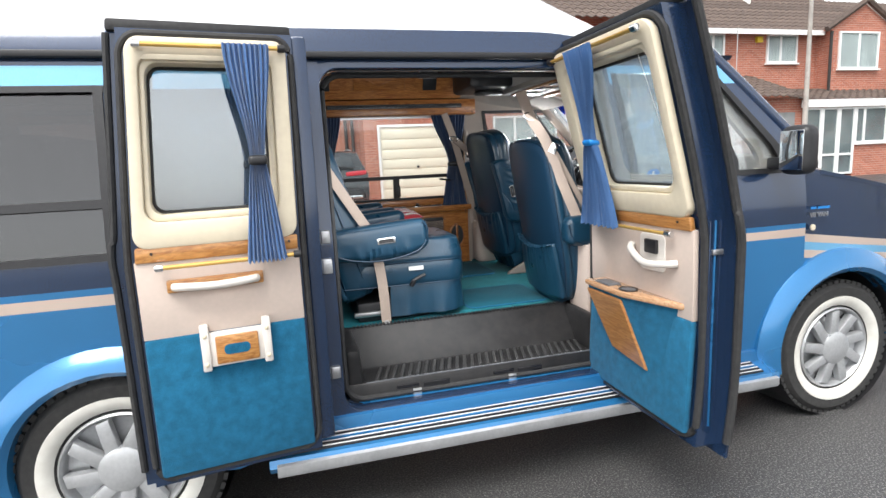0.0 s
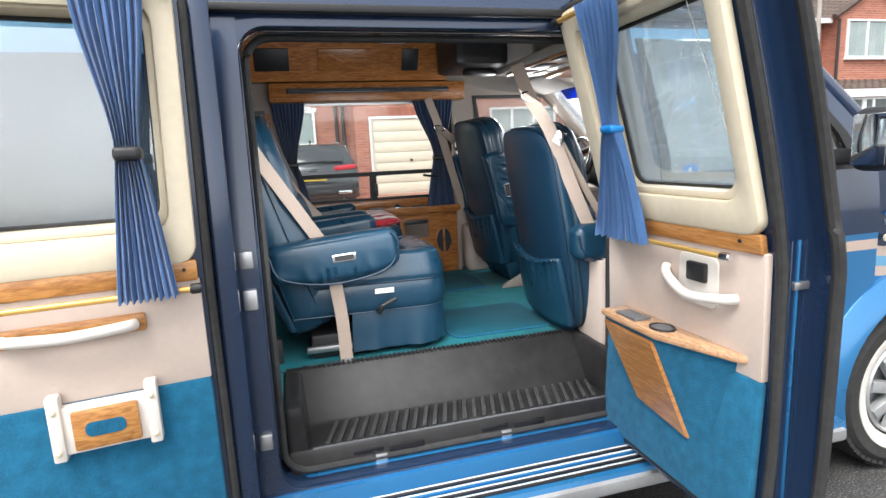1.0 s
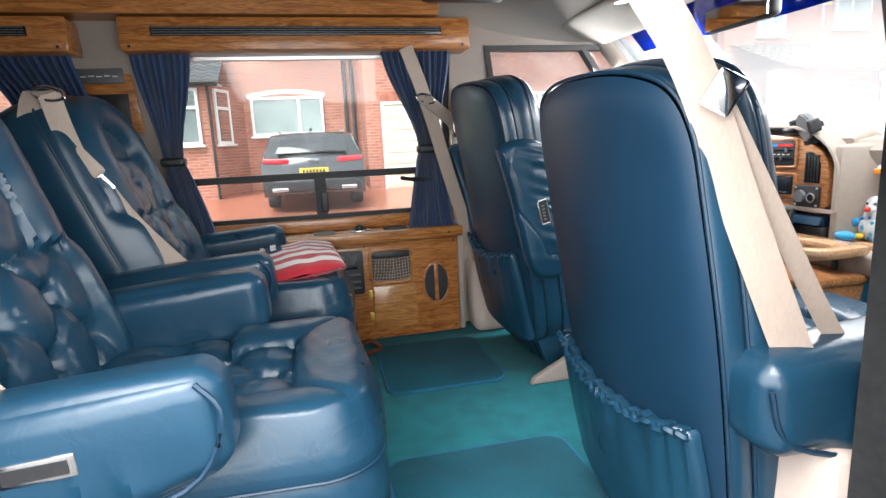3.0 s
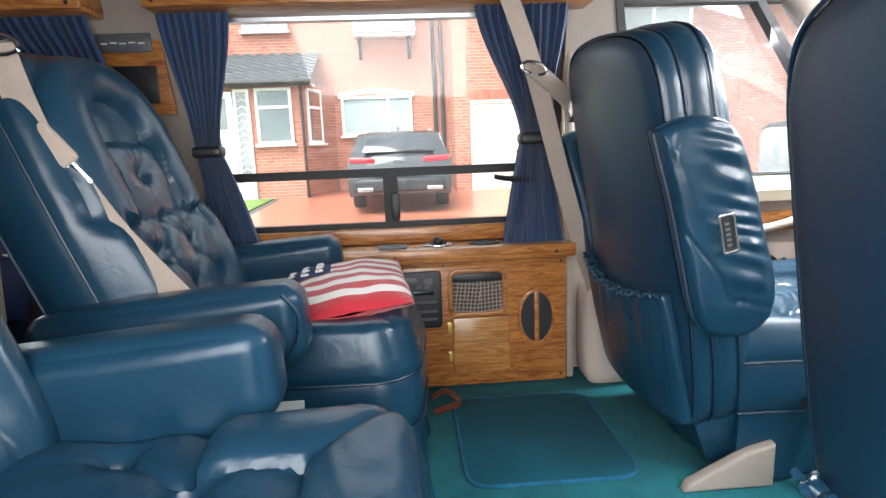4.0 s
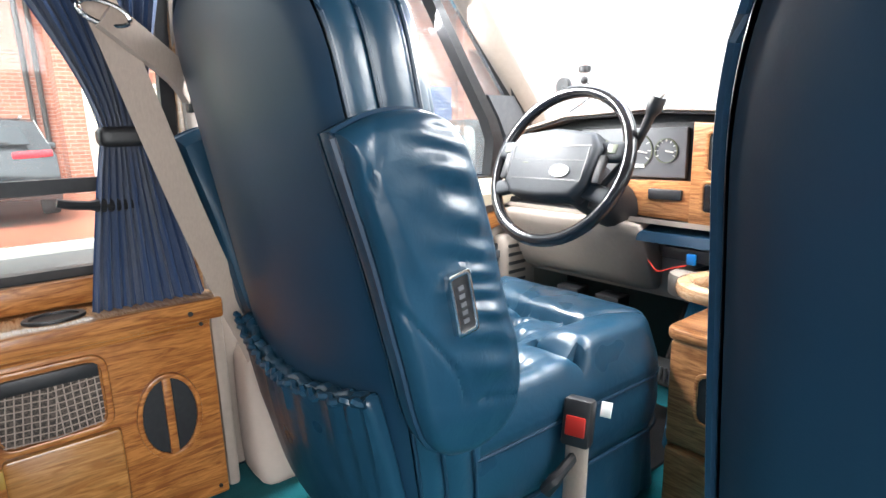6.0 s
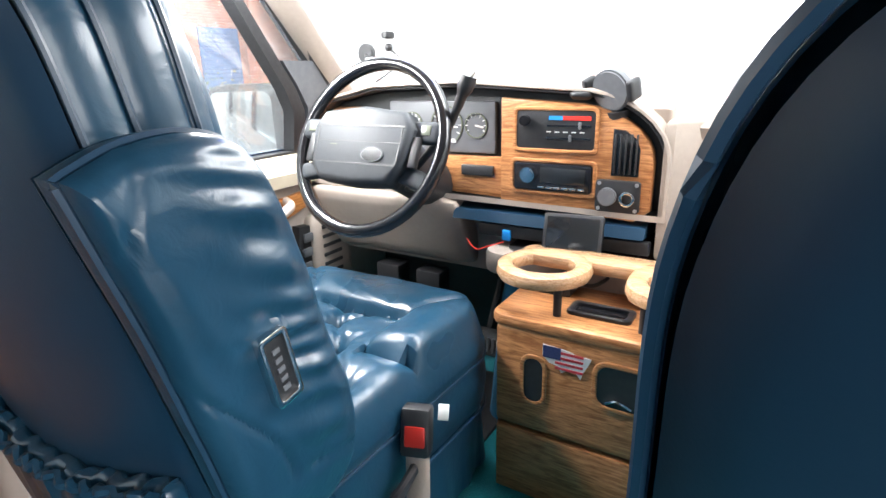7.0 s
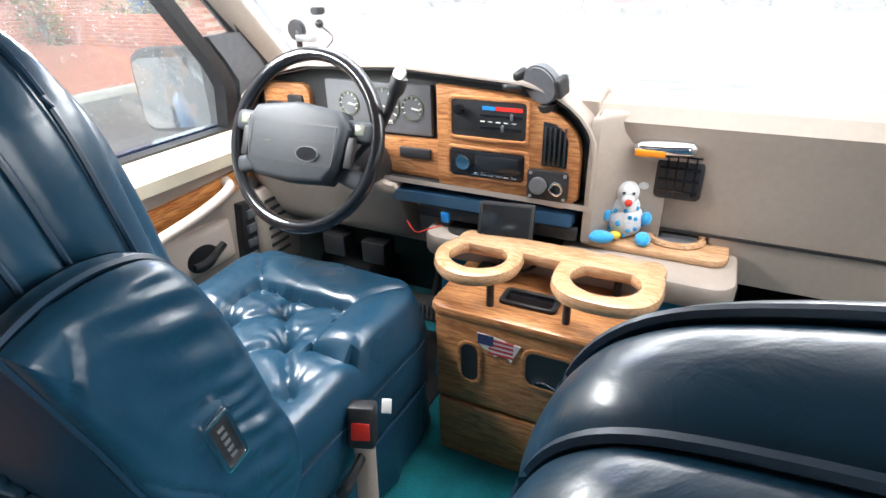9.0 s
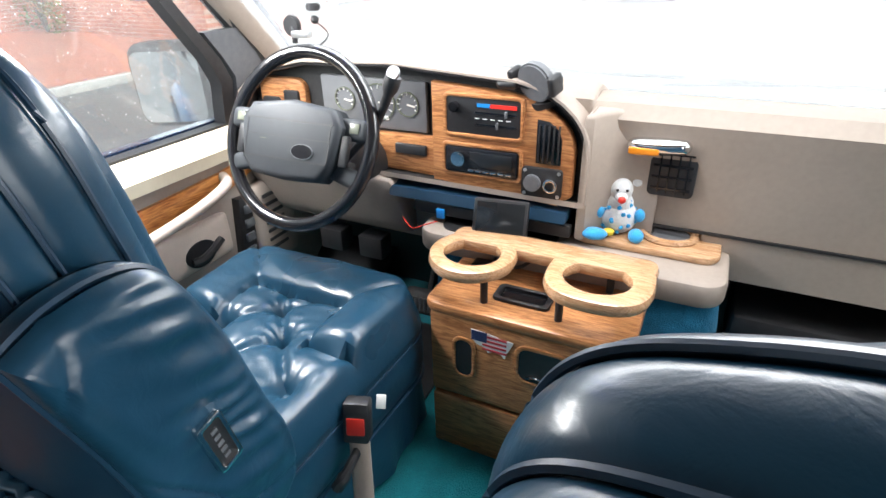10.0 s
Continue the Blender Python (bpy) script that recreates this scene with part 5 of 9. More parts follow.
def chair(label, m, tilt=14.0, back_x=-0.26, arms=("down", "down"), group="captain's chairs", front=0.33, full_skirt=False, low=0.0, top=0.405, arm_x=-0.125):
    """Arms: near (low y) and far; "up" folds one beside the backrest."""
    lea, dark = LEATHER, VINYL_BACK
    c = group_of("captain_chair", label, "chair", m, group)
    flat = lambda x, y, h: (x, y, h)
    rear = -0.10 if full_skirt else -0.30
    # plan of the seat: square at the back, rounded front corners
    plan = [(rear, -0.245), (front - 0.10, -0.262)]
    plan += [(front - 0.105 + 0.105 * math.sin(t), -0.157 - 0.105 * math.cos(t)) for t in [math.pi / 2 * k / 6 for k in range(1, 6)]]
    plan += [(front, -0.15), (front + 0.012, 0.0), (front, 0.15)]
    plan += [(front - 0.105 + 0.105 * math.cos(t), 0.157 + 0.105 * math.sin(t)) for t in [math.pi / 2 * k / 6 for k in range(1, 6)]]
    plan += [(front - 0.10, 0.262), (rear, 0.245)]
    plan = fine_outline(plan, 0.016)
    part("pedestal", box(0.0 if full_skirt else -0.24, 0.14, -0.20, 0.20, 0.0, 0.10, 0.012), BLACK, c, "black steel seat base")
    part("slide_rail", box(0.0 if full_skirt else -0.26, 0.24, -0.215, -0.19, 0.03, 0.055, 0.004), ALU, c)
    drape = lambda u, k: (1 - k) ** 1.5 * (0.007 * math.sin(52 * u) + 0.005 * math.sin(131 * u + 1.0)) + 0.003 * math.sin(300 * u) * (1 - k) * 0.4
    skirt_plan = plan if full_skirt else fine_outline([p for p in plan if p[0] > -0.09], 0.016)
    z1 = top - 0.22
    part("skirt", loft(skirt_plan, [(0.012 if full_skirt else 0.03, -0.004), (0.06, -0.006), (0.11, -0.008), (z1 - 0.02, -0.010), (z1 + 0.01, -0.016)], flat, (True, True), drape), lea, c, "hanging leather skirt")
    part("seat_box", loft(plan, belly(z1, top - 0.098, -0.010, 0.012), flat), lea, c, "padded seat side")
    for z in (z1 + 0.002, top - 0.104):
        part("piping", tube([(x, y, z) for x, y in plan], 0.0030, 6, True), dark, c)

    # cushion: buttoned middle, roll along the front and both front corners
    seat_buttons = [(front - 0.20, 0.015), (front - 0.285, -0.06), (front - 0.285, 0.10), (front - 0.40, -0.165), (front - 0.40, 0.015), (front - 0.40, 0.185)]
    seat_links = [(seat_buttons[0], seat_buttons[1]), (seat_buttons[0], seat_buttons[2]), (seat_buttons[1], seat_buttons[3]), (seat_buttons[1], seat_buttons[4]), (seat_buttons[2], seat_buttons[4]), (seat_buttons[2], seat_buttons[5]),
                  (seat_buttons[0], (front - 0.13, 0.05)), (seat_buttons[0], (front - 0.14, -0.05))]

    def seat_top(x, y, e):
        h = top - 0.034 - rim_fall(e, 0.055)
        f = front - x
        side = 0.262 - abs(y)
        roll = 0.0
        if f < 0.15:
            roll = swell(f - 0.072, 0.078)
        if f < 0.285 and side < 0.14:
            roll = max(roll, swell(side - 0.066, 0.074) * ease(f, 0.305, 0.255))
        h += 0.044 * roll ** 0.6 * ease(e, 0.0, 0.03)
        if roll <= 0.0:
            h += 0.020 * max(0.0, min(1.0, (f - 0.15) / 0.05 if side > 0.14 else (f - 0.285) / 0.04)) ** 0.5 * ease(e, 0.0, 0.03)
        if f < 0.14 and side < 0.14:
            h -= 0.006 * math.exp(-((f - side) / 0.004) ** 2)      # mitre seam at the corner
        h -= tufts(x, y, seat_buttons, seat_links, 0.021) * (roll <= 0.0)
        return h + 0.0025 * noise.noise(Vector((x * 15, y * 15, 7.0))) + 0.0005 * math.sin(70 * y + 8 * math.sin(30 * x)) * ease(e, 0.0, 0.05)

    cush = part("cushion_pad", dished(plan, (front - 0.27, 0.0), seat_top, flat, 58), lea, c, "button-tufted leather cushion")
    part("cushion_side", loft(plan, [(top - 0.112, -0.006), (top - 0.098, 0.0), (top - 0.086, 0.0)], flat, (True, False)), lea, cush)
    for bx, by in seat_buttons:
        part("button", ball(0.0095, (bx, by, seat_top(bx, by, 1.0) + 0.003), (1, 1, 0.5), 10), lea, cush)

    # backrest, built upright and then tilted: rear panel, two padded bands with piping, buttoned front
    turn = pose(back_x, 0, 0.22 - low, 0, -tilt, 0)
    bow = lambda y: 0.034 * (2 * y / 0.5) ** 2
    side = lambda y, z, h: (h + bow(y) * max(0.0, 0.03 - h) / 0.14, y, z)
    back = part("backrest", loft(BACK_EDGE, belly(-0.100, -0.042, -0.004, 0.007) + belly(-0.042, 0.030, -0.004, 0.009) if full_skirt else belly(-0.100, 0.030, -0.004, 0.008), side, (False, False)), lea, c, "high leather backrest with padded edge bands")
    back.matrix_basis = turn
    for h in (-0.100, -0.042, 0.032) if full_skirt else (-0.100, 0.032):
        part("piping", tube([side(y, z, h) for y, z in BACK_EDGE], 0.0030, 6, True), dark, back)
    panel_edge = [(y * 0.978, z - 0.006 * (z > 0.3)) for y, z in BACK_EDGE]
    part("back_panel", dished(panel_edge, (0.0, 0.34), lambda y, z, e: -0.101 - 0.012 * (1 - max(0.0, 1 - e / 0.03) ** 2), side, 14), dark, back, "smooth vinyl rear panel")
    part("front_pad", dished([(y * 0.985, z) for y, z in BACK_EDGE], (0.0, 0.34), back_face, lambda y, z, h: (0.026 + h * (0.75 if full_skirt else 1.0), y, z), 60), lea, back, "button-tufted leather back pad with arched head roll")
    for by, bz in BACK_BUTTONS:
        part("button", ball(0.0095, (0.026 + (back_face(by, bz, 1.0) + 0.003) * (0.75 if full_skirt else 1.0), by, bz), (0.5, 1, 1), 10), lea, back)

    def gather(x, y, z):
        f = 0.5 + 0.5 * z / 0.14
        return (x - 0.0045 * math.sin(y * 120 + 2 * math.sin(y * 31)) * f * f + bow(y) + 0.04 * max(0.0, -z), y, z + 0.0025 * math.sin(y * 240) * (z > 0.125) - 0.035 * math.cos(y * 6) * max(0.0, z + 0.05) / 0.195)

    part("map_pocket", soft(0.03, 0.475, 0.31, 0.012, 40, 0.006, gather, (-0.122, 0, 0.09)), lea, back, "gathered elastic map pocket")
    hem = [(-0.140 + bow(y) + 0.003 * math.sin(260 * y), y, 0.243 - 0.035 * math.cos(6 * y) + 0.004 * math.sin(190 * y + 2 * math.sin(57 * y))) for y in [-0.235 + 0.47 * q / 120 for q in range(121)]]
    part("pocket_hem", tube(hem, 0.006, 6), lea, back, "ruffled elastic hem")
    if full_skirt:
        low_rear = [(-0.20, -0.215), (-0.06, -0.235), (0.10, -0.235), (0.10, 0.235), (-0.06, 0.235), (-0.20, 0.215)]
        part("rear_skirt", loft(fine_outline(low_rear, 0.02), [(0.012, -0.03), (0.10, -0.012), (0.20, 0.0), (0.27, -0.01)], lambda x, y, h: (x + 0.55 * (0.20 - h) * (x < 0) * (0.5 if h > 0.2 else 1.0) * 0.5, y, h), (True, True), drape), lea, c, "leather skirt down to the floor")
    for s, how in zip((-1, 1), arms):
        if how == "up":
            a = raised_arm(lea, dark, c, s)
            a.matrix_basis = pose(-0.232, s * 0.298, 0.59)
        if how == "down":
            a = part("armrest", arm_pad(0.48, 0.14, 0.105, 0.0085, 0.03, 0.0, 40), lea, c, "padded leather armrest")
            a.matrix_basis = pose(arm_x, s * 0.285, 0.435, 0, -3.5, 0) @ Matrix.Diagonal((1, -s, 1, 1))
            part("badge", soft(0.088, 0.008, 0.030, 0.003, 5, 0.0, None, (0.03, -0.057, -0.005)), CHROME, a, "chrome badge plate")
            part("badge_face", box(-0.005, 0.065, -0.0625, -0.0605, -0.014, 0.004), BLACK, a, "dark badge face")
            part("arm_piping", tube(curve_pts([(-0.235, -0.05, 0.03), (-0.20, -0.052, -0.055), (-0.02, -0.052, -0.10), (0.18, -0.052, -0.075), (0.238, -0.05, 0.01), (0.215, -0.05, 0.062)], 5), 0.004, 6), dark, a)
    part("recline_lever", tube(curve_pts([(0.03, -0.272, 0.185), (0.045, -0.285, 0.215), (0.10, -0.285, 0.238)], 5), [0.012] * 5 + [0.009] * 6, 8), BLACK, c, "black recline lever")
    if not full_skirt:
        part("care_label", box(0.02, 0.095, -0.274, -0.2715, 0.262, 0.282), PAPER, c, "white care label")
    return c


SEAT_X = 1.20
near = chair("blue leather captain's chair with tufted seat beside the step well", pose(SEAT_X, 0.76, FLOOR), 17, -0.235)
far = chair("blue leather captain's chair with tufted seat and striped cushion", pose(SEAT_X, 1.56, FLOOR), 20, -0.195)
driver = chair("blue leather driver's chair with its armrest folded up", pose(2.30, 1.575, FLOOR), 9.5, -0.13, ("up", "up"), full_skirt=True, front=0.455, top=0.385)
passenger = chair("blue leather front passenger chair seen from behind", pose(2.24, 0.618, FLOOR, 0, 0, -2), 9, -0.13, ("down", "none"), full_skirt=True, low=0.095, front=0.43, top=0.385, arm_x=0.01)


# ---- open side doors ----
DOOR_W = 0.64


def dense(pts, gap=0.07):
    """A closed line with points set no farther apart than gap."""
    out = []
    for a, b in zip(pts, pts[1:] + pts[:1]):
        a, b = Vector(a), Vector(b)
        n = max(1, math.ceil((b - a).length / gap))
        out += [tuple(a + (b - a) * k / n) for k in range(n)]
    return out


def door(label, m, flip, tilt, slant, seam):
    """Side door in its own space: x from the hinge to the free edge, y from the inner face (0) to the outer skin, z up."""
    d = part("side_door", bmesh.new(), PAINT_NAVY, van, label)

    def put(name, bm, mat, parent=None, label=""):
        for v in bm.verts:
            v.co.y -= tilt * lean(v.co.z)
            up = max(0.0, (v.co.z - 1.16) / 0.74)
            v.co.x -= slant * up * (0.02 + 0.045 * v.co.x / DOOR_W)
        bmesh.ops.transform(bm, matrix=m, verts=bm.verts)
        if flip:
            bmesh.ops.reverse_faces(bm, faces=bm.faces[:])
        return part(name, bm, mat, parent or d, label)

    us = steps(-0.02, 0.085, 0.555, DOOR_W, gap=0.06)
    zs = steps(0.375, 0.42, 1.30, 1.80, 1.90, gap=0.06)
    put("door_shell", grid(us, zs, lambda u, z, t: (u - 0.0, 0.012 + t, z), 0.095, ((0.085, 0.555, 1.30, 1.80),)), PAINT_NAVY, None, "navy painted door shell")
    for k in range(3):
        put("edge_fold", box(DOOR_W - 0.002, DOOR_W + 0.004, 0.03 + 0.022 * k, 0.036 + 0.022 * k, 0.45, 1.2, 0.001), PAINT_BLUE if k == 1 else PAINT_NAVY)
    put("outer_flange", grid(steps(-0.03, DOOR_W + 0.045, gap=0.08), steps(0.345, 1.93, gap=0.06), lambda u, z, t: (u, 0.10 + t, z), 0.012, ((0.085, 0.555, 1.30, 1.80),)), PAINT_NAVY, None, "navy outer door skin")
    put("rubber_seal", tube(dense([(u, 0.012, z) for u, z in rounded(-0.012, DOOR_W - 0.008, 0.395, 1.885, 0.07, 7)]), 0.013, 8, True), RUBBER, None, "black rubber seal")
    put("edge_seal", tube(curve_pts([(DOOR_W + 0.045, 0.10, 0.40), (DOOR_W + 0.05, 0.10, 1.0), (DOOR_W + 0.055, 0.095, 1.2), (DOOR_W + 0.045, 0.10, 1.3), (DOOR_W + 0.045, 0.10, 1.90)], 6), 0.014, 8), RUBBER, None, "black edge seal")
    put("top_seal", box(-0.03, DOOR_W + 0.045, 0.075, 0.115, 1.905, 1.945, 0.01), RUBBER, None, "black drip seal")
    # cream upper moulding round the window
    put("upper_trim", ring(rounded(0.012, DOOR_W - 0.03, 1.205, 1.872, 0.05, 6), rounded(0.075, 0.565, 1.29, 1.815, 0.05, 6), "y", -0.022, 0.014, 0.010), CREAM, None, "cream moulded window surround")
    put("window_lip", ring(rounded(0.075, 0.565, 1.29, 1.815, 0.05, 6), rounded(0.095, 0.545, 1.312, 1.793, 0.045, 6), "y", -0.004, 0.075, 0.006), CREAM, None, "cream window reveal")
    put("window_gasket", ring(rounded(0.090, 0.55, 1.307, 1.798, 0.045, 6), rounded(0.105, 0.535, 1.322, 1.783, 0.04, 6), "y", 0.068, 0.08, 0.003), RUBBER, None, "black window gasket")
    g = put("pane", prism(rounded(0.10, 0.54, 1.315, 1.79, 0.04, 5), "y", 0.076, 0.080), GLASS_DOOR if flip else GLASS_SKYLIT, None, "rain-spotted door glass")
    g.visible_shadow = False
    put("wood_strip", box(0.015, DOOR_W - 0.035, -0.018, 0.006, 1.160, 1.212, 0.006), OAK_DOOR if flip else OAK_DOOR_Y, None, "polished oak strip")
    for u in (0.05, 0.55):
        put("screw", disc(0.005, 0.004, 10, (u, -0.019, 1.19)), BLACK)
    put("vinyl_panel", box(0.012, DOOR_W - 0.03, -0.010, 0.014, seam - 0.003, 1.165, 0.005), BEIGE, None, "beige padded vinyl panel")
    put("carpet_panel", box(0.012, DOOR_W - 0.03, -0.016, 0.014, 0.41, seam, 0.012), CARPET_BLUE, None, "blue carpeted lower panel")
    for z, u0, u1 in ((1.145, 0.02, 0.53), (1.842, 0.03, 0.57)):
        rod = put("curtain_rod", tube([(u0, -0.042, z), (u1, -0.042, z)], 0.0075, 10), BRASS, None, "brass curtain rod")
        for u in (u0 + 0.004, u1 - 0.004):
            put("rod_bracket", disc(0.013, 0.03, 14, (u, -0.040, z), "x", 0.003), BLACK if u < 0.3 else CHROME, rod, "rod end bracket")
    put("blind_rail", box(0.08, 0.56, -0.02, 0.0, 1.80, 1.818, 0.003), CREAM)
    put("latch_plate", box(DOOR_W - 0.005, DOOR_W + 0.008, 0.03, 0.075, 1.08, 1.10, 0.003), ALU, None, "steel latch")
    put("lower_rod", box(0.06, DOOR_W - 0.08, 0.0, 0.02, 0.385, 0.40, 0.003), PAINT_NAVY)
    return d, put


def curtain_mesh(u0, u1, zt, zb, tie_u, tie_w, tie_z, b0, b1, folds, depth, seed=0.0, n=84, rows=30, y=-0.05):
    """A gathered curtain: wide at the top, drawn in by a band, spreading again below."""
    bm = bmesh.new()
    grid_v = []
    for j in range(rows + 1):
        t = j / rows
        z = zt + (zb - zt) * t
        tt = (zt - tie_z) / (zt - zb)
        if t < tt:
            k = t / tt
            k = k * k * (3 - 2 * k) * 0.85 + 0.15 * k
            a, b = u0 + (tie_u - tie_w / 2 - u0) * k, u1 + (tie_u + tie_w / 2 - u1) * k
        else:
            k = ((t - tt) / (1 - tt)) ** 0.85
            a, b = tie_u - tie_w / 2 + (b0 - tie_u + tie_w / 2) * k, tie_u + tie_w / 2 + (b1 - tie_u - tie_w / 2) * k
        row = []
        for i in range(n + 1):
            s = i / n
            ph = s * folds * 2 * math.pi + seed + 0.6 * math.sin(3 * s + 4 * t + seed)
            squeeze = 0.75 + 0.5 * math.exp(-((t - tt) / 0.12) ** 2)
            w = depth * squeeze * (math.sin(ph) + 0.35 * math.sin(2.3 * ph + 1.0))
            row.append(bm.verts.new((a + (b - a) * s, y + w, z + 0.004 * math.sin(ph) * (t > 0.97))))
        grid_v.append(row)
    back_v = [[bm.verts.new((v.co.x, v.co.y + 0.002, v.co.z)) for v in r] for r in grid_v]
    for g, flip in ((grid_v, False), (back_v, True)):
        for j in range(rows):
            for i in range(n):
                f = (g[j][i], g[j][i + 1], g[j + 1][i + 1], g[j + 1][i])
                bm.faces.new(f[::-1] if flip else f)
    return bm


# door hinged at the rear of the opening, folded back against the flank
ua, ub = Vector((0.790, -0.125, 0)), Vector((0.165, -0.215, 0))
dv = (ub - ua).normalized()
nv = Vector((dv.y, -dv.x, 0))
ua = ua + dv * 0.083
M1 = Matrix(((dv.x * 0.87, nv.x, 0, ua.x), (dv.y * 0.87, nv.y, 0, ua.y), (0, 0, 1, 0), (0, 0, 0, 1)))
d1, put1 = door("open rear side door with cream trim, oak strip and blue carpet", M1, True, -0.2, 1.0, 0.905)
put1("hinge_edge", box(-0.085, -0.018, 0.02, 0.10, 0.40, 1.90, 0.012), PAINT_NAVY, None, "navy hinge edge of the door")
cu = put1("curtain", curtain_mesh(0.085, 0.265, 1.85, 1.135, 0.155, 0.058, 1.475, 0.065, 0.215, 9, 0.010, 0.3, y=-0.064), CURTAIN, None, "blue pleated curtain tied in the middle")
put1("curtain_tie", soft(0.07, 0.05, 0.032, 0.012, 8, 0.0, None, (0.155, -0.064, 1.475)), BLACK, cu, "black tie band")
hd = put1("grab_handle", box(0.16, 0.51, -0.026, -0.006, 1.055, 1.098, 0.006), OAK_DOOR, None, "oak base of the grab handle")
put1("grab_strap", tube(curve_pts([(0.185, -0.03, 1.076), (0.215, -0.055, 1.078), (0.335, -0.066, 1.074), (0.455, -0.055, 1.078), (0.485, -0.03, 1.076)], 6), 0.0135, 10, False, 1.0), WHITE_PLASTIC, hd, "white strap handle")
tr = put1("flip_tray", box(0.175, 0.395, -0.040, -0.012, 0.785, 0.905, 0.008), WHITE_PLASTIC, None, "folded white cup tray")
for u in (0.155, 0.385):
    put1("tray_hinge", box(u, u + 0.032, -0.05, -0.012, 0.775, 0.935, 0.006), WHITE_PLASTIC, tr)
    for z in (0.80, 0.90):
        put1("rivet", ball(0.009, (u + 0.016, -0.05, z), (1, 0.6, 1), 10), CREAM, tr)
put1("tray_wood", box(0.205, 0.365, -0.052, -0.038, 0.795, 0.893, 0.006), OAK_DOOR, tr, "oak tray insert")
put1("tray_slot", prism(rounded(0.238, 0.335, 0.827, 0.862, 0.016), "y", -0.0535, -0.050), CARPET_BLUE, tr, "dark oval finger slot")

# door hinged at the front of the opening, standing straight out
M2 = Matrix(((0, 1, 0, 2.038), (-1.137, 0, 0, 0.128), (0, 0, 1, 0), (0, 0, 0, 1)))
d2, put2 = door("open front side door with cream trim, oak shelf and blue carpet", M2, False, 1.55, 0.0, 0.838)
cu = put2("curtain", curtain_mesh(0.174, 0.354, 1.85, 1.135, 0.205, 0.055, 1.49, 0.0, 0.262, 8, 0.010, 1.1, y=-0.064), CURTAIN, None, "blue pleated curtain with a bright band")
put2("curtain_tie", soft(0.062, 0.05, 0.026, 0.012, 8, 0.0, None, (0.205, -0.064, 1.49)), SKY_PLASTIC, cu, "bright blue tie band")
lp = put2("latch_recess", prism(rounded(0.345, 0.48, 0.985, 1.13, 0.02), "y", -0.020, -0.006, 0.005), WHITE_PLASTIC, None, "beige latch recess")
put2("latch_lever", box(0.385, 0.45, -0.034, -0.016, 1.055, 1.11, 0.006), BLACK, lp, "black latch lever")
put2("pull_handle", tube(curve_pts([(0.30, -0.02, 1.075), (0.33, -0.045, 1.055), (0.42, -0.06, 1.022), (0.51, -0.045, 1.03), (0.54, -0.015, 1.035)], 6), 0.014, 10), WHITE_PLASTIC, None, "beige pull handle")
def put2_pocket(name, bm, mat, parent=None, label=""):
    for v in bm.verts:
        v.co.x = 0.10 + 0.868 * (v.co.x + 0.01)
    return put2(name, bm, mat, parent, label)


pk = put2_pocket("pocket_body", prism([(0.02, 0.885), (0.29, 0.885), (0.47, 0.87), (0.36, 0.555), (0.17, 0.60), (0.10, 0.66)], "y", -0.018, 0.0, 0.004), CARPET_BLUE, None, "carpeted door pocket")
bm = bmesh.new()
top = [(0.0, -0.005), (0.0, -0.095), (0.27, -0.095), (0.50, -0.012), (0.50, 0.0)]
low = [(0.06, -0.005), (0.06, -0.02), (0.33, -0.02), (0.42, -0.012), (0.42, 0.0)]
hi = [bm.verts.new((a, b, 0.868)) for a, b in top]
lo = [bm.verts.new((a + 0.03, b, 0.56)) for a, b in low]
bm.faces.new(hi)
bm.faces.new(lo)
for i in range(5):
    bm.faces.new((hi[i - 1], hi[i], lo[i], lo[i - 1]))
bmesh.ops.recalc_face_normals(bm, faces=bm.faces[:])
put2_pocket("pocket_wedge", bm, CARPET_BLUE, None, "blue carpeted pocket")
sh = put2_pocket("pocket_shelf", prism([(-0.01, -0.002), (-0.01, -0.105), (0.06, -0.11), (0.28, -0.107), (0.52, -0.026), (0.535, -0.012), (0.52, -0.002)], "z", 0.868, 0.892, 0.008), OAK_PALE, None, "pale oak shelf with cup hole")
put2_pocket("ash_lid", box(0.06, 0.17, -0.095, -0.035, 0.890, 0.900, 0.004), GREY_PLASTIC, sh, "dark ashtray lid")
put2_pocket("cup_rim", ring(oval(0.255, -0.058, 0.045, 0.036), oval(0.255, -0.058, 0.036, 0.028), "z", 0.890, 0.897, 0.002), BLACK, sh, "black cup rim")
put2_pocket("cup_hole", disc(0.033, 0.003, 20, (0.255, -0.058, 0.8935), "z"), GREY_PLASTIC, sh)
bm = bmesh.new()
quad = [(-0.002, -0.104, 0.855), (0.262, -0.104, 0.855), (0.355, -0.034, 0.575), (0.105, -0.034, 0.60)]
a = [bm.verts.new(p) for p in quad]
b = [bm.verts.new((p[0], p[1] + 0.014, p[2])) for p in quad]
bm.faces.new(a)
bm.faces.new(b)
for i in range(4):
    bm.faces.new((a[i - 1], a[i], b[i], b[i - 1]))
bmesh.ops.recalc_face_normals(bm, faces=bm.faces[:])
bmesh.ops.bevel(bm, geom=bm.edges[:], offset=0.004, segments=2, affect="EDGES")
pl = put2_pocket("carved_panel", bm, OAK_DOOR_Y, None, "oak panel with carved lines")
bm = bmesh.new()
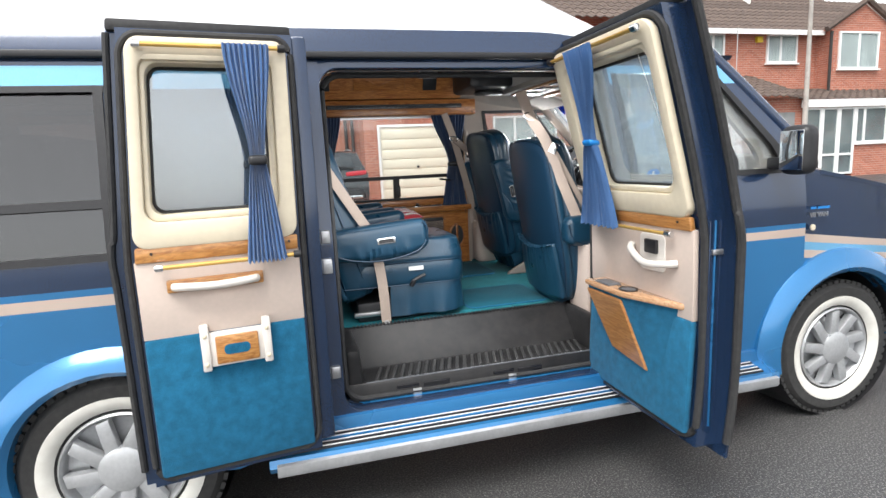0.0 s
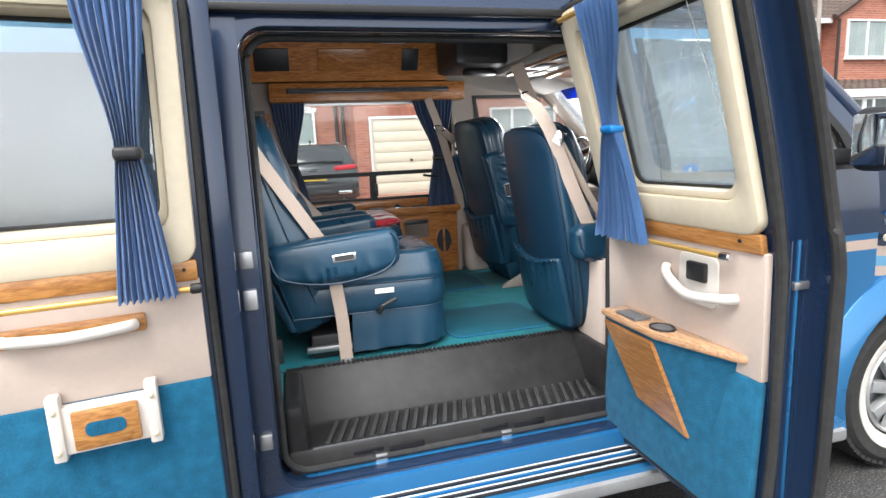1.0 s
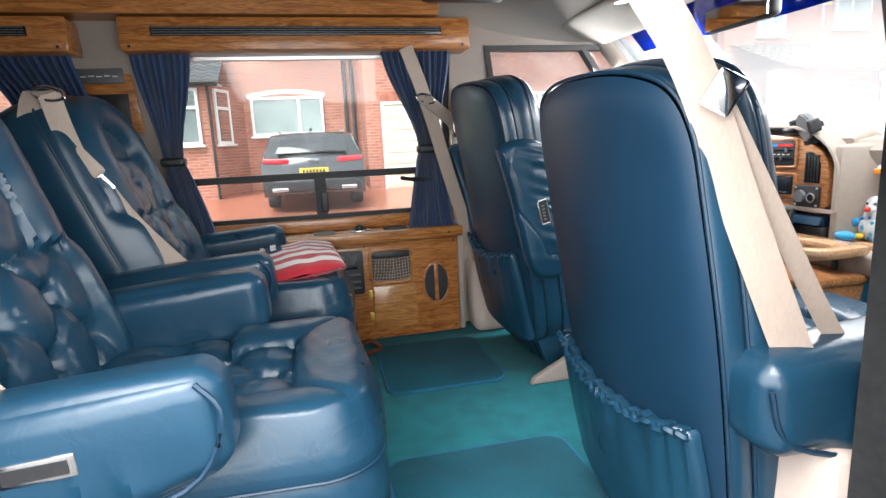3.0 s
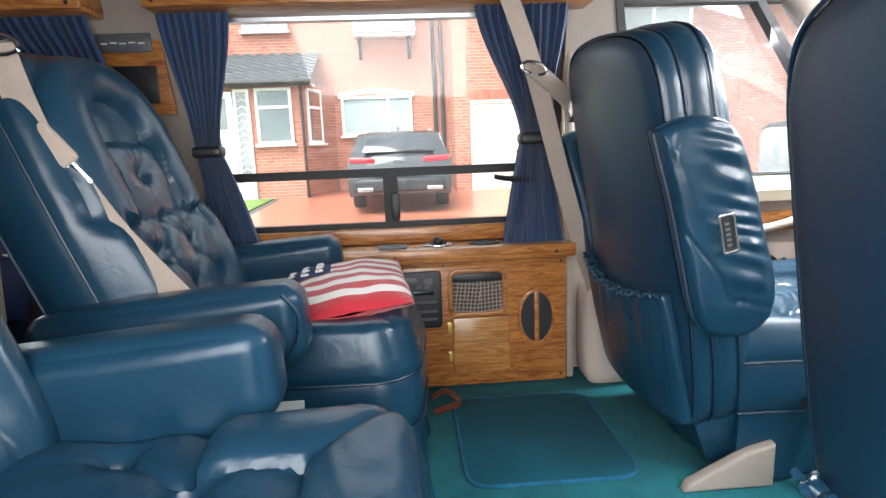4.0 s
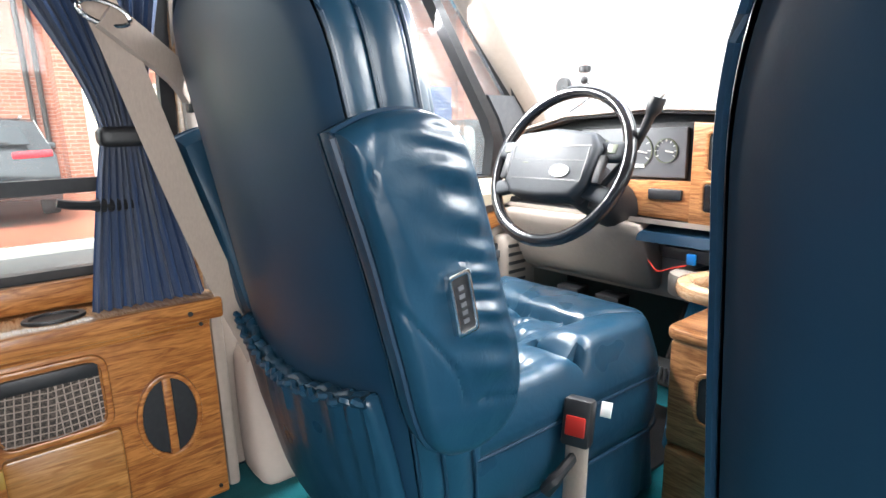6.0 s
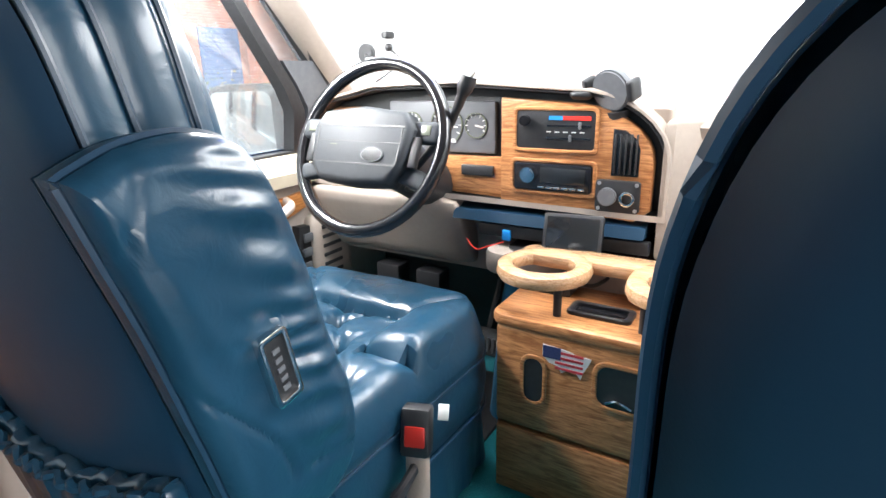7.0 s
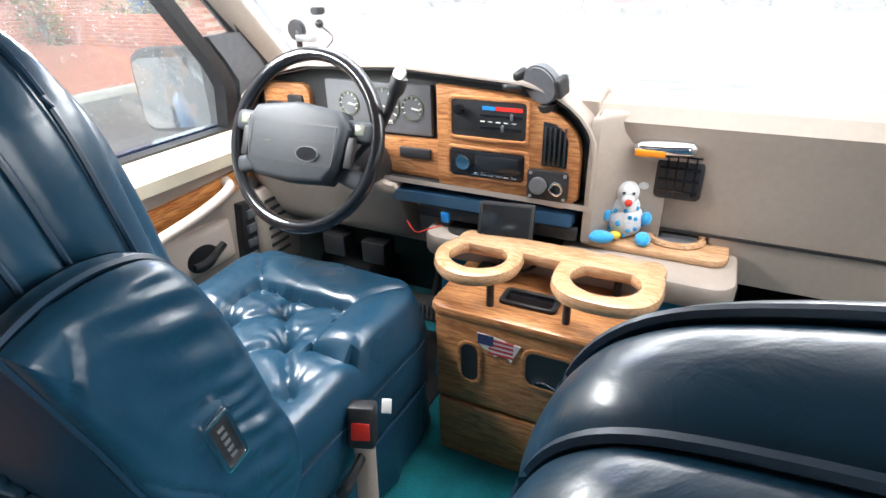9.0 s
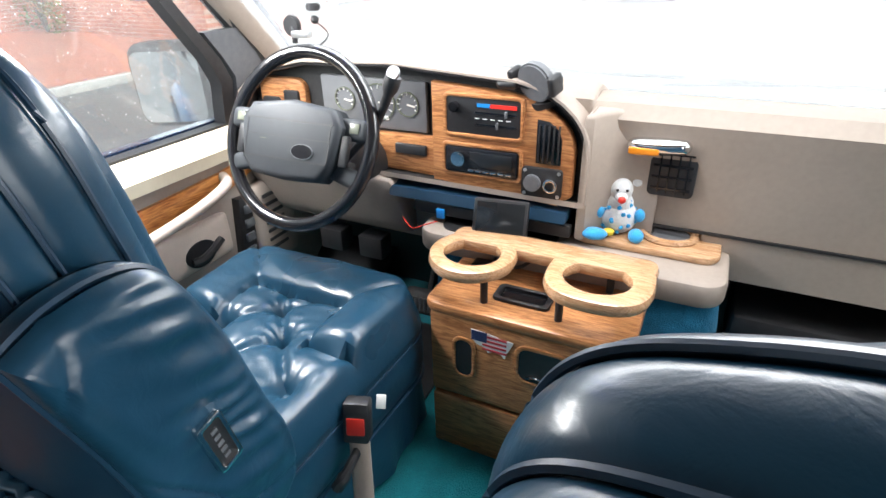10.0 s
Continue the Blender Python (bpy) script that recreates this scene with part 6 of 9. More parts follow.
for k in range(4):
    o = 0.012 * k
    f = lambda s, t: tuple(Vector(quad[0]) + (Vector(quad[1]) - Vector(quad[0])) * s + (Vector(quad[3]) - Vector(quad[0])) * t + Vector((0, -0.0015, 0)))
    add(bm, tube([f(0.34 + o * 2, 0.22), f(0.34 + o * 2, 0.60 - o), f(0.50, 0.76 - o * 3), f(0.68 - o * 2, 0.60 - o), f(0.68 - o * 2, 0.30)], 0.0016, 5))
put2_pocket("carving", bm, OAK_DOOR, pl, "carved line pattern")
st = part("window_sticker", prism(oval(2.30, 1.345, 0.032, 0.020), "y", 0.036, 0.038), SKY_PLASTIC, van, "bright blue oval window sticker")
part("sticker_mark", box(2.292, 2.304, 0.0345, 0.036, 1.336, 1.354, 0.001), PAPER, st)
put2("blind_cord", tube([(0.47, 0.03, 1.78), (0.535, 0.03, 1.33)], 0.0012, 5), PAPER)


# ---- cab: dashboard, wheel, console ----
dash = group_of("dashboard", "grey-beige dashboard with oak instrument surround", "dashboard")
# long padded body: top deck and passenger face
DASH_TOP = [(2.98, 1.365), (3.00, 1.395), (3.06, 1.405), (3.30, 1.335), (3.32, 1.20), (3.06, 1.10), (3.025, 1.13), (3.01, 1.25)]
part("dash_body", prism(DASH_TOP, "y", 0.10, 1.06, 0.012, 3), BEIGE_GREY, dash, "grey-beige padded passenger dash")
part("dash_deck", prism([(2.985, 1.40), (3.06, 1.425), (3.30, 1.335), (3.32, 1.18), (3.02, 1.18)], "y", 1.05, 2.0, 0.012, 3), BEIGE_GREY, dash)
part("dash_lower", prism([(3.02, 0.98), (3.01, 1.17), (3.30, 1.20), (3.30, 0.98)], "y", 1.36, 2.0, 0.01), BEIGE_GREY, dash, "grey-beige knee panel")
part("knee_panel", soft(0.09, 0.50, 0.20, 0.03, 8, 0.0, lambda x, y, z: (x - 0.05 * z / 0.1, y, z), (2.985, 1.755, 1.09)), BEIGE_GREY, dash, "grey-beige lower steering panel")
part("glove_line", box(3.010, 3.016, 0.12, 1.0, 1.128, 1.133), BLACK, dash)
part("lower_pass_panel", prism([(3.03, 1.02), (3.015, 1.125), (3.25, 1.13), (3.25, 1.02)], "y", 0.10, 0.80, 0.008), BEIGE_GREY, dash, "glove box lower panel")
part("crease", tube([(3.003, 0.14, 1.345), (3.003, 0.98, 1.352)], 0.005, 6), BEIGE_GREY, dash)
part("firewall", box(3.28, 3.31, 0.08, 2.02, 0.60, 1.36), BLACK, dash)
part("underdash_box", box(3.05, 3.25, 0.12, 0.70, 0.78, 0.92, 0.02), BLACK, dash, "dark heater box under the dash")

# instrument pod: dark hood around, arch top
POD = [(1.045, 1.19), (1.045, 1.30)] + [(1.045 + 0.20 * (1 - math.cos(a)), 1.30 + 0.135 * math.sin(a)) for a in [math.pi / 2 * k / 8 for k in range(1, 9)]]
POD += [(1.50, 1.452), (1.75, 1.445), (1.90, 1.415), (1.97, 1.36), (1.97, 1.20)]
part("pod_hood", prism(POD, "x", 2.972, 3.05, 0.010, 3), BLACK, dash, "black instrument hood")
outer = [(y, z) for y, z in POD]
mid = (1.5, 1.3)
def shrink(p, a, b):
    return (mid[0] + (p[0] - mid[0]) * a, mid[1] + (p[1] - mid[1]) * b)
def hood(p, a, b):
    """The pod's outline let out above, kept flush along its foot."""
    y, z = shrink(p, a, b)
    return (y, z if p[1] > 1.25 else p[1] - (b - 1) * 0.02)


part("pod_rim", ring([hood(p, 1.022, 1.085) for p in outer], [hood(p, 1.004, 1.02) for p in outer], "x", 2.918, 3.02, 0.007), BEIGE_GREY, dash, "grey-beige padded pod hood")
part("pod_lining", ring([hood(p, 1.003, 1.018) for p in outer], [hood(p, 0.988, 0.975) for p in outer], "x", 2.926, 3.02, 0.004), BLACK, dash, "black inner lining of the hood")
part("pod_side", prism([(2.925, 1.052), (2.928, 1.034), (2.955, 1.020), (2.985, 0.995), (3.000, 0.955), (3.004, 0.90), (3.06, 0.90), (3.06, 1.052)], "z", 1.10, 1.385, 0.012, 3), BEIGE_GREY, dash, "grey-beige wall curving to the passenger side")
# oak face of the centre stack
OAKF = [(1.068, 1.20), (1.068, 1.30)] + [(1.068 + 0.185 * (1 - math.cos(a)), 1.30 + 0.115 * math.sin(a)) for a in [math.pi / 2 * k / 8 for k in range(1, 9)]]
OAKF += [(1.40, 1.425), (1.40, 1.195), (1.10, 1.175)]
fx = 2.925
part("stack_face", prism(OAKF, "x", fx, fx + 0.03, 0.006), OAK_Y, dash, "glossy oak centre stack")
clim = part("climate_panel", prism(rounded(1.185, 1.36, 1.318, 1.40, 0.008), "x", fx - 0.004, fx + 0.01, 0.002), BLACK, dash, "black heater control panel")
for y0, y1, m in ((1.255, 1.285, SKY_PLASTIC), (1.195, 1.255, RED_PLASTIC)):
    part("colour_band", box(fx - 0.0062, fx - 0.004, y0, y1, 1.380, 1.388), m, clim, "blue and red temperature band")
for z in (1.366, 1.340):
    part("slider_slot", box(fx - 0.0055, fx - 0.0035, 1.195, 1.29, z, z + 0.004), BLACK_GLOSS, clim)
for y, z in ((1.215, 1.368), (1.235, 1.342)):
    part("slider", box(fx - 0.012, fx - 0.004, y, y + 0.005, z - 0.006, z + 0.008, 0.001), GREY_PLASTIC, clim)
part("fan_knob", disc(0.011, 0.016, 16, (fx - 0.01, 1.338, 1.378), "x", 0.002), BLACK_GLOSS, clim)
text_bars(clim, "tick_marks", [(-1.29 + 0.018 * k, -1.28 + 0.018 * k, 1.354, 1.356) for k in range(5)], PAPER, Matrix(((0, 1, 0, fx - 0.0045), (-1, 0, 0, 0), (0, 0, 1, 0), (0, 0, 0, 1))))
for y0, y1, z0, z1 in ((1.178, 1.367, 1.311, 1.407),):
    part("panel_rim", ring(rounded(y0, y1, z0, z1, 0.012), rounded(y0 + 0.008, y1 - 0.008, z0 + 0.008, z1 - 0.008, 0.008), "x", fx - 0.007, fx + 0.005, 0.002), OAK_Y, clim)
rs = part("car_radio", prism(rounded(1.188, 1.362, 1.228, 1.288, 0.006), "x", fx - 0.010, fx + 0.01, 0.003), BLACK_GLOSS, dash, "black car radio with silver dial")
part("dial", disc(0.017, 0.014, 24, (fx - 0.015, 1.327, 1.262), "x", 0.003), CHROME, rs, "silver volume dial")
part("radio_screen", box(fx - 0.0125, fx - 0.009, 1.20, 1.30, 1.246, 1.280, 0.001), SCREEN, rs, "dark display")
for k in range(6):
    part("preset_key", box(fx - 0.0135, fx - 0.009, 1.200 + 0.018 * k, 1.214 + 0.018 * k, 1.234, 1.239, 0.001), CHROME, rs, "silver preset key")
part("radio_rim", ring(rounded(1.178, 1.372, 1.219, 1.297, 0.012), rounded(1.186, 1.364, 1.227, 1.289, 0.008), "x", fx - 0.007, fx + 0.005, 0.002), OAK_Y, rs)
vent = part("air_vent", prism([(1.095, 1.27), (1.15, 1.27), (1.15, 1.365), (1.125, 1.362), (1.103, 1.345), (1.095, 1.325)], "x", fx - 0.003, fx + 0.01, 0.002), BLACK_GLOSS, dash, "black slatted air vent")
for k in range(5):
    part("slat", box(fx - 0.008, fx + 0.004, 1.100 + 0.0105 * k, 1.103 + 0.0105 * k, 1.275, 1.355, 0.001), BLACK, vent)
sk = part("socket_plate", prism(rounded(1.088, 1.178, 1.195, 1.262, 0.008), "x", fx - 0.008, fx + 0.006, 0.002), BLACK, dash, "black socket plate")
part("socket_cap", disc(0.019, 0.012, 20, (fx - 0.012, 1.152, 1.228), "x", 0.002), GREY_PLASTIC, sk, "grey socket cap")
part("socket_ring", ring(oval(1.112, 1.226, 0.016, 0.016, 20), oval(1.112, 1.226, 0.010, 0.010, 20), "x", fx - 0.016, fx - 0.006, 0.002), CHROME, sk, "chrome lighter socket")
for y, z in ((1.095, 1.202), (1.17, 1.202), (1.095, 1.255), (1.17, 1.255)):
    part("screw", disc(0.004, 0.003, 10, (fx - 0.0085, y, z), "x"), ALU, sk)
# instrument cluster
cl = part("instrument_panel", box(2.960, 2.974, 1.43, 1.73, 1.295, 1.415, 0.004), GAUGE, dash, "grey instrument cluster")
for y, r in ((1.56, 0.045), (1.66, 0.03), (1.48, 0.03)):
    g = part("gauge", ring(oval(y, 1.36, r, r), oval(y, 1.36, r - 0.003, r - 0.003), "x", 2.9565, 2.961), LCD, cl, "gauge ring with pale marks")
    for k in range(9):
        a = radians(-30 + 30 * k)
        part("tick", box(2.9565, 2.9605, -0.0008, 0.0008, r * 0.72, r * 0.92), PAPER, g).matrix_basis = pose(0, y, 1.36, math.degrees(a) - 90, 0, 0)
    part("needle", box(2.9545, 2.9585, -0.0015, 0.0015, 0, r * 0.7), WHITE_PLASTIC, g).matrix_basis = pose(0, y, 1.36, 100, 0, 0)
part("odometer", box(2.9565, 2.961, 1.535, 1.585, 1.318, 1.327), PAPER, cl)
part("cluster_trim", prism([(1.40, 1.195), (1.72, 1.205), (1.72, 1.285), (1.40, 1.29)], "x", fx + 0.02, fx + 0.05, 0.005), OAK_Y, dash, "oak strip under the cluster")
part("small_pocket", box(fx + 0.012, fx + 0.03, 1.425, 1.51, 1.245, 1.27, 0.003), BLACK, dash)
part("left_pod", prism(rounded(1.78, 1.935, 1.22, 1.40, 0.03), "x", fx + 0.03, fx + 0.07, 0.008), OAK_Y, dash, "oak light switch surround")
part("light_switch", prism(rounded(1.80, 1.85, 1.30, 1.37, 0.006), "x", fx + 0.024, fx + 0.04, 0.003), BLACK, dash, "black light switch")
part("side_vent", prism(rounded(1.865, 1.925, 1.27, 1.35, 0.01), "x", fx + 0.024, fx + 0.04, 0.003), BLACK, dash, "black side vent")
# lower shelf and open lower bin
part("lower_shelf", prism([(2.905, 1.145), (2.915, 1.168), (3.03, 1.195), (3.03, 1.13)], "y", 1.07, 1.52, 0.006), VINYL_BACK, dash, "dark blue padded shelf under the stack")
part("lower_rail", box(2.912, 2.93, 1.06, 1.45, 1.110, 1.14, 0.004), BLACK, dash, "black lower rail")
part("blue_connector", box(2.903, 2.914, 1.365, 1.385, 1.105, 1.13, 0.002), SKY_PLASTIC, dash, "bright blue connector")
part("red_wire", tube(curve_pts([(2.87, 1.46, 1.11), (2.86, 1.43, 1.09), (2.865, 1.40, 1.10), (2.88, 1.37, 1.11)], 5), 0.0015, 6), RED_PLASTIC, dash, "red wire")
part("black_wire", tube(curve_pts([(2.90, 1.23, 1.12), (2.83, 1.20, 1.08), (2.83, 1.15, 1.06), (2.87, 1.12, 1.08), (2.90, 1.16, 1.10)], 6), 0.004, 6), BLACK, dash, "black cable loop")
# passenger vent
pv = part("passenger_vent", prism(rounded(0.832, 0.925, 1.205, 1.325, 0.012), "x", 3.0, 3.02, 0.004), BLACK, dash, "black grid air vent")
for k in range(4):
    part("slat", box(2.996, 3.004, 0.84, 0.918, 1.222 + 0.025 * k, 1.226 + 0.025 * k), BLACK_GLOSS, pv)
for k in range(4):
    part("slat", box(2.997, 3.005, 0.848 + 0.018 * k, 0.851 + 0.018 * k, 1.215, 1.315), BLACK_GLOSS, pv)

# steering wheel, tilted to the driver
wheel_c = Vector((2.70, 1.598, 1.338))
sw = group_of("steering_wheel", "black steering wheel with slate grey padded hub", "steering wheel", pose(*wheel_c, 0, -65, 0) @ pose(0, 0, 0, 0, 0, 0))
part("rim", tube([(0.181 * math.cos(a), 0.181 * math.sin(a), 0) for a in [2 * math.pi * k / 48 for k in range(48)]], 0.0145, 12, True), BLACK_GLOSS, sw, "black leather rim")
hub = part("hub_pad", prism([(0.064, -0.105), (0.076, 0.0), (0.064, 0.105), (0.030, 0.128), (-0.050, 0.116), (-0.084, 0.088), (-0.090, 0.0), (-0.084, -0.088), (-0.050, -0.116), (0.030, -0.128)], "z", -0.02, 0.038, 0.013, 3), WHEEL_PAD, sw, "slate grey hub pad")
part("hub_line", box(-0.049, -0.0455, -0.105, 0.105, 0.034, 0.0388), BLACK, hub)
part("hub_line", box(0.0295, 0.033, -0.112, 0.112, 0.034, 0.0388), BLACK, hub)
part("hub_line", box(-0.003, -0.001, -0.106, 0.106, 0.034, 0.0386), BLACK, hub)
for s in (-1, 1):
    part("hub_seam", box(-0.0452, 0.0292, s * 0.106 - 0.0015, s * 0.106 + 0.0015, 0.034, 0.0387), BLACK, hub)
for s in (-1, 1):
    part("upper_spoke", soft(0.045, 0.085, 0.026, 0.011, 6, 0, None, (0.030, s * 0.134, 0.004)), WHEEL_PAD, sw, "grey upper spoke")
    part("lower_spoke", soft(0.04, 0.085, 0.024, 0.010, 6, 0, lambda x, y, z, s=s: (x - 0.25 * abs(y + s * 0.04), y, z), (-0.050, s * 0.126, 0.0)), WHEEL_PAD, sw, "grey lower spoke")
    part("horn_key", box(0.022, 0.042, s * 0.147 - 0.011, s * 0.147 + 0.011, 0.015, 0.0195, 0.002), LCD, sw, "pale horn key")
    part("cruise_keys", box(-0.046, 0.016, s * 0.133 - 0.009, s * 0.133 + 0.009, 0.012, 0.026, 0.003), BLACK, sw, "black cruise keys")
part("emblem", prism(oval(-0.028, -0.045, 0.014, 0.026), "z", 0.036, 0.0405), BLACK_GLOSS, hub, "dark oval emblem")
part("emblem_ring", ring(oval(-0.028, -0.045, 0.0155, 0.0275), oval(-0.028, -0.045, 0.0142, 0.0262), "z", 0.036, 0.0412), GREY_PLASTIC, hub)
text_bars(hub, "bag_mark", [(-0.008, 0.008, -0.001, 0.001)], LCD, pose(-0.01, 0.06, 0.0388, 90, 0, 90))
part("column", tube([(0, 0, -0.01), (0, 0, -0.10), (-0.01, 0, -0.30)], [0.05, 0.062, 0.06], 16), BLACK, sw, "black steering column shroud")
part("shift_lever", tube(curve_pts([(-0.03, -0.05, -0.10), (0.02, -0.12, -0.06), (0.05, -0.165, -0.03), (0.115, -0.215, 0.02), (0.135, -0.225, 0.03)], 5), [0.008] * 13 + [0.010] * 2 + [0.016] * 6, 10), BLACK, sw, "black column shift lever")
part("shift_tip", disc(0.013, 0.006, 16, (0.140, -0.228, 0.038), "z"), ALU, sw, "silver tip")
part("turn_stalk", tube([(0.0, 0.05, -0.08), (0.0, 0.20, -0.06)], 0.008, 8), BLACK, sw, "black stalk")
part("key_barrel", disc(0.018, 0.04, 16, (-0.05, -0.07, -0.09), "x"), BLACK, sw)

# console box with cup holders
con = group_of("oak_console", "glossy oak console box with twin cup holder top", "console")
X0 = 2.66
part("carcass", box(X0 + 0.018, 2.92, 0.88, 1.29, FLOOR - 0.05, 1.02, 0.012), OAK_Y, con)
dr = part("upper_door", prism(rounded(0.892, 1.282, 0.805, 1.02, 0.01), "x", X0, X0 + 0.02, 0.007), OAK_Y, con, "oak flap with finger slots")
part("lower_door", prism(rounded(0.892, 1.282, 0.615, 0.797, 0.01), "x", X0, X0 + 0.02, 0.007), OAK_Y, con, "oak lower drawer")
part("finger_slot", prism(rounded(1.183, 1.222, 0.872, 0.965, 0.017), "x", X0 - 0.002, X0 + 0.004), BLACK, dr, "dark oval finger slot")
part("slot_rim", ring(rounded(1.176, 1.229, 0.865, 0.972, 0.022), rounded(1.184, 1.221, 0.873, 0.964, 0.017), "x", X0 - 0.004, X0 + 0.002, 0.002), OAK_Y, dr)
part("open_recess", prism(rounded(0.985, 1.083, 0.905, 0.985, 0.02), "x", X0 - 0.002, X0 + 0.004), BLACK, dr, "dark open recess")
part("recess_rim", ring(rounded(0.977, 1.091, 0.897, 0.993, 0.026), rounded(0.986, 1.082, 0.906, 0.984, 0.02), "x", X0 - 0.004, X0 + 0.002, 0.002), OAK_Y, dr)
part("chrome_catch", tube(curve_pts([(X0 - 0.003, 1.02, 0.912), (X0 - 0.005, 1.045, 0.922), (X0 - 0.003, 1.065, 0.912)], 5), 0.003, 6), CHROME, dr, "chrome catch")
fl = part("map_sticker", prism([(1.185, 1.0), (1.185, 0.978), (1.172, 0.965), (1.155, 0.962), (1.148, 0.950), (1.135, 0.958), (1.122, 0.958), (1.112, 0.945), (1.108, 0.96), (1.100, 0.975), (1.094, 0.99), (1.105, 0.992), (1.115, 0.988), (1.13, 0.995), (1.15, 0.998)], "x", X0 - 0.0025, X0 - 0.0005), PAPER, dr, "country-shaped flag sticker")
for k in range(4):
    part("red_stripe", box(X0 - 0.0035, X0 - 0.002, 1.108, 1.16, 0.956 + 0.0105 * k, 0.961 + 0.0105 * k), RED, fl)
part("star_field", box(X0 - 0.0036, X0 - 0.002, 1.150, 1.184, 0.975, 0.999), NAVY_CLOTH, fl)
part("console_top", prism(rounded(X0 - 0.004, 2.93, 0.872, 1.296, 0.03), "z", 1.018, 1.042, 0.008), OAK_Y, con, "oak console top")
part("tray_insert", ring(rounded(2.715, 2.775, 1.045, 1.165, 0.012), rounded(2.725, 2.765, 1.057, 1.153, 0.008), "z", 1.040, 1.050, 0.003), BLACK, con, "black coin tray")
part("tray_dark", prism(rounded(2.722, 2.768, 1.055, 1.155, 0.008), "z", 1.041, 1.0425), BLACK_GLOSS, con)
hold = bmesh.new()
add(hold, ring(oval(2.760, 1.225, 0.098, 0.094, 40), oval(2.755, 1.225, 0.052, 0.058, 40), "z", 1.094, 1.124, 0.012))
add(hold, ring(oval(2.765, 0.962, 0.102, 0.104, 40, 2.6), oval(2.755, 0.965, 0.054, 0.062, 40), "z", 1.094, 1.124, 0.012))
add(hold, prism(rounded(2.795, 2.868, 0.862, 1.30, 0.03), "z", 1.0945, 1.1235, 0.010))
part("cup_holder", hold, OAK_PALE, con, "pale lacquered twin cup holder")
for x, y in ((2.70, 1.175), (2.70, 1.02), (2.84, 1.20), (2.84, 0.95)):
    part("support_post", disc(0.008, 0.055, 12, (x, y, 1.07), "z"), BLACK, con, "black post")
tagged(part("charger_box", box(2.79, 2.84, 1.18, 1.25, 1.042, 1.060, 0.004), BLACK, None), "small black charger with a red light on the console", "charger")

# engine cover: carpeted hump, moulded top tray, oak plate
hump = group_of("engine_cover", "blue carpeted engine cover with moulded tray top", "engine cover")
part("carpet_shell", soft(0.42, 0.64, 0.52, 0.07, 10, 0.0, lambda x, y, z: (x - 0.05 * (0.26 - z), y * (1.06 - 0.25 * z), z), (3.07, 1.06, FLOOR + 0.15)), CARPET_BLUE, hump, "blue carpet shell")
part("moulded_top", prism(rounded(2.855, 3.14, 0.735, 1.42, 0.05), "z", 1.035, 1.090, 0.012), BEIGE_GREY, hump, "grey-beige moulded tray")
part("tray_well", prism(rounded(2.88, 3.0, 1.09, 1.37, 0.04), "z", 1.086, 1.093), BLACK, hump, "dark storage well")
plate = part("oak_plate", prism(rounded(2.94, 3.115, 0.755, 1.06, 0.035), "z", 1.090, 1.108, 0.006), OAK_PALE, hump, "pale oak plate with cup ring")
part("cup_ring", tube([(3.02 + 0.05 * math.cos(a), 0.865 + 0.055 * math.sin(a), 1.112) for a in [2 * math.pi * k / 28 for k in range(28)]], 0.009, 8, True), OAK_PALE, plate)
part("cup_dark", disc(0.045, 0.003, 24, (3.02, 0.865, 1.1095), "z"), GREY_PLASTIC, plate, "dark cup hole")
sat = group_of("gps_screen", "small black screen leaning in the tray", "screen", pose(2.872, 1.207, 1.150, 0, 22, 8))
part("housing", box(-0.008, 0.008, -0.062, 0.062, -0.043, 0.043, 0.005), BLACK, sat)
part("glass_face", box(-0.0095, -0.0075, -0.054, 0.054, -0.035, 0.035, 0.001), SCREEN, sat, "dark glossy screen")

# plush mouse on the oak plate: one plain shape with cloth colours
TOY = (3.0, 0.975, 1.108)
toy = bmesh.new()
pieces = [(ball(0.050, (0, 0, 0.046), (0.9, 1, 1.0)), 0), (ball(0.040, (-0.002, 0, 0.080), (0.85, 0.9, 1.0)), 0), (ball(0.030, (-0.008, 0, 0.122), (0.95, 0.95, 1.05)), 0), (ball(0.018, (-0.034, 0, 0.110), (1.2, 0.9, 0.8)), 0),
          (ball(0.030, (0.002, 0.046, 0.142), (0.35, 1, 0.8)), 0), (ball(0.030, (0.002, -0.046, 0.142), (0.35, 1, 0.8)), 0), (ball(0.024, (0.0, 0.066, 0.128), (0.3, 0.7, 0.9)), 0), (ball(0.024, (0.0, -0.066, 0.128), (0.3, 0.7, 0.9)), 0),
          (ball(0.010, (-0.056, 0, 0.112)), 2), (ball(0.020, (-0.062, 0.058, 0.016), (1.1, 1.7, 0.8)), 3), (ball(0.020, (-0.058, -0.046, 0.016), (1.2, 1.0, 0.9)), 3), (ball(0.011, (-0.050, 0.022, 0.018), (1.2, 1.4, 0.9)), 5),
          (ball(0.014, (-0.022, 0.050, 0.062), (1, 1, 1.3)), 3), (ball(0.014, (-0.022, -0.052, 0.058), (1, 1, 1.3)), 3), (ball(0.004, (-0.036, 0.012, 0.130)), 4), (ball(0.004, (-0.036, -0.012, 0.130)), 4)]
for k in range(22):
    a, h = 2.4 * k, 0.012 + 0.09 * k / 22
    rr = 0.049 * math.sqrt(max(0.05, 1 - ((h - 0.046) / 0.060) ** 2))
    pieces.append((ball(0.0062, (-rr * 0.90 * abs(math.cos(a)), rr * math.sin(a), h), (0.5, 1, 1), 8), 3))
for p, slot in pieces:
    for f in p.faces:
        f.material_index = slot
    add(toy, p)
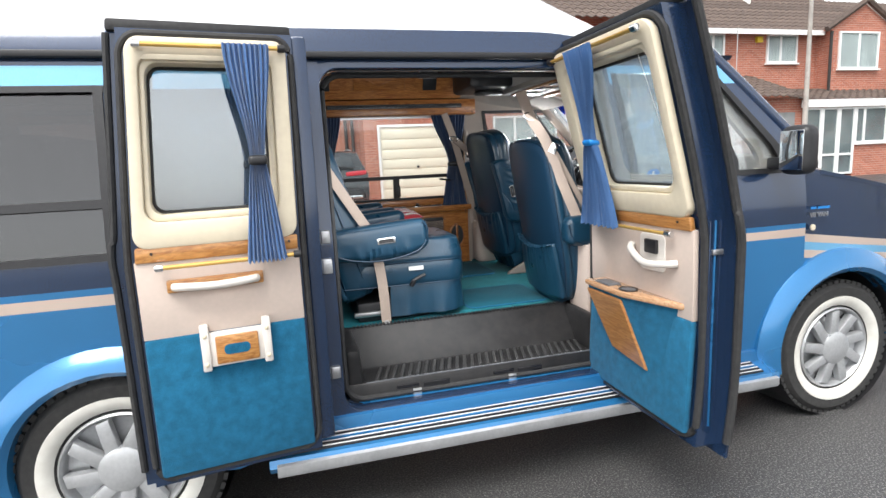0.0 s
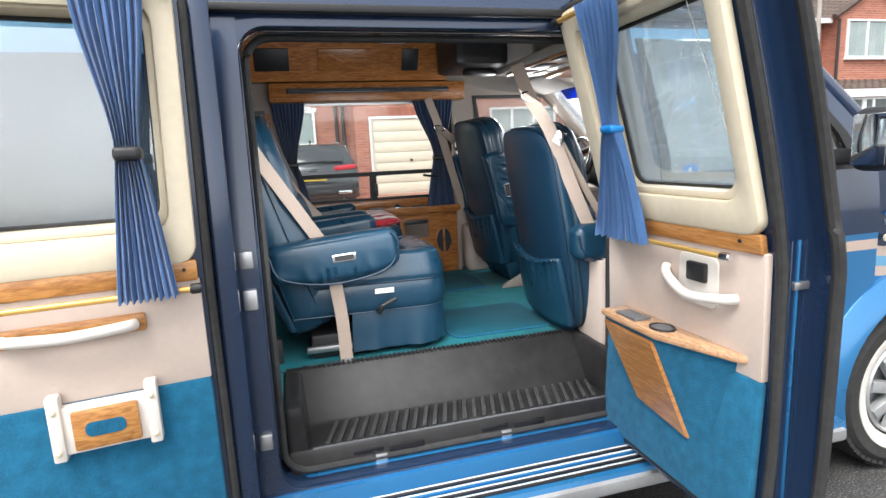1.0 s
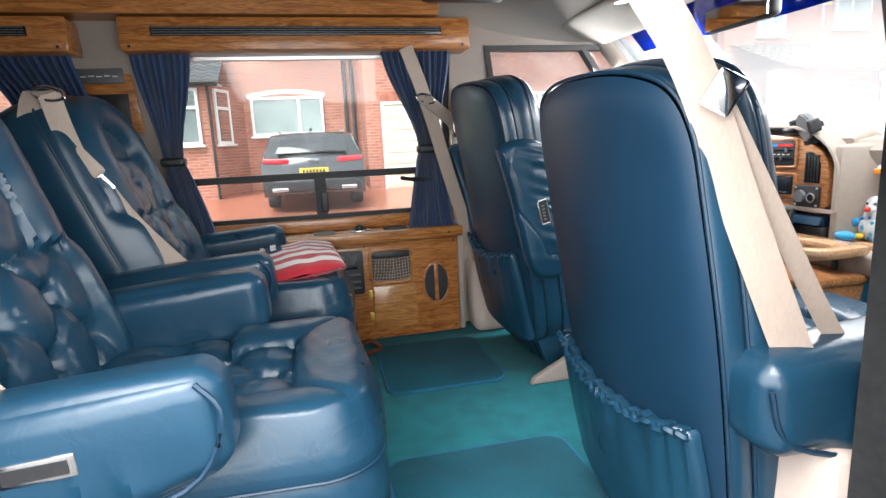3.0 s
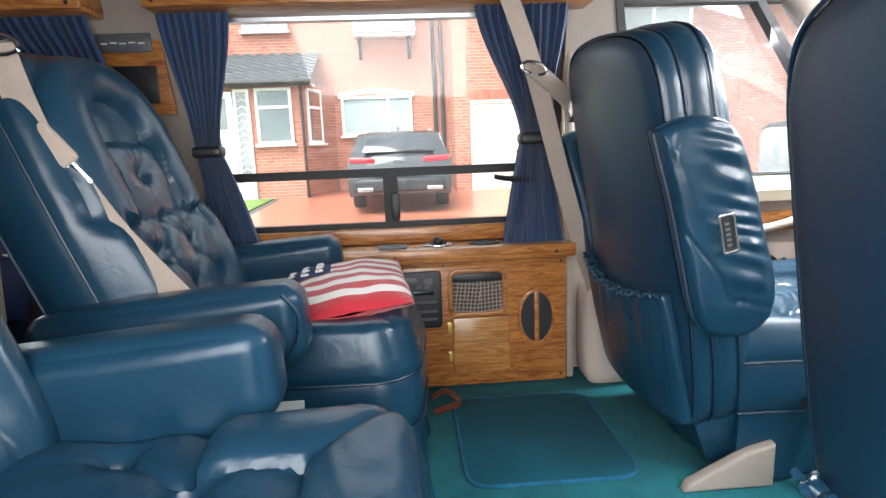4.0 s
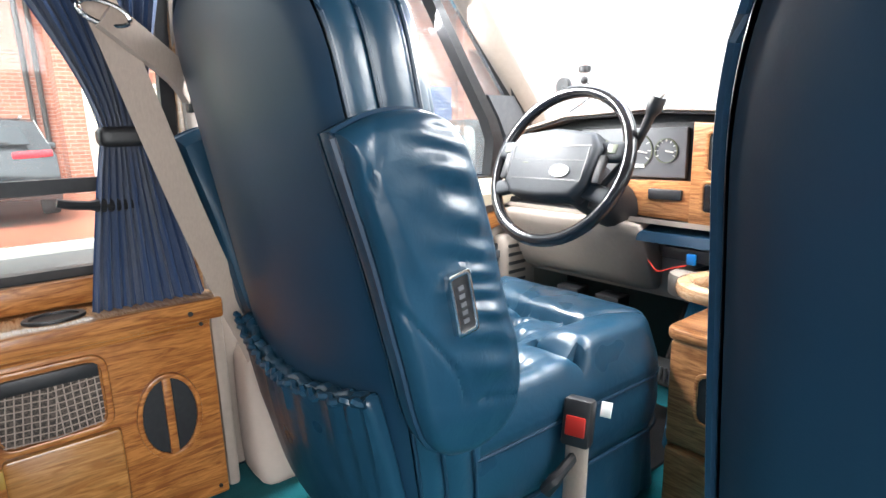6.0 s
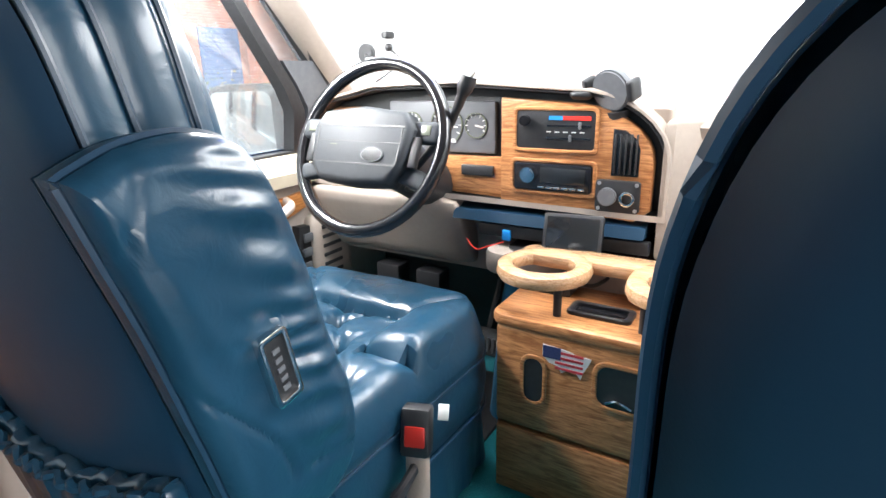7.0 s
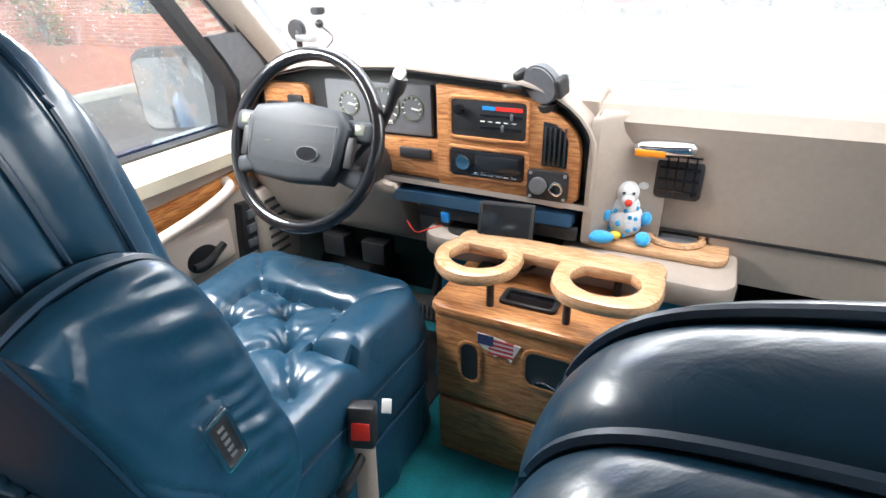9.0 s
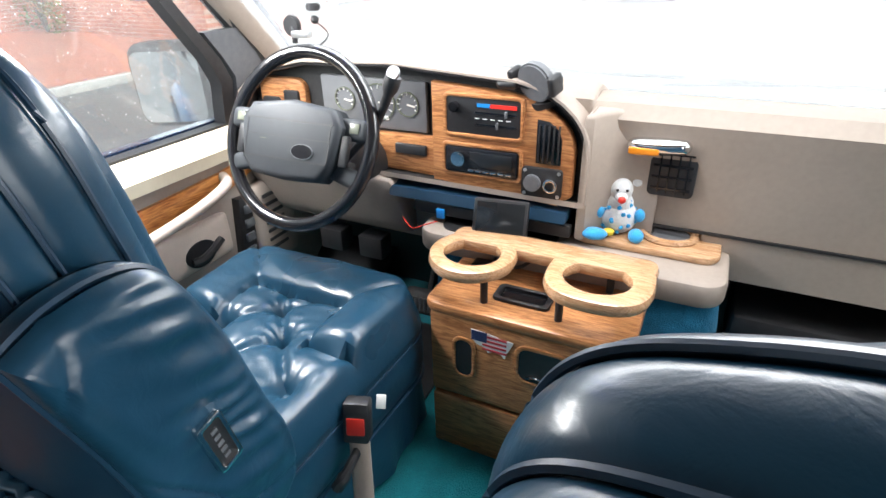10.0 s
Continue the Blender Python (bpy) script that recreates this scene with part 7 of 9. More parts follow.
ob = thing("plush_toy", toy, [WHITE_FELT, material("grey_plush", (0.45, 0.46, 0.47), 0.95, scale=100, bump=0.5), RED_PLASTIC, BLUE_FELT, BLACK, YELLOW], "white plush toy with blue spots and feet sitting on oak plate", "plush toy")
ob.matrix_basis = pose(*TOY, 0, 0, 12) @ Matrix.Scale(0.84, 4)
# lamp on a post beside the toy
lampost = group_of("dash_lamp", "small chrome lamp with amber edge on a black post", "lamp", pose(3.02, 0.915, 1.108, 0, 0, 5))
part("post", tube([(0, 0, 0), (0.0, 0, 0.05), (-0.01, 0.004, 0.19)], [0.012, 0.008, 0.011], 10), BLACK, lampost, "black post")
part("foot", disc(0.02, 0.012, 16, (0, 0, 0.006), "z", 0.003), BLACK, lampost)
hd = part("lamp_head", soft(0.055, 0.12, 0.032, 0.014, 10, 0.003, lambda x, y, z: (x, y, z - 0.10 * y * 0.4), (-0.02, 0.0, 0.208)), CHROME, lampost, "chrome lamp head")
part("amber_lens", soft(0.012, 0.06, 0.016, 0.004, 6, 0.0, None, (-0.046, 0.028, 0.20)), AMBER, hd, "amber lens")

# things on the deck
ph = group_of("phone_holder", "black round phone holder on the dash", "phone holder", pose(2.928, 1.159, 1.44, 0, -18, -20))
part("disc_body", disc(0.042, 0.022, 28, (0, 0, 0), "x", 0.004), GREY_PLASTIC, ph)
part("clamp_arm", soft(0.02, 0.10, 0.02, 0.006, 6, 0, None, (0.016, 0, 0.0)), BLACK, ph)
part("clamp", soft(0.036, 0.014, 0.036, 0.005, 6, 0, None, (-0.004, 0.050, 0.008)), BLACK, ph)
part("clamp", soft(0.036, 0.014, 0.040, 0.005, 6, 0, None, (-0.004, -0.050, 0.002)), BLACK, ph)
part("foot", disc(0.03, 0.014, 20, (0.01, 0, -0.048), "z"), BLACK, ph)
tagged(part("sensor_pod", soft(0.025, 0.045, 0.018, 0.008, 6, 0.002, None, (2.93, 1.22, 1.431)), BLACK, None), "small black sensor on the dash hood", "sensor")
dc = group_of("dash_camera", "two black suction mounts by the windscreen pillar", "camera mount")
CUP_A, CUP_B, FOOT = Vector((2.93, 1.769, 1.53)), Vector((2.95, 1.716, 1.571)), Vector((2.92, 1.758, 1.493))
part("arm", tube(curve_pts([FOOT, FOOT + Vector((0.0, 0.0, 0.02)), CUP_A], 5), 0.007, 8), BLACK, dc)
part("cup_one", disc(0.024, 0.014, 18, tuple(CUP_A), "x", 0.003), BLACK, dc)
part("ball_joint", ball(0.010, tuple(CUP_B - Vector((0, 0, 0.028)))), BLACK, dc)
part("cup_two", disc(0.017, 0.016, 18, tuple(CUP_B), "z", 0.003), BLACK, dc)
part("clip", box(FOOT.x - 0.008, FOOT.x + 0.012, FOOT.y - 0.045, FOOT.y + 0.005, FOOT.z + 0.012, FOOT.z + 0.028, 0.003), ALU, dc)
part("cable", tube(curve_pts([CUP_B - Vector((0, 0, 0.03)), CUP_B + Vector((0.0, -0.035, -0.06)), FOOT + Vector((0.0, -0.06, -0.01)), FOOT + Vector((0.0, -0.02, -0.03))], 6), 0.002, 6), BLACK, dc)

# driver's door trim
dd = group_of("driver_door_trim", "grey-beige driver's door trim with oak strip and pull", "door trim")
DY = 2.005
part("trim_panel", prism([(2.26, 0.70), (3.04, 0.70), (3.04, 1.26), (2.26, 1.26)], "y", DY, DY + 0.02, 0.006), BEIGE_GREY, dd)
part("top_cap", prism([(DY - 0.035, 1.20), (DY - 0.045, 1.235), (DY - 0.02, 1.275), (DY + 0.03, 1.285), (DY + 0.03, 1.19)], "x", 2.24, 3.08, 0.008), CREAM, dd, "pale padded door cap")
part("oak_strip", prism([(2.30, 1.05), (2.62, 1.085), (2.80, 1.10), (2.93, 1.135), (3.0, 1.14), (3.0, 1.185), (2.80, 1.165), (2.30, 1.145)], "y", DY - 0.012, DY + 0.004, 0.004), OAK, dd, "oak strip")
part("pull", tube(curve_pts([(2.45, DY - 0.015, 1.07), (2.50, DY - 0.045, 1.09), (2.68, DY - 0.05, 1.115), (2.79, DY - 0.05, 1.145), (2.82, DY - 0.012, 1.155)], 6), 0.014, 10), BEIGE, dd, "pale pull handle")
part("handle_bezel", soft(0.24, 0.03, 0.12, 0.012, 8, 0.002, None, (2.68, DY - 0.006, 1.0)), BEIGE, dd, "pale handle bezel")
part("handle_recess", prism(oval(2.685, 0.985, 0.05, 0.036), "y", DY - 0.026, DY - 0.018), BLACK, dd)
part("release_handle", tube(curve_pts([(2.65, DY - 0.028, 0.975), (2.69, DY - 0.034, 0.975), (2.755, DY - 0.028, 0.998)], 5), 0.011, 8), BLACK, dd, "black release handle")
sp = part("switch_strip", prism([(2.815, 0.88), (2.87, 0.885), (2.895, 1.075), (2.84, 1.08)], "y", DY - 0.03, DY, 0.004), BLACK, dd, "black window switch strip")
for k in range(4):
    part("switch", box(2.832 + 0.006 * k, 2.865 + 0.006 * k, DY - 0.038, DY - 0.028, 0.905 + 0.042 * k, 0.930 + 0.042 * k, 0.003), GREY_PLASTIC, sp)
part("map_bin", soft(0.16, 0.05, 0.26, 0.02, 8, 0.003, None, (2.96, DY - 0.02, 0.97)), BEIGE_GREY, dd, "grey-beige speaker moulding")
for k in range(7):
    part("speaker_slot", box(2.91, 2.985, DY - 0.050, DY - 0.044, 0.89 + 0.028 * k, 0.901 + 0.028 * k, 0.002), BLACK, dd)
# pedals and dark footwell
ped = group_of("brake_pedal", "ribbed rubber brake pedal in dark footwell", "pedal")
part("pad", soft(0.03, 0.13, 0.055, 0.008, 6, 0.002, lambda x, y, z: (x + 0.5 * z, y, z), (2.98, 1.47, 0.79)), RUBBER, ped)
for k in range(8):
    part("rib", box(2.955, 2.965, 1.418 + 0.014 * k, 1.423 + 0.014 * k, 0.77, 0.81, 0.001), ALU, ped)
part("arm", tube([(3.0, 1.47, 0.79), (3.10, 1.47, 0.95), (3.12, 1.47, 1.1)], 0.01, 8), BLACK, ped)
tagged(part("floor_mat", prism(rounded(2.64, 3.05, 1.36, 1.86, 0.05), "z", FLOOR - 0.004, FLOOR + 0.006, 0.003), STEP, None), "black floor mat in the driver's footwell", "floor mat")
for y in (1.62, 1.76):
    tagged(part("fuse_box", box(3.0, 3.06, y, y + 0.08, 0.88, 0.95, 0.006), BLACK, None), "dark module under the dash", "module")

# wipers outside the windscreen
for y0, y1 in ((1.65, 1.05), (0.95, 0.35)):
    w = group_of("wiper", "black wiper arm and blade on the windscreen", "wiper")
    part("arm", tube([(3.30, y0, 1.375), (3.27, (y0 + y1) / 2, 1.40), (3.25, y1 + 0.1, 1.405)], 0.004, 8), BLACK, w)
    part("blade", tube([(3.29, y0 - 0.1, 1.395), (3.27, y1 - 0.15, 1.40)], 0.005, 6), RUBBER, w)


# ---- outside ----
def land(x, y):
    """Height of the ground: road rising gently to a kerb, drives rising on to the houses."""
    rise = 0.032 * max(0.0, min(y, 15.0) - 4.0)
    return rise if y < 8.75 else 0.10 + rise


def brick_wall(name, axis="xz", scale=1.0):
    """Stretcher-bond brick with recessed mortar, drawn at true size."""
    m = bpy.data.materials.new(name)
    m.use_nodes = True
    n, l = m.node_tree.nodes, m.node_tree.links
    b = n["Principled BSDF"]
    tc = n.new("ShaderNodeTexCoord")
    sep = n.new("ShaderNodeSeparateXYZ")
    comb = n.new("ShaderNodeCombineXYZ")
    l.new(tc.outputs["Object"], sep.inputs[0])
    l.new(sep.outputs[{"x": 0, "y": 1}[axis[0]]], comb.inputs[0])
    l.new(sep.outputs[2], comb.inputs[1])
    br = n.new("ShaderNodeTexBrick")
    br.inputs["Scale"].default_value = 1.0
    br.inputs["Brick Width"].default_value, br.inputs["Row Height"].default_value, br.inputs["Mortar Size"].default_value = 0.225, 0.075, 0.006
    br.inputs["Color1"].default_value, br.inputs["Color2"].default_value, br.inputs["Mortar"].default_value = (0.45, 0.165, 0.105, 1), (0.34, 0.115, 0.075, 1), (0.46, 0.33, 0.27, 1)
    l.new(comb.outputs[0], br.inputs["Vector"])
    st = n.new("ShaderNodeTexNoise")
    st.inputs["Scale"].default_value, st.inputs["Detail"].default_value = 0.9, 5.0
    l.new(tc.outputs["Object"], st.inputs["Vector"])
    mr = n.new("ShaderNodeMapRange")
    mr.inputs["To Min"].default_value, mr.inputs["To Max"].default_value = 0.8, 1.2
    l.new(st.outputs["Fac"], mr.inputs["Value"])
    hs = n.new("ShaderNodeHueSaturation")
    l.new(br.outputs["Color"], hs.inputs["Color"])
    l.new(mr.outputs[0], hs.inputs["Value"])
    l.new(hs.outputs[0], b.inputs["Base Color"])
    b.inputs["Roughness"].default_value = 0.85
    bp = n.new("ShaderNodeBump")
    bp.inputs["Strength"].default_value, bp.inputs["Distance"].default_value, bp.invert = 0.6, 0.01, True
    l.new(br.outputs["Fac"], bp.inputs["Height"])
    l.new(bp.outputs[0], b.inputs["Normal"])
    return m


BRICK_X, BRICK_Y = brick_wall("brickwork_front", "xz"), brick_wall("brickwork_side", "yz")


def pavers(name):
    m = brick_wall(name)
    n, l = m.node_tree.nodes, m.node_tree.links
    for node in n:
        if node.type == "TEX_BRICK":
            node.inputs["Brick Width"].default_value, node.inputs["Row Height"].default_value, node.inputs["Mortar Size"].default_value = 0.2, 0.1, 0.004
            node.inputs["Color1"].default_value, node.inputs["Color2"].default_value, node.inputs["Mortar"].default_value = (0.42, 0.145, 0.085, 1), (0.33, 0.11, 0.07, 1), (0.2, 0.1, 0.07, 1)
        if node.type == "COMBXYZ":
            comb = node
        if node.type == "SEPXYZ":
            sep = node
    l.new(sep.outputs[1], comb.inputs[1])
    n["Principled BSDF"].inputs["Roughness"].default_value = 0.28
    return m


PAVERS = pavers("wet_block_paving")

xs, ys = steps(-320, -40, -12, 12, 40, 320, gap=70), steps(-320, -40, 4.0, 8.74, 8.75, 10.0, 15.0, 40, 320, gap=70)
tagged(part("ground", grid(xs, ys, lambda u, v, d: (u, v, land(u, v) - d), 0.08), ASPHALT, None), "wet dark asphalt road and forecourt", "road", kind="structure")
tagged(part("kerb", box(-40, 60, 8.62, 8.76, 0.10, 0.262, 0.015), CONCRETE, None), "pale concrete kerb along the road", "kerb", kind="structure")
tagged(part("drive", grid(steps(-1.5, 14.0, gap=2.0), steps(8.77, 14.9, gap=1.0), lambda u, v, d: (u, v, land(u, v) + 0.014 - d), 0.01), PAVERS, None), "wet red block paving drive", "drive", kind="structure")
tagged(part("lawn", grid(steps(-14.0, -1.7, gap=2.0), steps(8.77, 14.9, gap=1.0), lambda u, v, d: (u, v, land(u, v) + 0.03 - d), 0.03), GRASS, None), "front lawn beside the drive", "lawn", kind="structure")


def leaf_cloud(count, spread, size, seed, squash=1.0):
    """Many small bent leaves in an uneven clump."""
    rng = random.Random(seed)
    lobes = [Vector((rng.uniform(-1, 1) * spread[0], rng.uniform(-1, 1) * spread[1], rng.uniform(0.15, 1) * spread[2])) for _ in range(9)]
    verts, faces = [], []
    for _ in range(count):
        c = rng.choice(lobes)
        p = c + Vector((rng.gauss(0, 0.30) * spread[0], rng.gauss(0, 0.30) * spread[1], rng.gauss(0, 0.24) * spread[2]))
        p.z = max(p.z, 0.02)
        a = Euler((rng.uniform(-1, 1), rng.uniform(-1, 1), rng.uniform(0, 6.3))).to_matrix()
        s = size * rng.uniform(0.6, 1.3)
        k = len(verts)
        for q in ((0, -0.5, 0), (0.28, 0, 0.08), (0, 0.5, 0), (-0.28, 0, 0.08)):
            verts.append(p + a @ (Vector(q) * s))
        faces.append((k, k + 1, k + 2, k + 3))
    bm = bmesh.new()
    vs = [bm.verts.new(v) for v in verts]
    for f in faces:
        bm.faces.new([vs[i] for i in f])
    return bm


def shrub(label, at, spread, count, size, mat, seed):
    g = group_of("shrub", label, "shrub", pose(*at))
    bm = bmesh.new()
    rng = random.Random(seed)
    for _ in range(9):
        tip = (rng.uniform(-0.8, 0.8) * spread[0], rng.uniform(-0.8, 0.8) * spread[1], rng.uniform(0.6, 1.0) * spread[2])
        add(bm, tube([(0, 0, -0.03), (tip[0] * 0.4, tip[1] * 0.4, tip[2] * 0.6), tip], [0.02, 0.012, 0.005], 6))
    part("stems", bm, BARK, g)
    part("leaves", leaf_cloud(count, spread, size, seed), mat, g)
    return g


def casement(house, x0, x1, z0, z1, y, bars=(0.5,), top=None, face=NET, sill=True, arch=0.0):
    w = part("window", box(x0, x1, y - 0.02, y + 0.05, z0, z1), face, house, "white framed window")
    f = 0.055
    part("frame", ring([(x0 - 0.01, z0 - 0.01), (x1 + 0.01, z0 - 0.01), (x1 + 0.01, z1 + 0.01), (x0 - 0.01, z1 + 0.01)], [(x0 + f, z0 + f), (x1 - f, z0 + f), (x1 - f, z1 - f), (x0 + f, z1 - f)], "y", y - 0.07, y + 0.02, 0.006), UPVC, w)
    for b in bars:
        xx = x0 + (x1 - x0) * b
        part("mullion", box(xx - 0.04, xx + 0.04, y - 0.06, y - 0.01, z0 + f, z1 - f, 0.005), UPVC, w)
    if top:
        part("transom", box(x0 + f, x1 - f, y - 0.06, y - 0.01, z0 + (z1 - z0) * top - 0.035, z0 + (z1 - z0) * top + 0.035, 0.005), UPVC, w)
    part("pane", box(x0 + f, x1 - f, y - 0.030, y - 0.026, z0 + f, z1 - f), GLASS_VAN, w)
    if sill:
        part("sill", box(x0 - 0.06, x1 + 0.06, y - 0.13, y, z0 - 0.07, z0 - 0.01, 0.01), UPVC, w)
    return w


def tiles(x0, x1, low, high, pitch, mat, rows=None):
    """Overlapping courses of pantiles between two (y, z) edges."""
    bm = bmesh.new()
    (y0, z0), (y1, z1) = low, high
    n = rows or max(2, round(math.hypot(y1 - y0, z1 - z0) / pitch))
    w = 0.30
    count = max(1, round((x1 - x0) / w))
    seg = 4
    for k in range(n):
        a, b = k / n, (k + 1.12) / n
        ya, za, yb, zb = y0 + (y1 - y0) * a, z0 + (z1 - z0) * a + 0.045, y0 + (y1 - y0) * b, z0 + (z1 - z0) * b + 0.01
        top, bot, und = [], [], []
        for i in range(count * seg + 1):
            x = x0 + (x1 - x0) * i / (count * seg)
            h = 0.028 * math.sin(2 * math.pi * i / seg)
            bot.append(bm.verts.new((x, ya, za + h)))
            top.append(bm.verts.new((x, yb, zb + h)))
            und.append(bm.verts.new((x, ya, za + h - 0.035)))
        for i in range(count * seg):
            bm.faces.new((bot[i], bot[i + 1], top[i + 1], top[i]))
            bm.faces.new((und[i], und[i + 1], bot[i + 1], bot[i]))
    return bm


# --- brick house across the drive ---
HY = 15.0
h1 = group_of("brick_house", "two-storey red brick house with porch and garage", "house")
Z0 = land(0, HY) - 0.05
part("wall", box(-6.5, 2.75, HY, HY + 0.3, Z0, 6.4), BRICK_X, h1, "red brick front wall")
part("wall", box(2.75, 5.9, HY - 1.2, HY - 0.9, Z0, 5.6), BRICK_X, h1, "red brick garage wall")
part("wall", box(2.75, 2.99, HY - 0.9, HY, Z0, 5.6), BRICK_Y, h1)
part("wall", box(5.9, 14.0, HY - 0.4, HY - 0.1, Z0, 6.0), BRICK_X, h1)
gd = part("garage_door", box(3.22, 5.35, HY - 1.235, HY - 1.19, Z0 + 0.02, 2.50), GARAGE, h1, "cream panelled garage door")
for k in range(7):
    part("door_panel", box(3.27, 5.30, HY - 1.25, HY - 1.232, Z0 + 0.06 + 0.285 * k, Z0 + 0.32 + 0.285 * k, 0.012), GARAGE, gd)
part("garage_frame", ring([(3.14, Z0), (5.43, Z0), (5.43, 2.58), (3.14, 2.58)], [(3.21, Z0 + 0.001), (5.36, Z0 + 0.001), (5.36, 2.51), (3.21, 2.51)], "y", HY - 1.27, HY - 1.19, 0.005), UPVC, gd)
part("door_handle", disc(0.04, 0.05, 14, (4.28, HY - 1.27, 1.35)), BLACK, gd, "black handle")
lint = bmesh.new()
for k in range(32):
    add(lint, box(3.14 + 0.0719 * k, 3.14 + 0.0719 * k + 0.062, HY - 1.215, HY - 1.19, 2.60, 2.82))
part("soldier_course", lint, BRICK, gd, "upright brick lintel")
casement(h1, -0.07, 1.74, 1.91, 2.87, HY, (0.66,))
arch = bmesh.new()
for k in range(14):
    t = k / 13 * 2 - 1
    add(arch, box(-0.065, 0.065, -0.05, 0.02, 0, 0.10), pose(0.835 + 0.91 * t, HY, 2.86 + 0.10 * (1 - t * t), 0, t * 9, 0))
part("arched_head", arch, UPVC, h1, "white curved window head")
casement(h1, 0.42, 1.86, 4.45, 5.5, HY - 0.35, (0.5,))
part("bay_box", box(0.38, 1.90, HY - 0.34, HY, 4.30, 5.6), UPVC, h1, "white oriel window box")
for x in (0.5, 1.74):
    part("bracket", tube(curve_pts([(x, HY - 0.32, 4.30), (x, HY - 0.12, 4.12), (x, HY - 0.03, 3.78)], 5), 0.045, 8), TIMBER_BLACK, h1, "black timber bracket")
casement(h1, -2.4, -1.3, 4.55, 5.5, HY, (0.5,))
casement(h1, 7.0, 9.0, 4.1, 5.2, HY - 0.4, (0.5,))
casement(h1, 7.0, 9.2, 1.5, 2.8, HY - 0.4, (0.33, 0.66))
bd = part("blue_garage_door", box(11.85, 13.15, HY - 0.45, HY - 0.39, Z0 + 0.02, 2.85), BLUE_DOOR, h1, "blue slatted garage door")
for k in range(20):
    part("slat", box(11.88, 13.12, HY - 0.475, HY - 0.448, Z0 + 0.06 + 0.117 * k, Z0 + 0.155 + 0.117 * k, 0.01), BLUE_DOOR, bd)
for x in (2.35, 2.55):
    part("drain_pipe", tube([(x, HY - 0.08, Z0), (x, HY - 0.08, 6.2)], 0.05, 8), TIMBER_BLACK, h1, "dark drain pipe")
part("gutter", tube([(-6.5, HY - 0.35, 6.35), (2.8, HY - 0.35, 6.35)], 0.06, 8), TIMBER_BLACK, h1)
part("roof", tiles(-6.8, 3.2, (HY - 0.45, 6.38), (HY + 4.0, 9.0), 0.34, TILE), TILE, h1, "brown pantile roof")
part("roof", tiles(2.7, 14.2, (HY - 1.5, 5.6), (HY + 2.4, 8.2), 0.34, TILE), TILE, h1)
part("gable_render", prism([(-6.5, 4.3), (-3.0, 4.3), (-3.0, 4.9), (-4.7, 6.6), (-6.5, 5.0)], "y", HY - 0.32, HY - 0.02), RENDER_WHITE, h1, "white rendered gable")
for a, b in (((-3.05, 4.3), (-4.6, 6.5)), ((-3.05, 4.35), (-6.4, 4.35)), ((-3.6, 4.4), (-4.7, 5.2)), ((-3.1, 4.3), (-3.1, 5.0))):
    part("black_timber", tube([(a[0], HY - 0.36, a[1]), (b[0], HY - 0.36, b[1])], 0.07, 4), TIMBER_BLACK, h1, "black gable timber")
# porch
PYF = HY - 1.3
porch = part("porch_wall", box(-4.05, -0.85, PYF, PYF + 0.25, Z0, 3.1), BRICK_X, h1, "brick porch front")
part("porch_side", prism([(-0.86, PYF + 0.02), (-0.86, PYF + 0.27), (-0.45, HY), (-0.25, HY)], "z", Z0, 3.1), BRICK_Y, h1)
dr = part("front_door", box(-3.25, -2.45, PYF - 0.05, PYF - 0.01, Z0, 2.95), UPVC, h1, "white front door with leaded panes")
for x0, x1 in ((-3.72, -3.32), (-2.42, -2.06)):
    part("leaded_side_light", box(x0 + 0.06, x1 - 0.06, PYF - 0.035, PYF - 0.012, 1.0, 2.9), PANE, dr, "dark leaded side light")
    part("frame", ring([(x0, Z0), (x1, Z0), (x1, 3.0), (x0, 3.0)], [(x0 + 0.06, 1.0), (x1 - 0.06, 1.0), (x1 - 0.06, 2.92), (x0 + 0.06, 2.92)], "y", PYF - 0.07, PYF, 0.005), UPVC, dr)
    lead = bmesh.new()
    for k in range(12):
        add(lead, tube([(x0 + 0.06, PYF - 0.04, 1.1 + 0.16 * k), ((x0 + x1) / 2, PYF - 0.04, 1.18 + 0.16 * k), (x1 - 0.06, PYF - 0.04, 1.1 + 0.16 * k)], 0.010, 4))
    part("lead_lines", lead, UPVC, dr)
part("door_light", box(-3.10, -2.60, PYF - 0.065, PYF - 0.045, 2.1, 2.8, 0.01), PANE, dr, "leaded door light")
casement(h1, -1.92, -1.10, 1.73, 3.0, PYF, (), 0.66, PANE)
w2 = casement(h1, 0.0, 0.62, 1.73, 3.0, 0.0, (), 0.66, PANE)
w2.matrix_basis = pose(-0.80, PYF + 0.18, 0, 0, 0, 68)
part("porch_fascia", box(-4.25, -0.60, PYF - 0.28, PYF - 0.22, 3.02, 3.16, 0.01), TIMBER_BLACK, h1, "dark fascia board")
part("porch_soffit", box(-4.2, -0.62, PYF - 0.22, HY, 3.08, 3.12), UPVC, h1)
part("porch_roof", tiles(-4.3, -0.55, (PYF - 0.32, 3.12), (HY + 0.02, 4.0), 0.2, SLATE), SLATE, h1, "grey tiled porch roof")
part("porch_gutter", tube([(-4.3, PYF - 0.34, 3.10), (-0.55, PYF - 0.34, 3.10)], 0.05, 8), TIMBER_BLACK, h1)
part("porch_downpipe", tube([(-0.86, PYF - 0.05, 3.05), (-0.86, PYF - 0.05, Z0)], 0.035, 8), TIMBER_BLACK, h1)

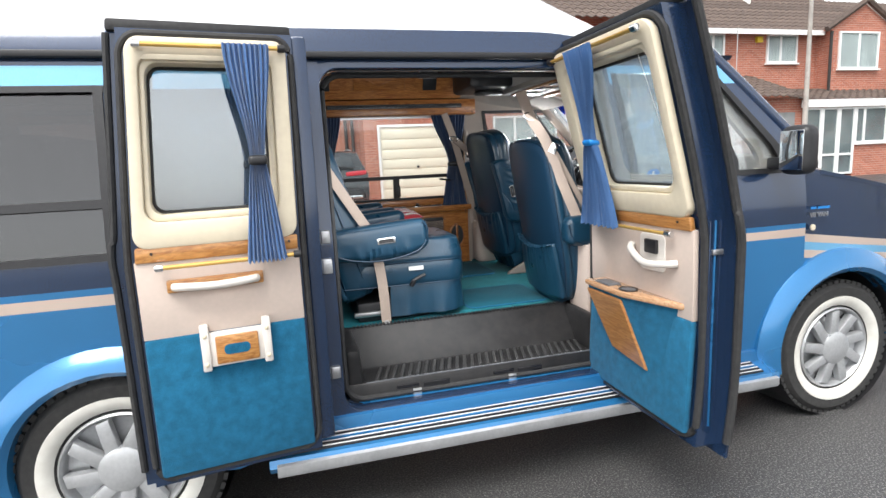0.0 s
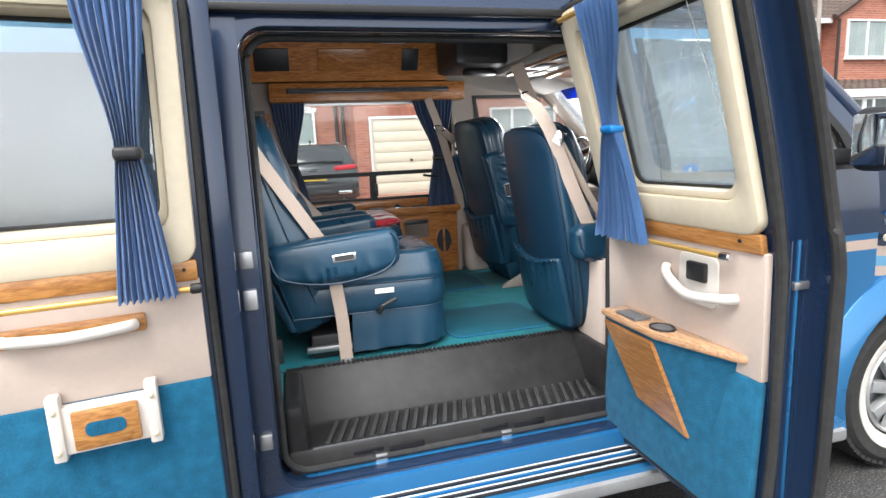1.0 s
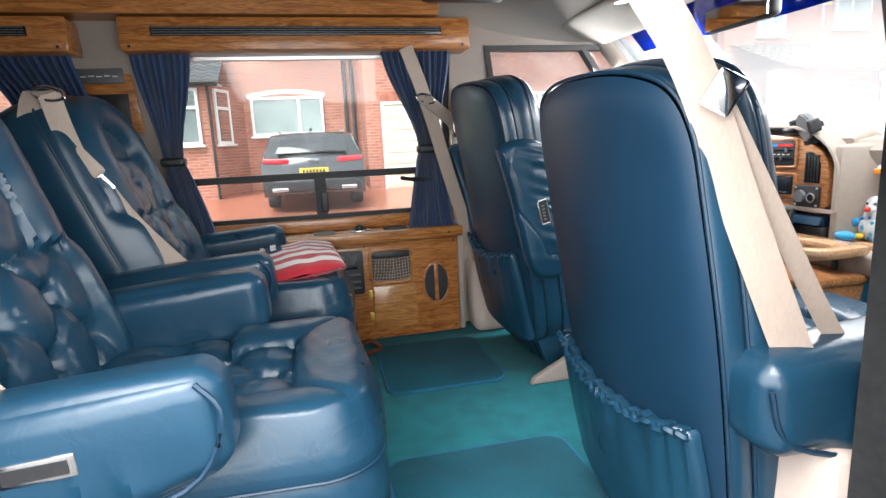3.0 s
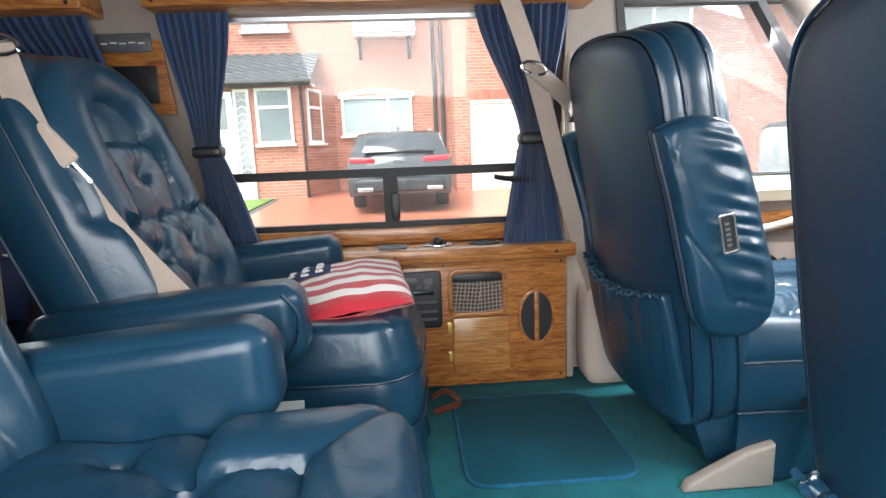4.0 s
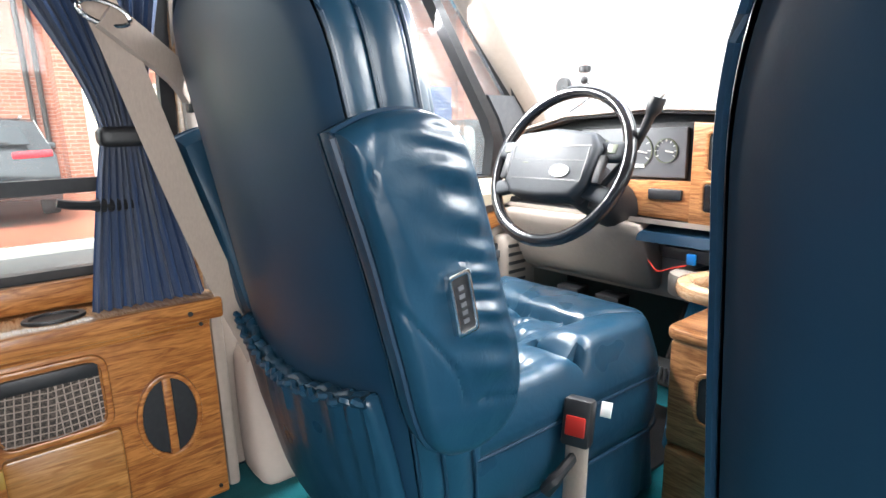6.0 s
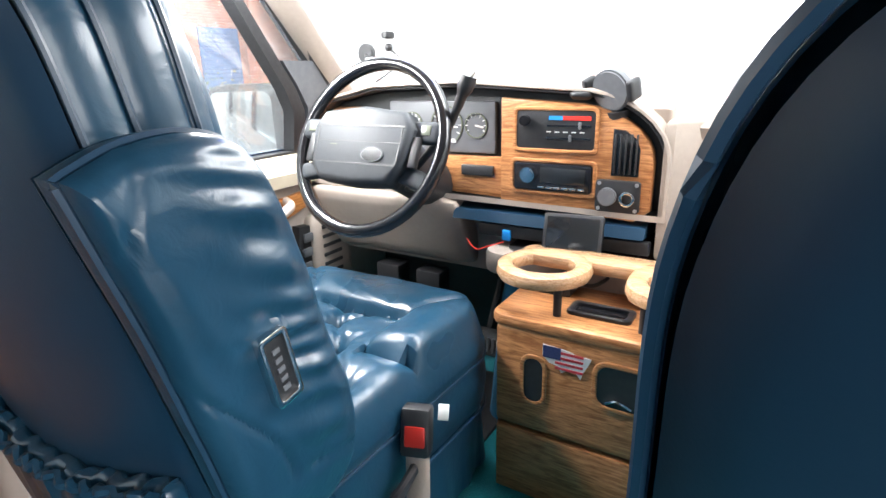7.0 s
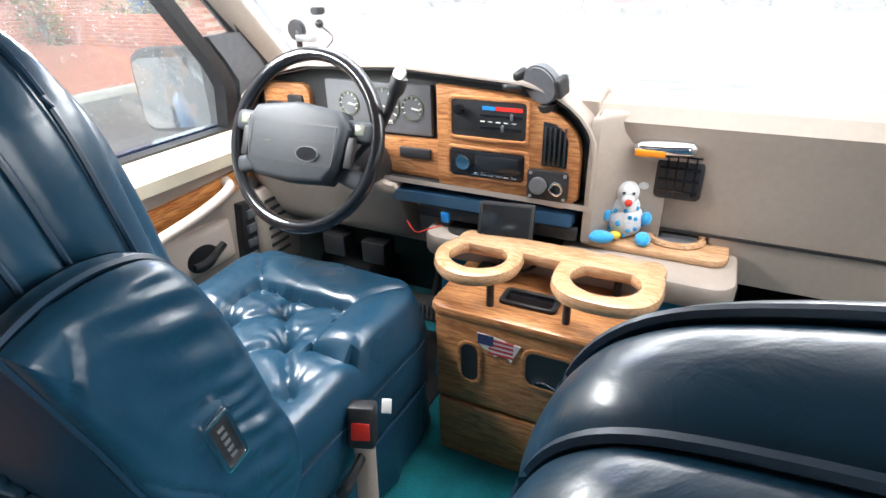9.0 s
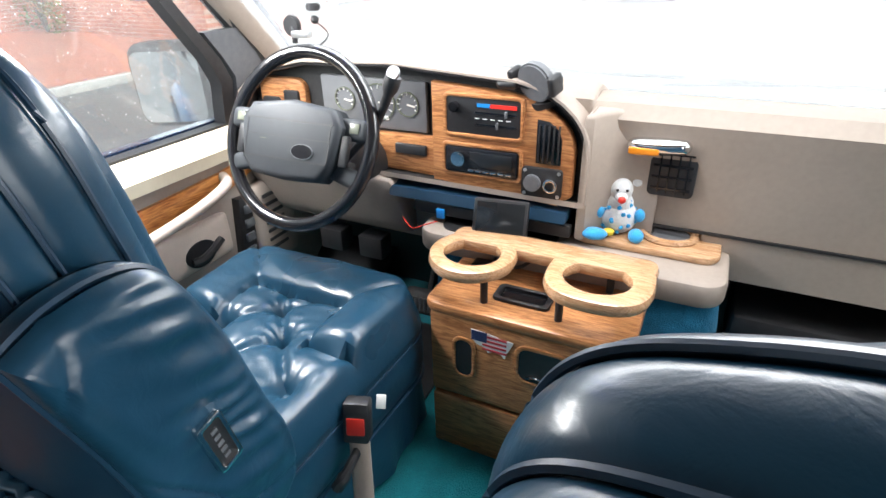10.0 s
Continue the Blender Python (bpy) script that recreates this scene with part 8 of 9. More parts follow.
# --- brick house diagonally ahead ---
h2 = group_of("brick_house", "red brick house with white glazed porch and tiled roof", "house")
GY = 14.0
part("wall", box(13.2, 19.2, GY, GY + 0.3, 0.4, 5.4), BRICK_X, h2, "red brick front wall")
part("wall", box(19.2, 22.0, GY - 0.6, GY - 0.3, 0.4, 5.4), BRICK_X, h2)
part("wall", box(19.2, 19.45, GY - 0.31, GY + 0.1, 0.4, 5.4), BRICK_Y, h2)
part("gable", prism([(19.0, 5.35), (22.2, 5.35), (20.6, 6.25)], "y", GY - 0.6, GY - 0.3), BRICK_X, h2)
part("roof", tiles(12.9, 22.3, (GY - 0.4, 5.35), (GY + 4.2, 8.4), 0.34, TILE), TILE, h2, "brown pantile roof")
part("fascia", box(12.9, 19.1, GY - 0.42, GY - 0.36, 5.22, 5.38), UPVC, h2, "white fascia board")
for s in (-1, 1):
    part("verge_tiles", tube([(20.6, GY - 0.68, 6.38), (20.6 + s * 1.75, GY - 0.68, 5.36)], 0.10, 6), TILE, h2)
casement(h2, 17.0, 18.3, 4.35, 5.3, GY, (0.45,))
casement(h2, 19.5, 21.3, 4.05, 5.3, GY - 0.6, (0.5,))
casement(h2, 14.3, 15.2, 4.15, 5.3, GY, (0.5,))
part("alarm_box", box(16.5, 16.75, GY - 0.12, GY, 5.02, 5.22, 0.02), YELLOW, h2, "yellow alarm box")
for x in (19.1, 21.9):
    part("drain_pipe", tube([(x, GY - 0.66, 2.9), (x, GY - 0.66, 5.3)], 0.05, 8), TIMBER_BLACK, h2)
part("porch_roof", tiles(16.4, 22.5, (GY - 2.1, 2.85), (GY - 0.2, 3.4), 0.25, TILE), TILE, h2, "brown tiled lean-to roof")
part("porch_roof", tiles(13.4, 16.4, (GY - 2.3, 2.95), (GY, 3.9), 0.3, TILE), TILE, h2)
part("porch_fascia", box(16.4, 22.5, GY - 2.12, GY - 2.05, 2.62, 2.86), UPVC, h2, "white fascia")
part("porch_wall", box(18.7, 22.2, GY - 2.0, GY - 1.8, 0.3, 1.40), BRICK_X, h2, "brick base of the porch")
part("porch_end", box(21.95, 22.2, GY - 1.9, GY, 0.3, 2.65), BRICK_Y, h2)
part("arch_wall", box(13.2, 16.6, GY - 1.9, GY - 1.65, 0.3, 2.95), BRICK_X, h2)
part("arch_dark", box(15.3, 16.3, GY - 1.93, GY - 1.88, 0.35, 2.5), PANE, h2)
casement(h2, 18.75, 21.95, 1.45, 2.6, GY - 1.95, (0.12, 0.42, 0.7), None, PANE)
for x0 in (16.65, 17.35, 18.05):
    casement(h2, x0, x0 + 0.66, 0.45, 2.6, GY - 1.95, (), 0.3, PANE, False)
part("flue", disc(0.14, 0.6, 12, (18.0, GY + 2.0, 6.9), "z"), UPVC, h2, "white roof flue")
h3 = group_of("brick_house", "brick gable and chimney beyond the van's roof", "house")
part("wall", prism([(11.4, 0.4), (17.4, 0.4), (17.4, 6.2), (14.2, 9.4), (11.4, 6.6)], "y", 26.0, 26.3), BRICK_X, h3, "red brick gable wall")
part("chimney", box(13.0, 13.8, 25.2, 26.0, 6.0, 10.4, 0.02), BRICK_X, h3, "brick chimney")
h4 = group_of("brick_house", "far brick house beyond a wall", "house")
part("wall", box(24.5, 34.0, 15.0, 15.3, 0.4, 5.2), BRICK_X, h4)
part("roof", tiles(24.0, 34.5, (14.4, 5.2), (19.0, 8.0), 0.4, TILE), TILE, h4, "brown tiled roof")

# front garden wall, planting, street furniture ahead
tagged(part("garden_wall", box(9.62, 9.85, 9.9, 14.3, 0.2, 1.02, 0.01), BRICK_Y, None), "low red brick garden wall", "garden wall")
tagged(part("gate_pier", box(9.52, 9.97, 9.45, 9.9, 0.2, 1.15, 0.02), BRICK_Y, None), "red brick gate pier", "gate pier")
shrub("straw-coloured shrub behind the garden wall", (10.4, 11.2, 0.35), (0.4, 0.7, 0.85), 500, 0.09, LEAF_DRY, 3)
shrub("mixed green shrub behind the garden wall", (10.5, 12.9, 0.35), (0.45, 1.0, 0.9), 700, 0.09, LEAF, 4)
shrub("green climbing shrub beside the pier", (9.3, 14.0, 0.40), (0.35, 0.35, 1.3), 600, 0.10, LEAF, 5)
shrub("small garden shrub at the lawn's edge", (-2.2, 9.6, 0.30), (0.55, 0.5, 0.32), 500, 0.07, LEAF, 6)
shrub("yellow-green shrub on the lawn", (-5.6, 9.0, 0.28), (0.5, 0.4, 0.8), 500, 0.08, LEAF_DRY, 7)
shrub("hedge shrub across the road ahead", (17.0, -5.2, 0.0), (0.9, 1.4, 2.2), 900, 0.13, LEAF, 8)
shrub("hedge shrub across the road ahead", (24.0, 6.0, 0.1), (1.6, 2.0, 2.6), 900, 0.18, LEAF, 9)
tagged(part("street_lamp", tube([(15.5, 11.0, 0.2), (15.5, 11.0, 4.2), (15.5, 11.0, 7.6)], [0.09, 0.06, 0.05], 10), CONCRETE, None), "pale street lamp column", "street lamp")
tagged(part("whip_aerial", tube([(9.8, 7.6, 0.3), (9.8, 7.6, 3.9)], 0.008, 6), ALU, None), "thin pale pole standing on the drive", "pole")


def car(label, m, paint, detail=True):
    c = group_of("parked_car", label, "car", m)
    # local: x across, y forward (rear faces -y), z up
    prof = [(-2.30, 0.30), (-2.36, 0.52), (-2.34, 0.72), (-2.30, 0.92), (-2.22, 0.99), (-1.92, 1.36), (-1.70, 1.43), (-0.4, 1.46), (0.35, 1.40), (1.05, 1.0), (2.1, 0.86), (2.35, 0.62), (2.35, 0.30)]
    half = lambda y, z: 0.93 - 0.20 * max(0.0, z - 0.92) / 0.5 * 1.0 - 0.05 * max(0.0, 0.5 - z)
    bm = bmesh.new()
    rows = []
    for y, z in prof:
        w = half(y, z)
        row = []
        for k in range(9):
            t = k / 8 * 2 - 1
            row.append(bm.verts.new((w * t, y + 0.10 * (t * t) * (1 if y < -1.8 else 0), z - 0.035 * abs(t) ** 4)))
        rows.append(row)
    for p, q in zip(rows, rows[1:]):
        for i in range(8):
            bm.faces.new((p[i], p[i + 1], q[i + 1], q[i]))
    for k in (0, 8):
        bm.faces.new([r[k] for r in rows])
    bm.faces.new(rows[0] + rows[-1][::-1])
    bmesh.ops.recalc_face_normals(bm, faces=bm.faces[:])
    part("body", bm, paint, c)
    part("rear_window", prism([(-0.66, 1.02), (0.66, 1.02), (0.56, 1.34), (-0.56, 1.34)], "y", -0.012, 0.012, 0.006), CAR_GLASS, c, "dark rear window").matrix_basis = pose(0, -2.095, 1.17, -39, 0, 0) @ pose(0, 0, -1.18)
    for s in (-1, 1):
        part("side_window", prism([(-1.75, 1.02), (0.85, 1.0), (0.30, 1.34), (-1.5, 1.38)], "x", -0.008, 0.008), CAR_GLASS, c, "dark side window").matrix_basis = pose(s * 0.84, 0, 0.0, 0, -s * 18, 0) @ pose(s * 0.36, 0, -0.03)
        part("tail_lamp", soft(0.46, 0.06, 0.10, 0.02, 6, 0, lambda x, y, z, s=s: (x, y + 0.10 * (x * s + 0.2), z + 0.05 * x * s), (s * 0.66, -2.27, 0.91)), TAIL_RED, c, "red tail lamp")
        part("exhaust_trim", box(s * 0.62 - 0.14, s * 0.62 + 0.14, -2.385, -2.36, 0.36, 0.43, 0.01), CHROME, c, "chrome exhaust trim")
        part("door_mirror", soft(0.18, 0.10, 0.13, 0.03, 6, 0, None, (s * 1.03, 0.55, 1.02)), paint, c)
        for y in (-1.45, 1.45):
            w = part("wheel", lathe([(0.0, -0.11), (0.22, -0.12), (0.31, -0.11), (0.335, -0.07), (0.335, 0.07), (0.31, 0.11), (0.0, 0.11)], 28), TYRE, c, "car wheel")
            w.matrix_basis = pose(s * 0.80, y, 0.335, 0, 0, 90)
    part("rear_bumper", soft(1.70, 0.14, 0.24, 0.05, 8, 0, lambda x, y, z: (x, y + 0.12 * (x / 0.85) ** 2, z), (0, -2.33, 0.46)), BLACK if detail else paint, c, "dark lower bumper")
    part("number_plate", box(-0.26, 0.26, -2.375, -2.36, 0.66, 0.77, 0.004), PLATE, c, "yellow number plate")
    text_bars(c, "plate_bars", [(-0.20 + 0.06 * k, -0.165 + 0.06 * k, 0.685, 0.745) for k in range(7)], BLACK, pose(0, -2.377, 0))
    for k in range(4):
        part("badge_ring", ring(oval(-0.075 + 0.05 * k, 0.90, 0.032, 0.032, 16), oval(-0.075 + 0.05 * k, 0.90, 0.025, 0.025, 16), "y", -2.335, -2.315), CHROME, c, "chrome badge ring")
    for s in (-1, 1):
        part("roof_rail", tube([(s * 0.62, -1.6, 1.44), (s * 0.64, -0.5, 1.485), (s * 0.62, 0.2, 1.43)], 0.018, 6), ALU, c, "silver roof rail")
    part("wiper", tube([(0.05, -2.24, 1.06), (0.42, -2.22, 1.08)], 0.014, 6), BLACK, c)
    part("shark_fin", soft(0.05, 0.16, 0.07, 0.02, 5, 0, None, (0, -1.55, 1.48)), paint, c)
    return c


car("grey estate car parked on the block paving drive", pose(1.40, 12.45, land(1.4, 12.4) + 0.01), CAR_GREY)
car("white car parked by the far house", pose(24.6, 11.8, land(0, 11.8), 0, 0, 70), CAR_WHITE)
for x, y, r, p, lab in ((26.0, 3.5, 80, CAR_RED, "red car parked along the road ahead"), (31.0, 0.5, 95, CAR_WHITE, "white car parked along the road ahead"), (28.0, -3.5, 88, CAR_GREY, "grey car parked along the road ahead")):
    car(lab, pose(x, y, 0, 0, 0, r), p)
# row of houses far ahead along the street
for k in range(4):
    h = group_of("far_house", "far brick house ahead along the street", "house", group="houses ahead along the street")
    y = -14.0 + 9.0 * k
    part("wall", box(46.0, 52.0, y, y + 7.5, -0.1, 5.0), BRICK_Y, h)
    part("roof", prism([(45.6, 4.9), (52.4, 4.9), (49.0, 7.4)], "y", y - 0.2, y + 7.7), TILE, h)
    for yy in (1.2, 4.6):
        for z in (0.9, 3.2):
            part("window", box(45.95, 46.0, y + yy, y + yy + 1.6, z, z + 1.2), PANE, h)


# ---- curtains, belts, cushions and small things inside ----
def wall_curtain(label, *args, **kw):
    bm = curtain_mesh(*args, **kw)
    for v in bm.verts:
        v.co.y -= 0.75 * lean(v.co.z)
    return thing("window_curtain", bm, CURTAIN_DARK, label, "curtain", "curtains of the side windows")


CW = 1.945
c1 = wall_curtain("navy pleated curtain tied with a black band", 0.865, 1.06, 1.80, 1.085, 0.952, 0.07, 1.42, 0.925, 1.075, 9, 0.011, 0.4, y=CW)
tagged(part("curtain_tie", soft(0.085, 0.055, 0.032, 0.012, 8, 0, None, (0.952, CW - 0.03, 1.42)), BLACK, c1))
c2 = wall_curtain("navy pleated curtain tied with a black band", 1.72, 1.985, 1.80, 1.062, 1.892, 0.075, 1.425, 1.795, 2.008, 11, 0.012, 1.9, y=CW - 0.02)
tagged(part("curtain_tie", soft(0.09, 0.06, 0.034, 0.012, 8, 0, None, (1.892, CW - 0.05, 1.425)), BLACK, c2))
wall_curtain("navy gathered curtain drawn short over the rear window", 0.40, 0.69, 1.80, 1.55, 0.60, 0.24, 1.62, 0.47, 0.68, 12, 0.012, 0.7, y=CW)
hook = tagged(part("curtain_hook", tube(curve_pts([(1.90, 1.93, 1.305), (1.86, 1.915, 1.305), (1.80, 1.90, 1.312), (1.775, 1.898, 1.318)], 5), [0.012] * 8 + [0.008] * 8, 8), BLACK, None), "black window crank knob by the curtain", "window crank")


def belt_ring(parent, at, turn=0.0):
    bm = tube([(0.034 * math.cos(a), 0, 0.016 * math.sin(a)) for a in [2 * math.pi * k / 24 for k in range(24)]], 0.0042, 8, True)
    bmesh.ops.transform(bm, matrix=pose(*at, 0, turn, 0), verts=bm.verts)
    return part("belt_ring", bm, CHROME, parent, "chrome belt ring")


def chair_belt(c, line, tongue_at, lower=None):
    """Shoulder belt through a chrome ring, with its tongue cover and plate; line in the chair's own space."""
    pts = curve_pts(line, 6)
    part("shoulder_belt", strap(pts, 0.048, 0.0024, (0.8, 0.25, 0.55)), BELT, c, "beige shoulder belt")
    top = Vector(line[0])
    part("hanging_belt", strap(curve_pts([top, top + Vector((-0.05, 0.02, -0.02)), top + Vector((-0.10, 0.03, -0.25)), top + Vector((-0.12, 0.03, -0.55))], 5), 0.048, 0.0024, (0.8, 0.25, 0.1)), BELT, c)
    belt_ring(c, top, 10)
    a, b = Vector(line[tongue_at]), Vector(line[tongue_at + 1])
    d = (b - a).normalized()
    w = Vector((0.8, 0.25, 0.55))
    w = (w - d * w.dot(d)).normalized()
    turn = Matrix((w, d.cross(w), -d)).transposed().to_4x4()
    cover = soft(0.070, 0.020, 0.085, 0.008, 6)
    bmesh.ops.transform(cover, matrix=Matrix.Translation(a) @ turn, verts=cover.verts)
    part("belt_tongue", cover, BELT, c, "beige belt tongue cover")
    plate = ring(rounded(-0.022, 0.022, -0.030, 0.030, 0.006), rounded(-0.012, 0.012, -0.016, 0.014, 0.004), "y", -0.004, 0.004, 0.001)
    bmesh.ops.transform(plate, matrix=Matrix.Translation(a + d * 0.058) @ turn, verts=plate.verts)
    part("belt_plate", plate, CHROME, c, "chrome belt plate")
    if lower:
        part("lap_belt", strap(curve_pts(lower, 6), 0.048, 0.0022, (1, 0, 0.1)), BELT, c, "beige lap belt")
        part("belt_bolt", disc(0.016, 0.012, 16, (-0.11, -0.297, 0.012), "y", 0.003), ALU, c, "steel belt bolt")


chair_belt(near, [(-0.44, -0.265, 0.955), (-0.421, -0.284, 0.905), (-0.398, -0.286, 0.865), (-0.332, -0.282, 0.752), (-0.252, -0.272, 0.618), (-0.168, -0.258, 0.480)], 1, [(-0.135, -0.292, 0.36), (-0.131, -0.292, 0.32), (-0.117, -0.290, 0.185), (-0.111, -0.293, 0.01)])
chair_belt(far, [(-0.366, -0.26, 0.953), (-0.354, -0.245, 0.865), (-0.33, -0.236, 0.774), (-0.302, -0.230, 0.735), (-0.228, -0.225, 0.610), (-0.111, -0.23, 0.465)], 2)


fb = group_of("front_belt", "beige shoulder belt hanging from the ceiling by the passenger chair", "seat belt")
part("webbing", strap(curve_pts([(1.793, 0.37, 1.759), (1.847, 0.38, 1.641), (1.921, 0.365, 1.517), (1.993, 0.345, 1.323), (2.07, 0.325, 1.125), (2.124, 0.31, 0.986), (2.2, 0.3, 0.75)], 6), 0.05, 0.0025, (0.75, -0.5, 0.3)), BELT, fb)
part("second_webbing", strap(curve_pts([(1.953, 0.355, 1.482), (2.017, 0.345, 1.363), (2.092, 0.335, 1.224), (2.144, 0.33, 1.138)], 6), 0.026, 0.0025, (0.75, -0.5, 0.3)), BELT, fb)
belt_ring(fb, (1.847, 0.38, 1.641), 15)
bk = box(-0.020, 0.020, -0.006, 0.006, -0.026, 0.026, 0.005)
bmesh.ops.transform(bk, matrix=pose(1.953, 0.345, 1.482, 0, 30, -25), verts=bk.verts)
part("buckle", bk, CHROME, fb, "chrome buckle with blue tag")
db = group_of("driver_belt", "beige shoulder belt hanging at the driver's pillar", "seat belt")
part("webbing", strap(curve_pts([(1.805, 1.79, 1.79), (1.868, 1.79, 1.61), (1.96, 1.825, 1.30), (2.05, 1.885, 1.05), (2.115, 1.90, 0.86)], 6), 0.05, 0.0025, (1, 0, 0.15)), BELT, db)
part("sleeve", strap(curve_pts([(1.868, 1.78, 1.605), (1.92, 1.795, 1.565), (1.97, 1.83, 1.53), (2.0, 1.87, 1.50)], 6), 0.045, 0.014, (0.4, 0.2, 0.9)), BELT, db, "beige belt sleeve")
part("dark_clip", box(1.992, 2.008, 1.86, 1.885, 1.465, 1.525, 0.004), BLACK, db)
belt_ring(db, (1.868, 1.778, 1.606), 15)
st = group_of("buckle_stalk", "beige buckle stalk with red release button beside the driver's chair", "buckle")
part("sleeve", tube(curve_pts([(2.345, 1.262, FLOOR), (2.365, 1.275, 0.78), (2.395, 1.292, 0.90)], 5), 0.023, 10, False, 0.5), BELT, st, "beige plastic sleeve")
bk = box(-0.018, 0.018, -0.024, 0.024, -0.04, 0.04, 0.006)
bmesh.ops.transform(bk, matrix=pose(2.405, 1.298, 0.935, 0, 15, 20), verts=bk.verts)
part("buckle_body", bk, BLACK, st, "black and chrome buckle")
rb = box(-0.0205, -0.012, -0.017, 0.017, -0.022, 0.012, 0.003)
bmesh.ops.transform(rb, matrix=pose(2.405, 1.298, 0.935, 0, 15, 20), verts=rb.verts)
part("release_button", rb, RED_PLASTIC, st, "red release button")
tg = box(-0.002, 0.002, -0.040, -0.022, 0.0, 0.026, 0.001)
bmesh.ops.transform(tg, matrix=pose(2.43, 1.30, 0.94, 0, 30, 20), verts=tg.verts)
part("paper_tag", tg, PAPER, st, "white paper tag")


def cushion(label, m, w=0.34, l=0.34, stripes=True):
    c = group_of("scatter_cushion", label, "cushion", m)
    n = 40
    bm = bmesh.new()
    tops = []
    for s in (1, -1):
        rows = []
        for i in range(n + 1):
            for j in range(n + 1):
                u, v = i / n * 2 - 1, j / n * 2 - 1
                e = max(0.0, (1 - abs(u) ** 2.6) * (1 - abs(v) ** 2.6)) ** 0.55
                pinch = 1 - 0.06 * (1 - abs(u)) * abs(v) ** 3
                pinch2 = 1 - 0.06 * (1 - abs(v)) * abs(u) ** 3
                z = s * 0.045 * e + 0.006 * noise.noise(Vector((u * 3, v * 3, s + w)))
                rows.append(bm.verts.new((u * l / 2 * pinch, v * w / 2 * pinch2, z)))
        for i in range(n):
            for j in range(n):
                q = (rows[i * (n + 1) + j], rows[(i + 1) * (n + 1) + j], rows[(i + 1) * (n + 1) + j + 1], rows[i * (n + 1) + j + 1])
                f = bm.faces.new(q if s > 0 else q[::-1])
                if stripes:
                    f.material_index = 2 if (i < n * 0.42 and j > n * 0.48) else ((j * 13 // n) % 2)
                else:
                    f.material_index = 2 if i > n * 0.4 else 0
    part("cover", bm, [RED, WHITE_CLOTH, NAVY_CLOTH], c, "red and white striped cover with navy corner")
    for k in range(12):
        a, b = (k % 4) * 0.035 - (0.155 if stripes else -0.02), 0.03 + (k // 4) * 0.04
        star = prism([((0.010 if q % 2 == 0 else 0.0042) * math.cos(math.pi * q / 5), (0.010 if q % 2 == 0 else 0.0042) * math.sin(math.pi * q / 5)) for q in range(10)], "z", -0.002, 0.003)
        z = 0.046 * max(0.0, (1 - abs(a * 2 / l) ** 2.6) * (1 - abs(b * 2 / w) ** 2.6)) ** 0.55
        part("star", star, WHITE_CLOTH, c).matrix_basis = pose(a, b, z + 0.002)
    return c


cushion("red and white striped cushion with a starred corner on the chair", pose(1.35, 1.56, FLOOR + 0.432, 4, -6, 6), 0.36, 0.30)
cushion("starred navy and red cushion on the rear bench", pose(0.36, 1.72, FLOOR + 0.50, 25, 20, 30), 0.36, 0.34, False)

# floor mats
for x0, x1, y0, y1 in ((1.56, 2.03, 0.575, 1.0), (1.62, 2.02, 1.38, 1.82)):
    tagged(part("carpet_mat", prism(rounded(x0, x1, y0, y1, 0.05), "z", FLOOR, FLOOR + 0.008, 0.003), MAT_TEAL, None), "darker teal carpet mat on the carpeted floor", "mat", "loose carpet mats")
    tagged(part("mat_binding", tube([(x, y, FLOOR + 0.004) for x, y in rounded(x0, x1, y0, y1, 0.05)], 0.005, 6, True), CARPET_BLUE, scene.objects[[o.name for o in scene.objects if o.name.startswith("carpet_mat")][-1]]))

# brown strap end on the carpet, beige rail cover and seat base beneath the driver's chair
tagged(part("brown_strap", strap(curve_pts([(1.56, 1.80, FLOOR + 0.03), (1.60, 1.79, FLOOR + 0.05), (1.64, 1.78, FLOOR + 0.02), (1.60, 1.76, FLOOR + 0.012), (1.56, 1.75, FLOOR + 0.006)], 5), 0.022, 0.004, (0, 1, 0.3)), material("brown_leather_strap", (0.16, 0.05, 0.03), 0.5), None), "brown leather strap end lying on the carpet", "strap")
tagged(part("rail_cover", prism([(2.08, FLOOR), (2.28, FLOOR), (2.28, FLOOR + 0.10), (2.22, FLOOR + 0.085), (2.09, FLOOR + 0.02)], "y", 1.31, 1.34, 0.008, 3), BEIGE_GREY, None), "beige moulded seat rail cover", "rail cover")

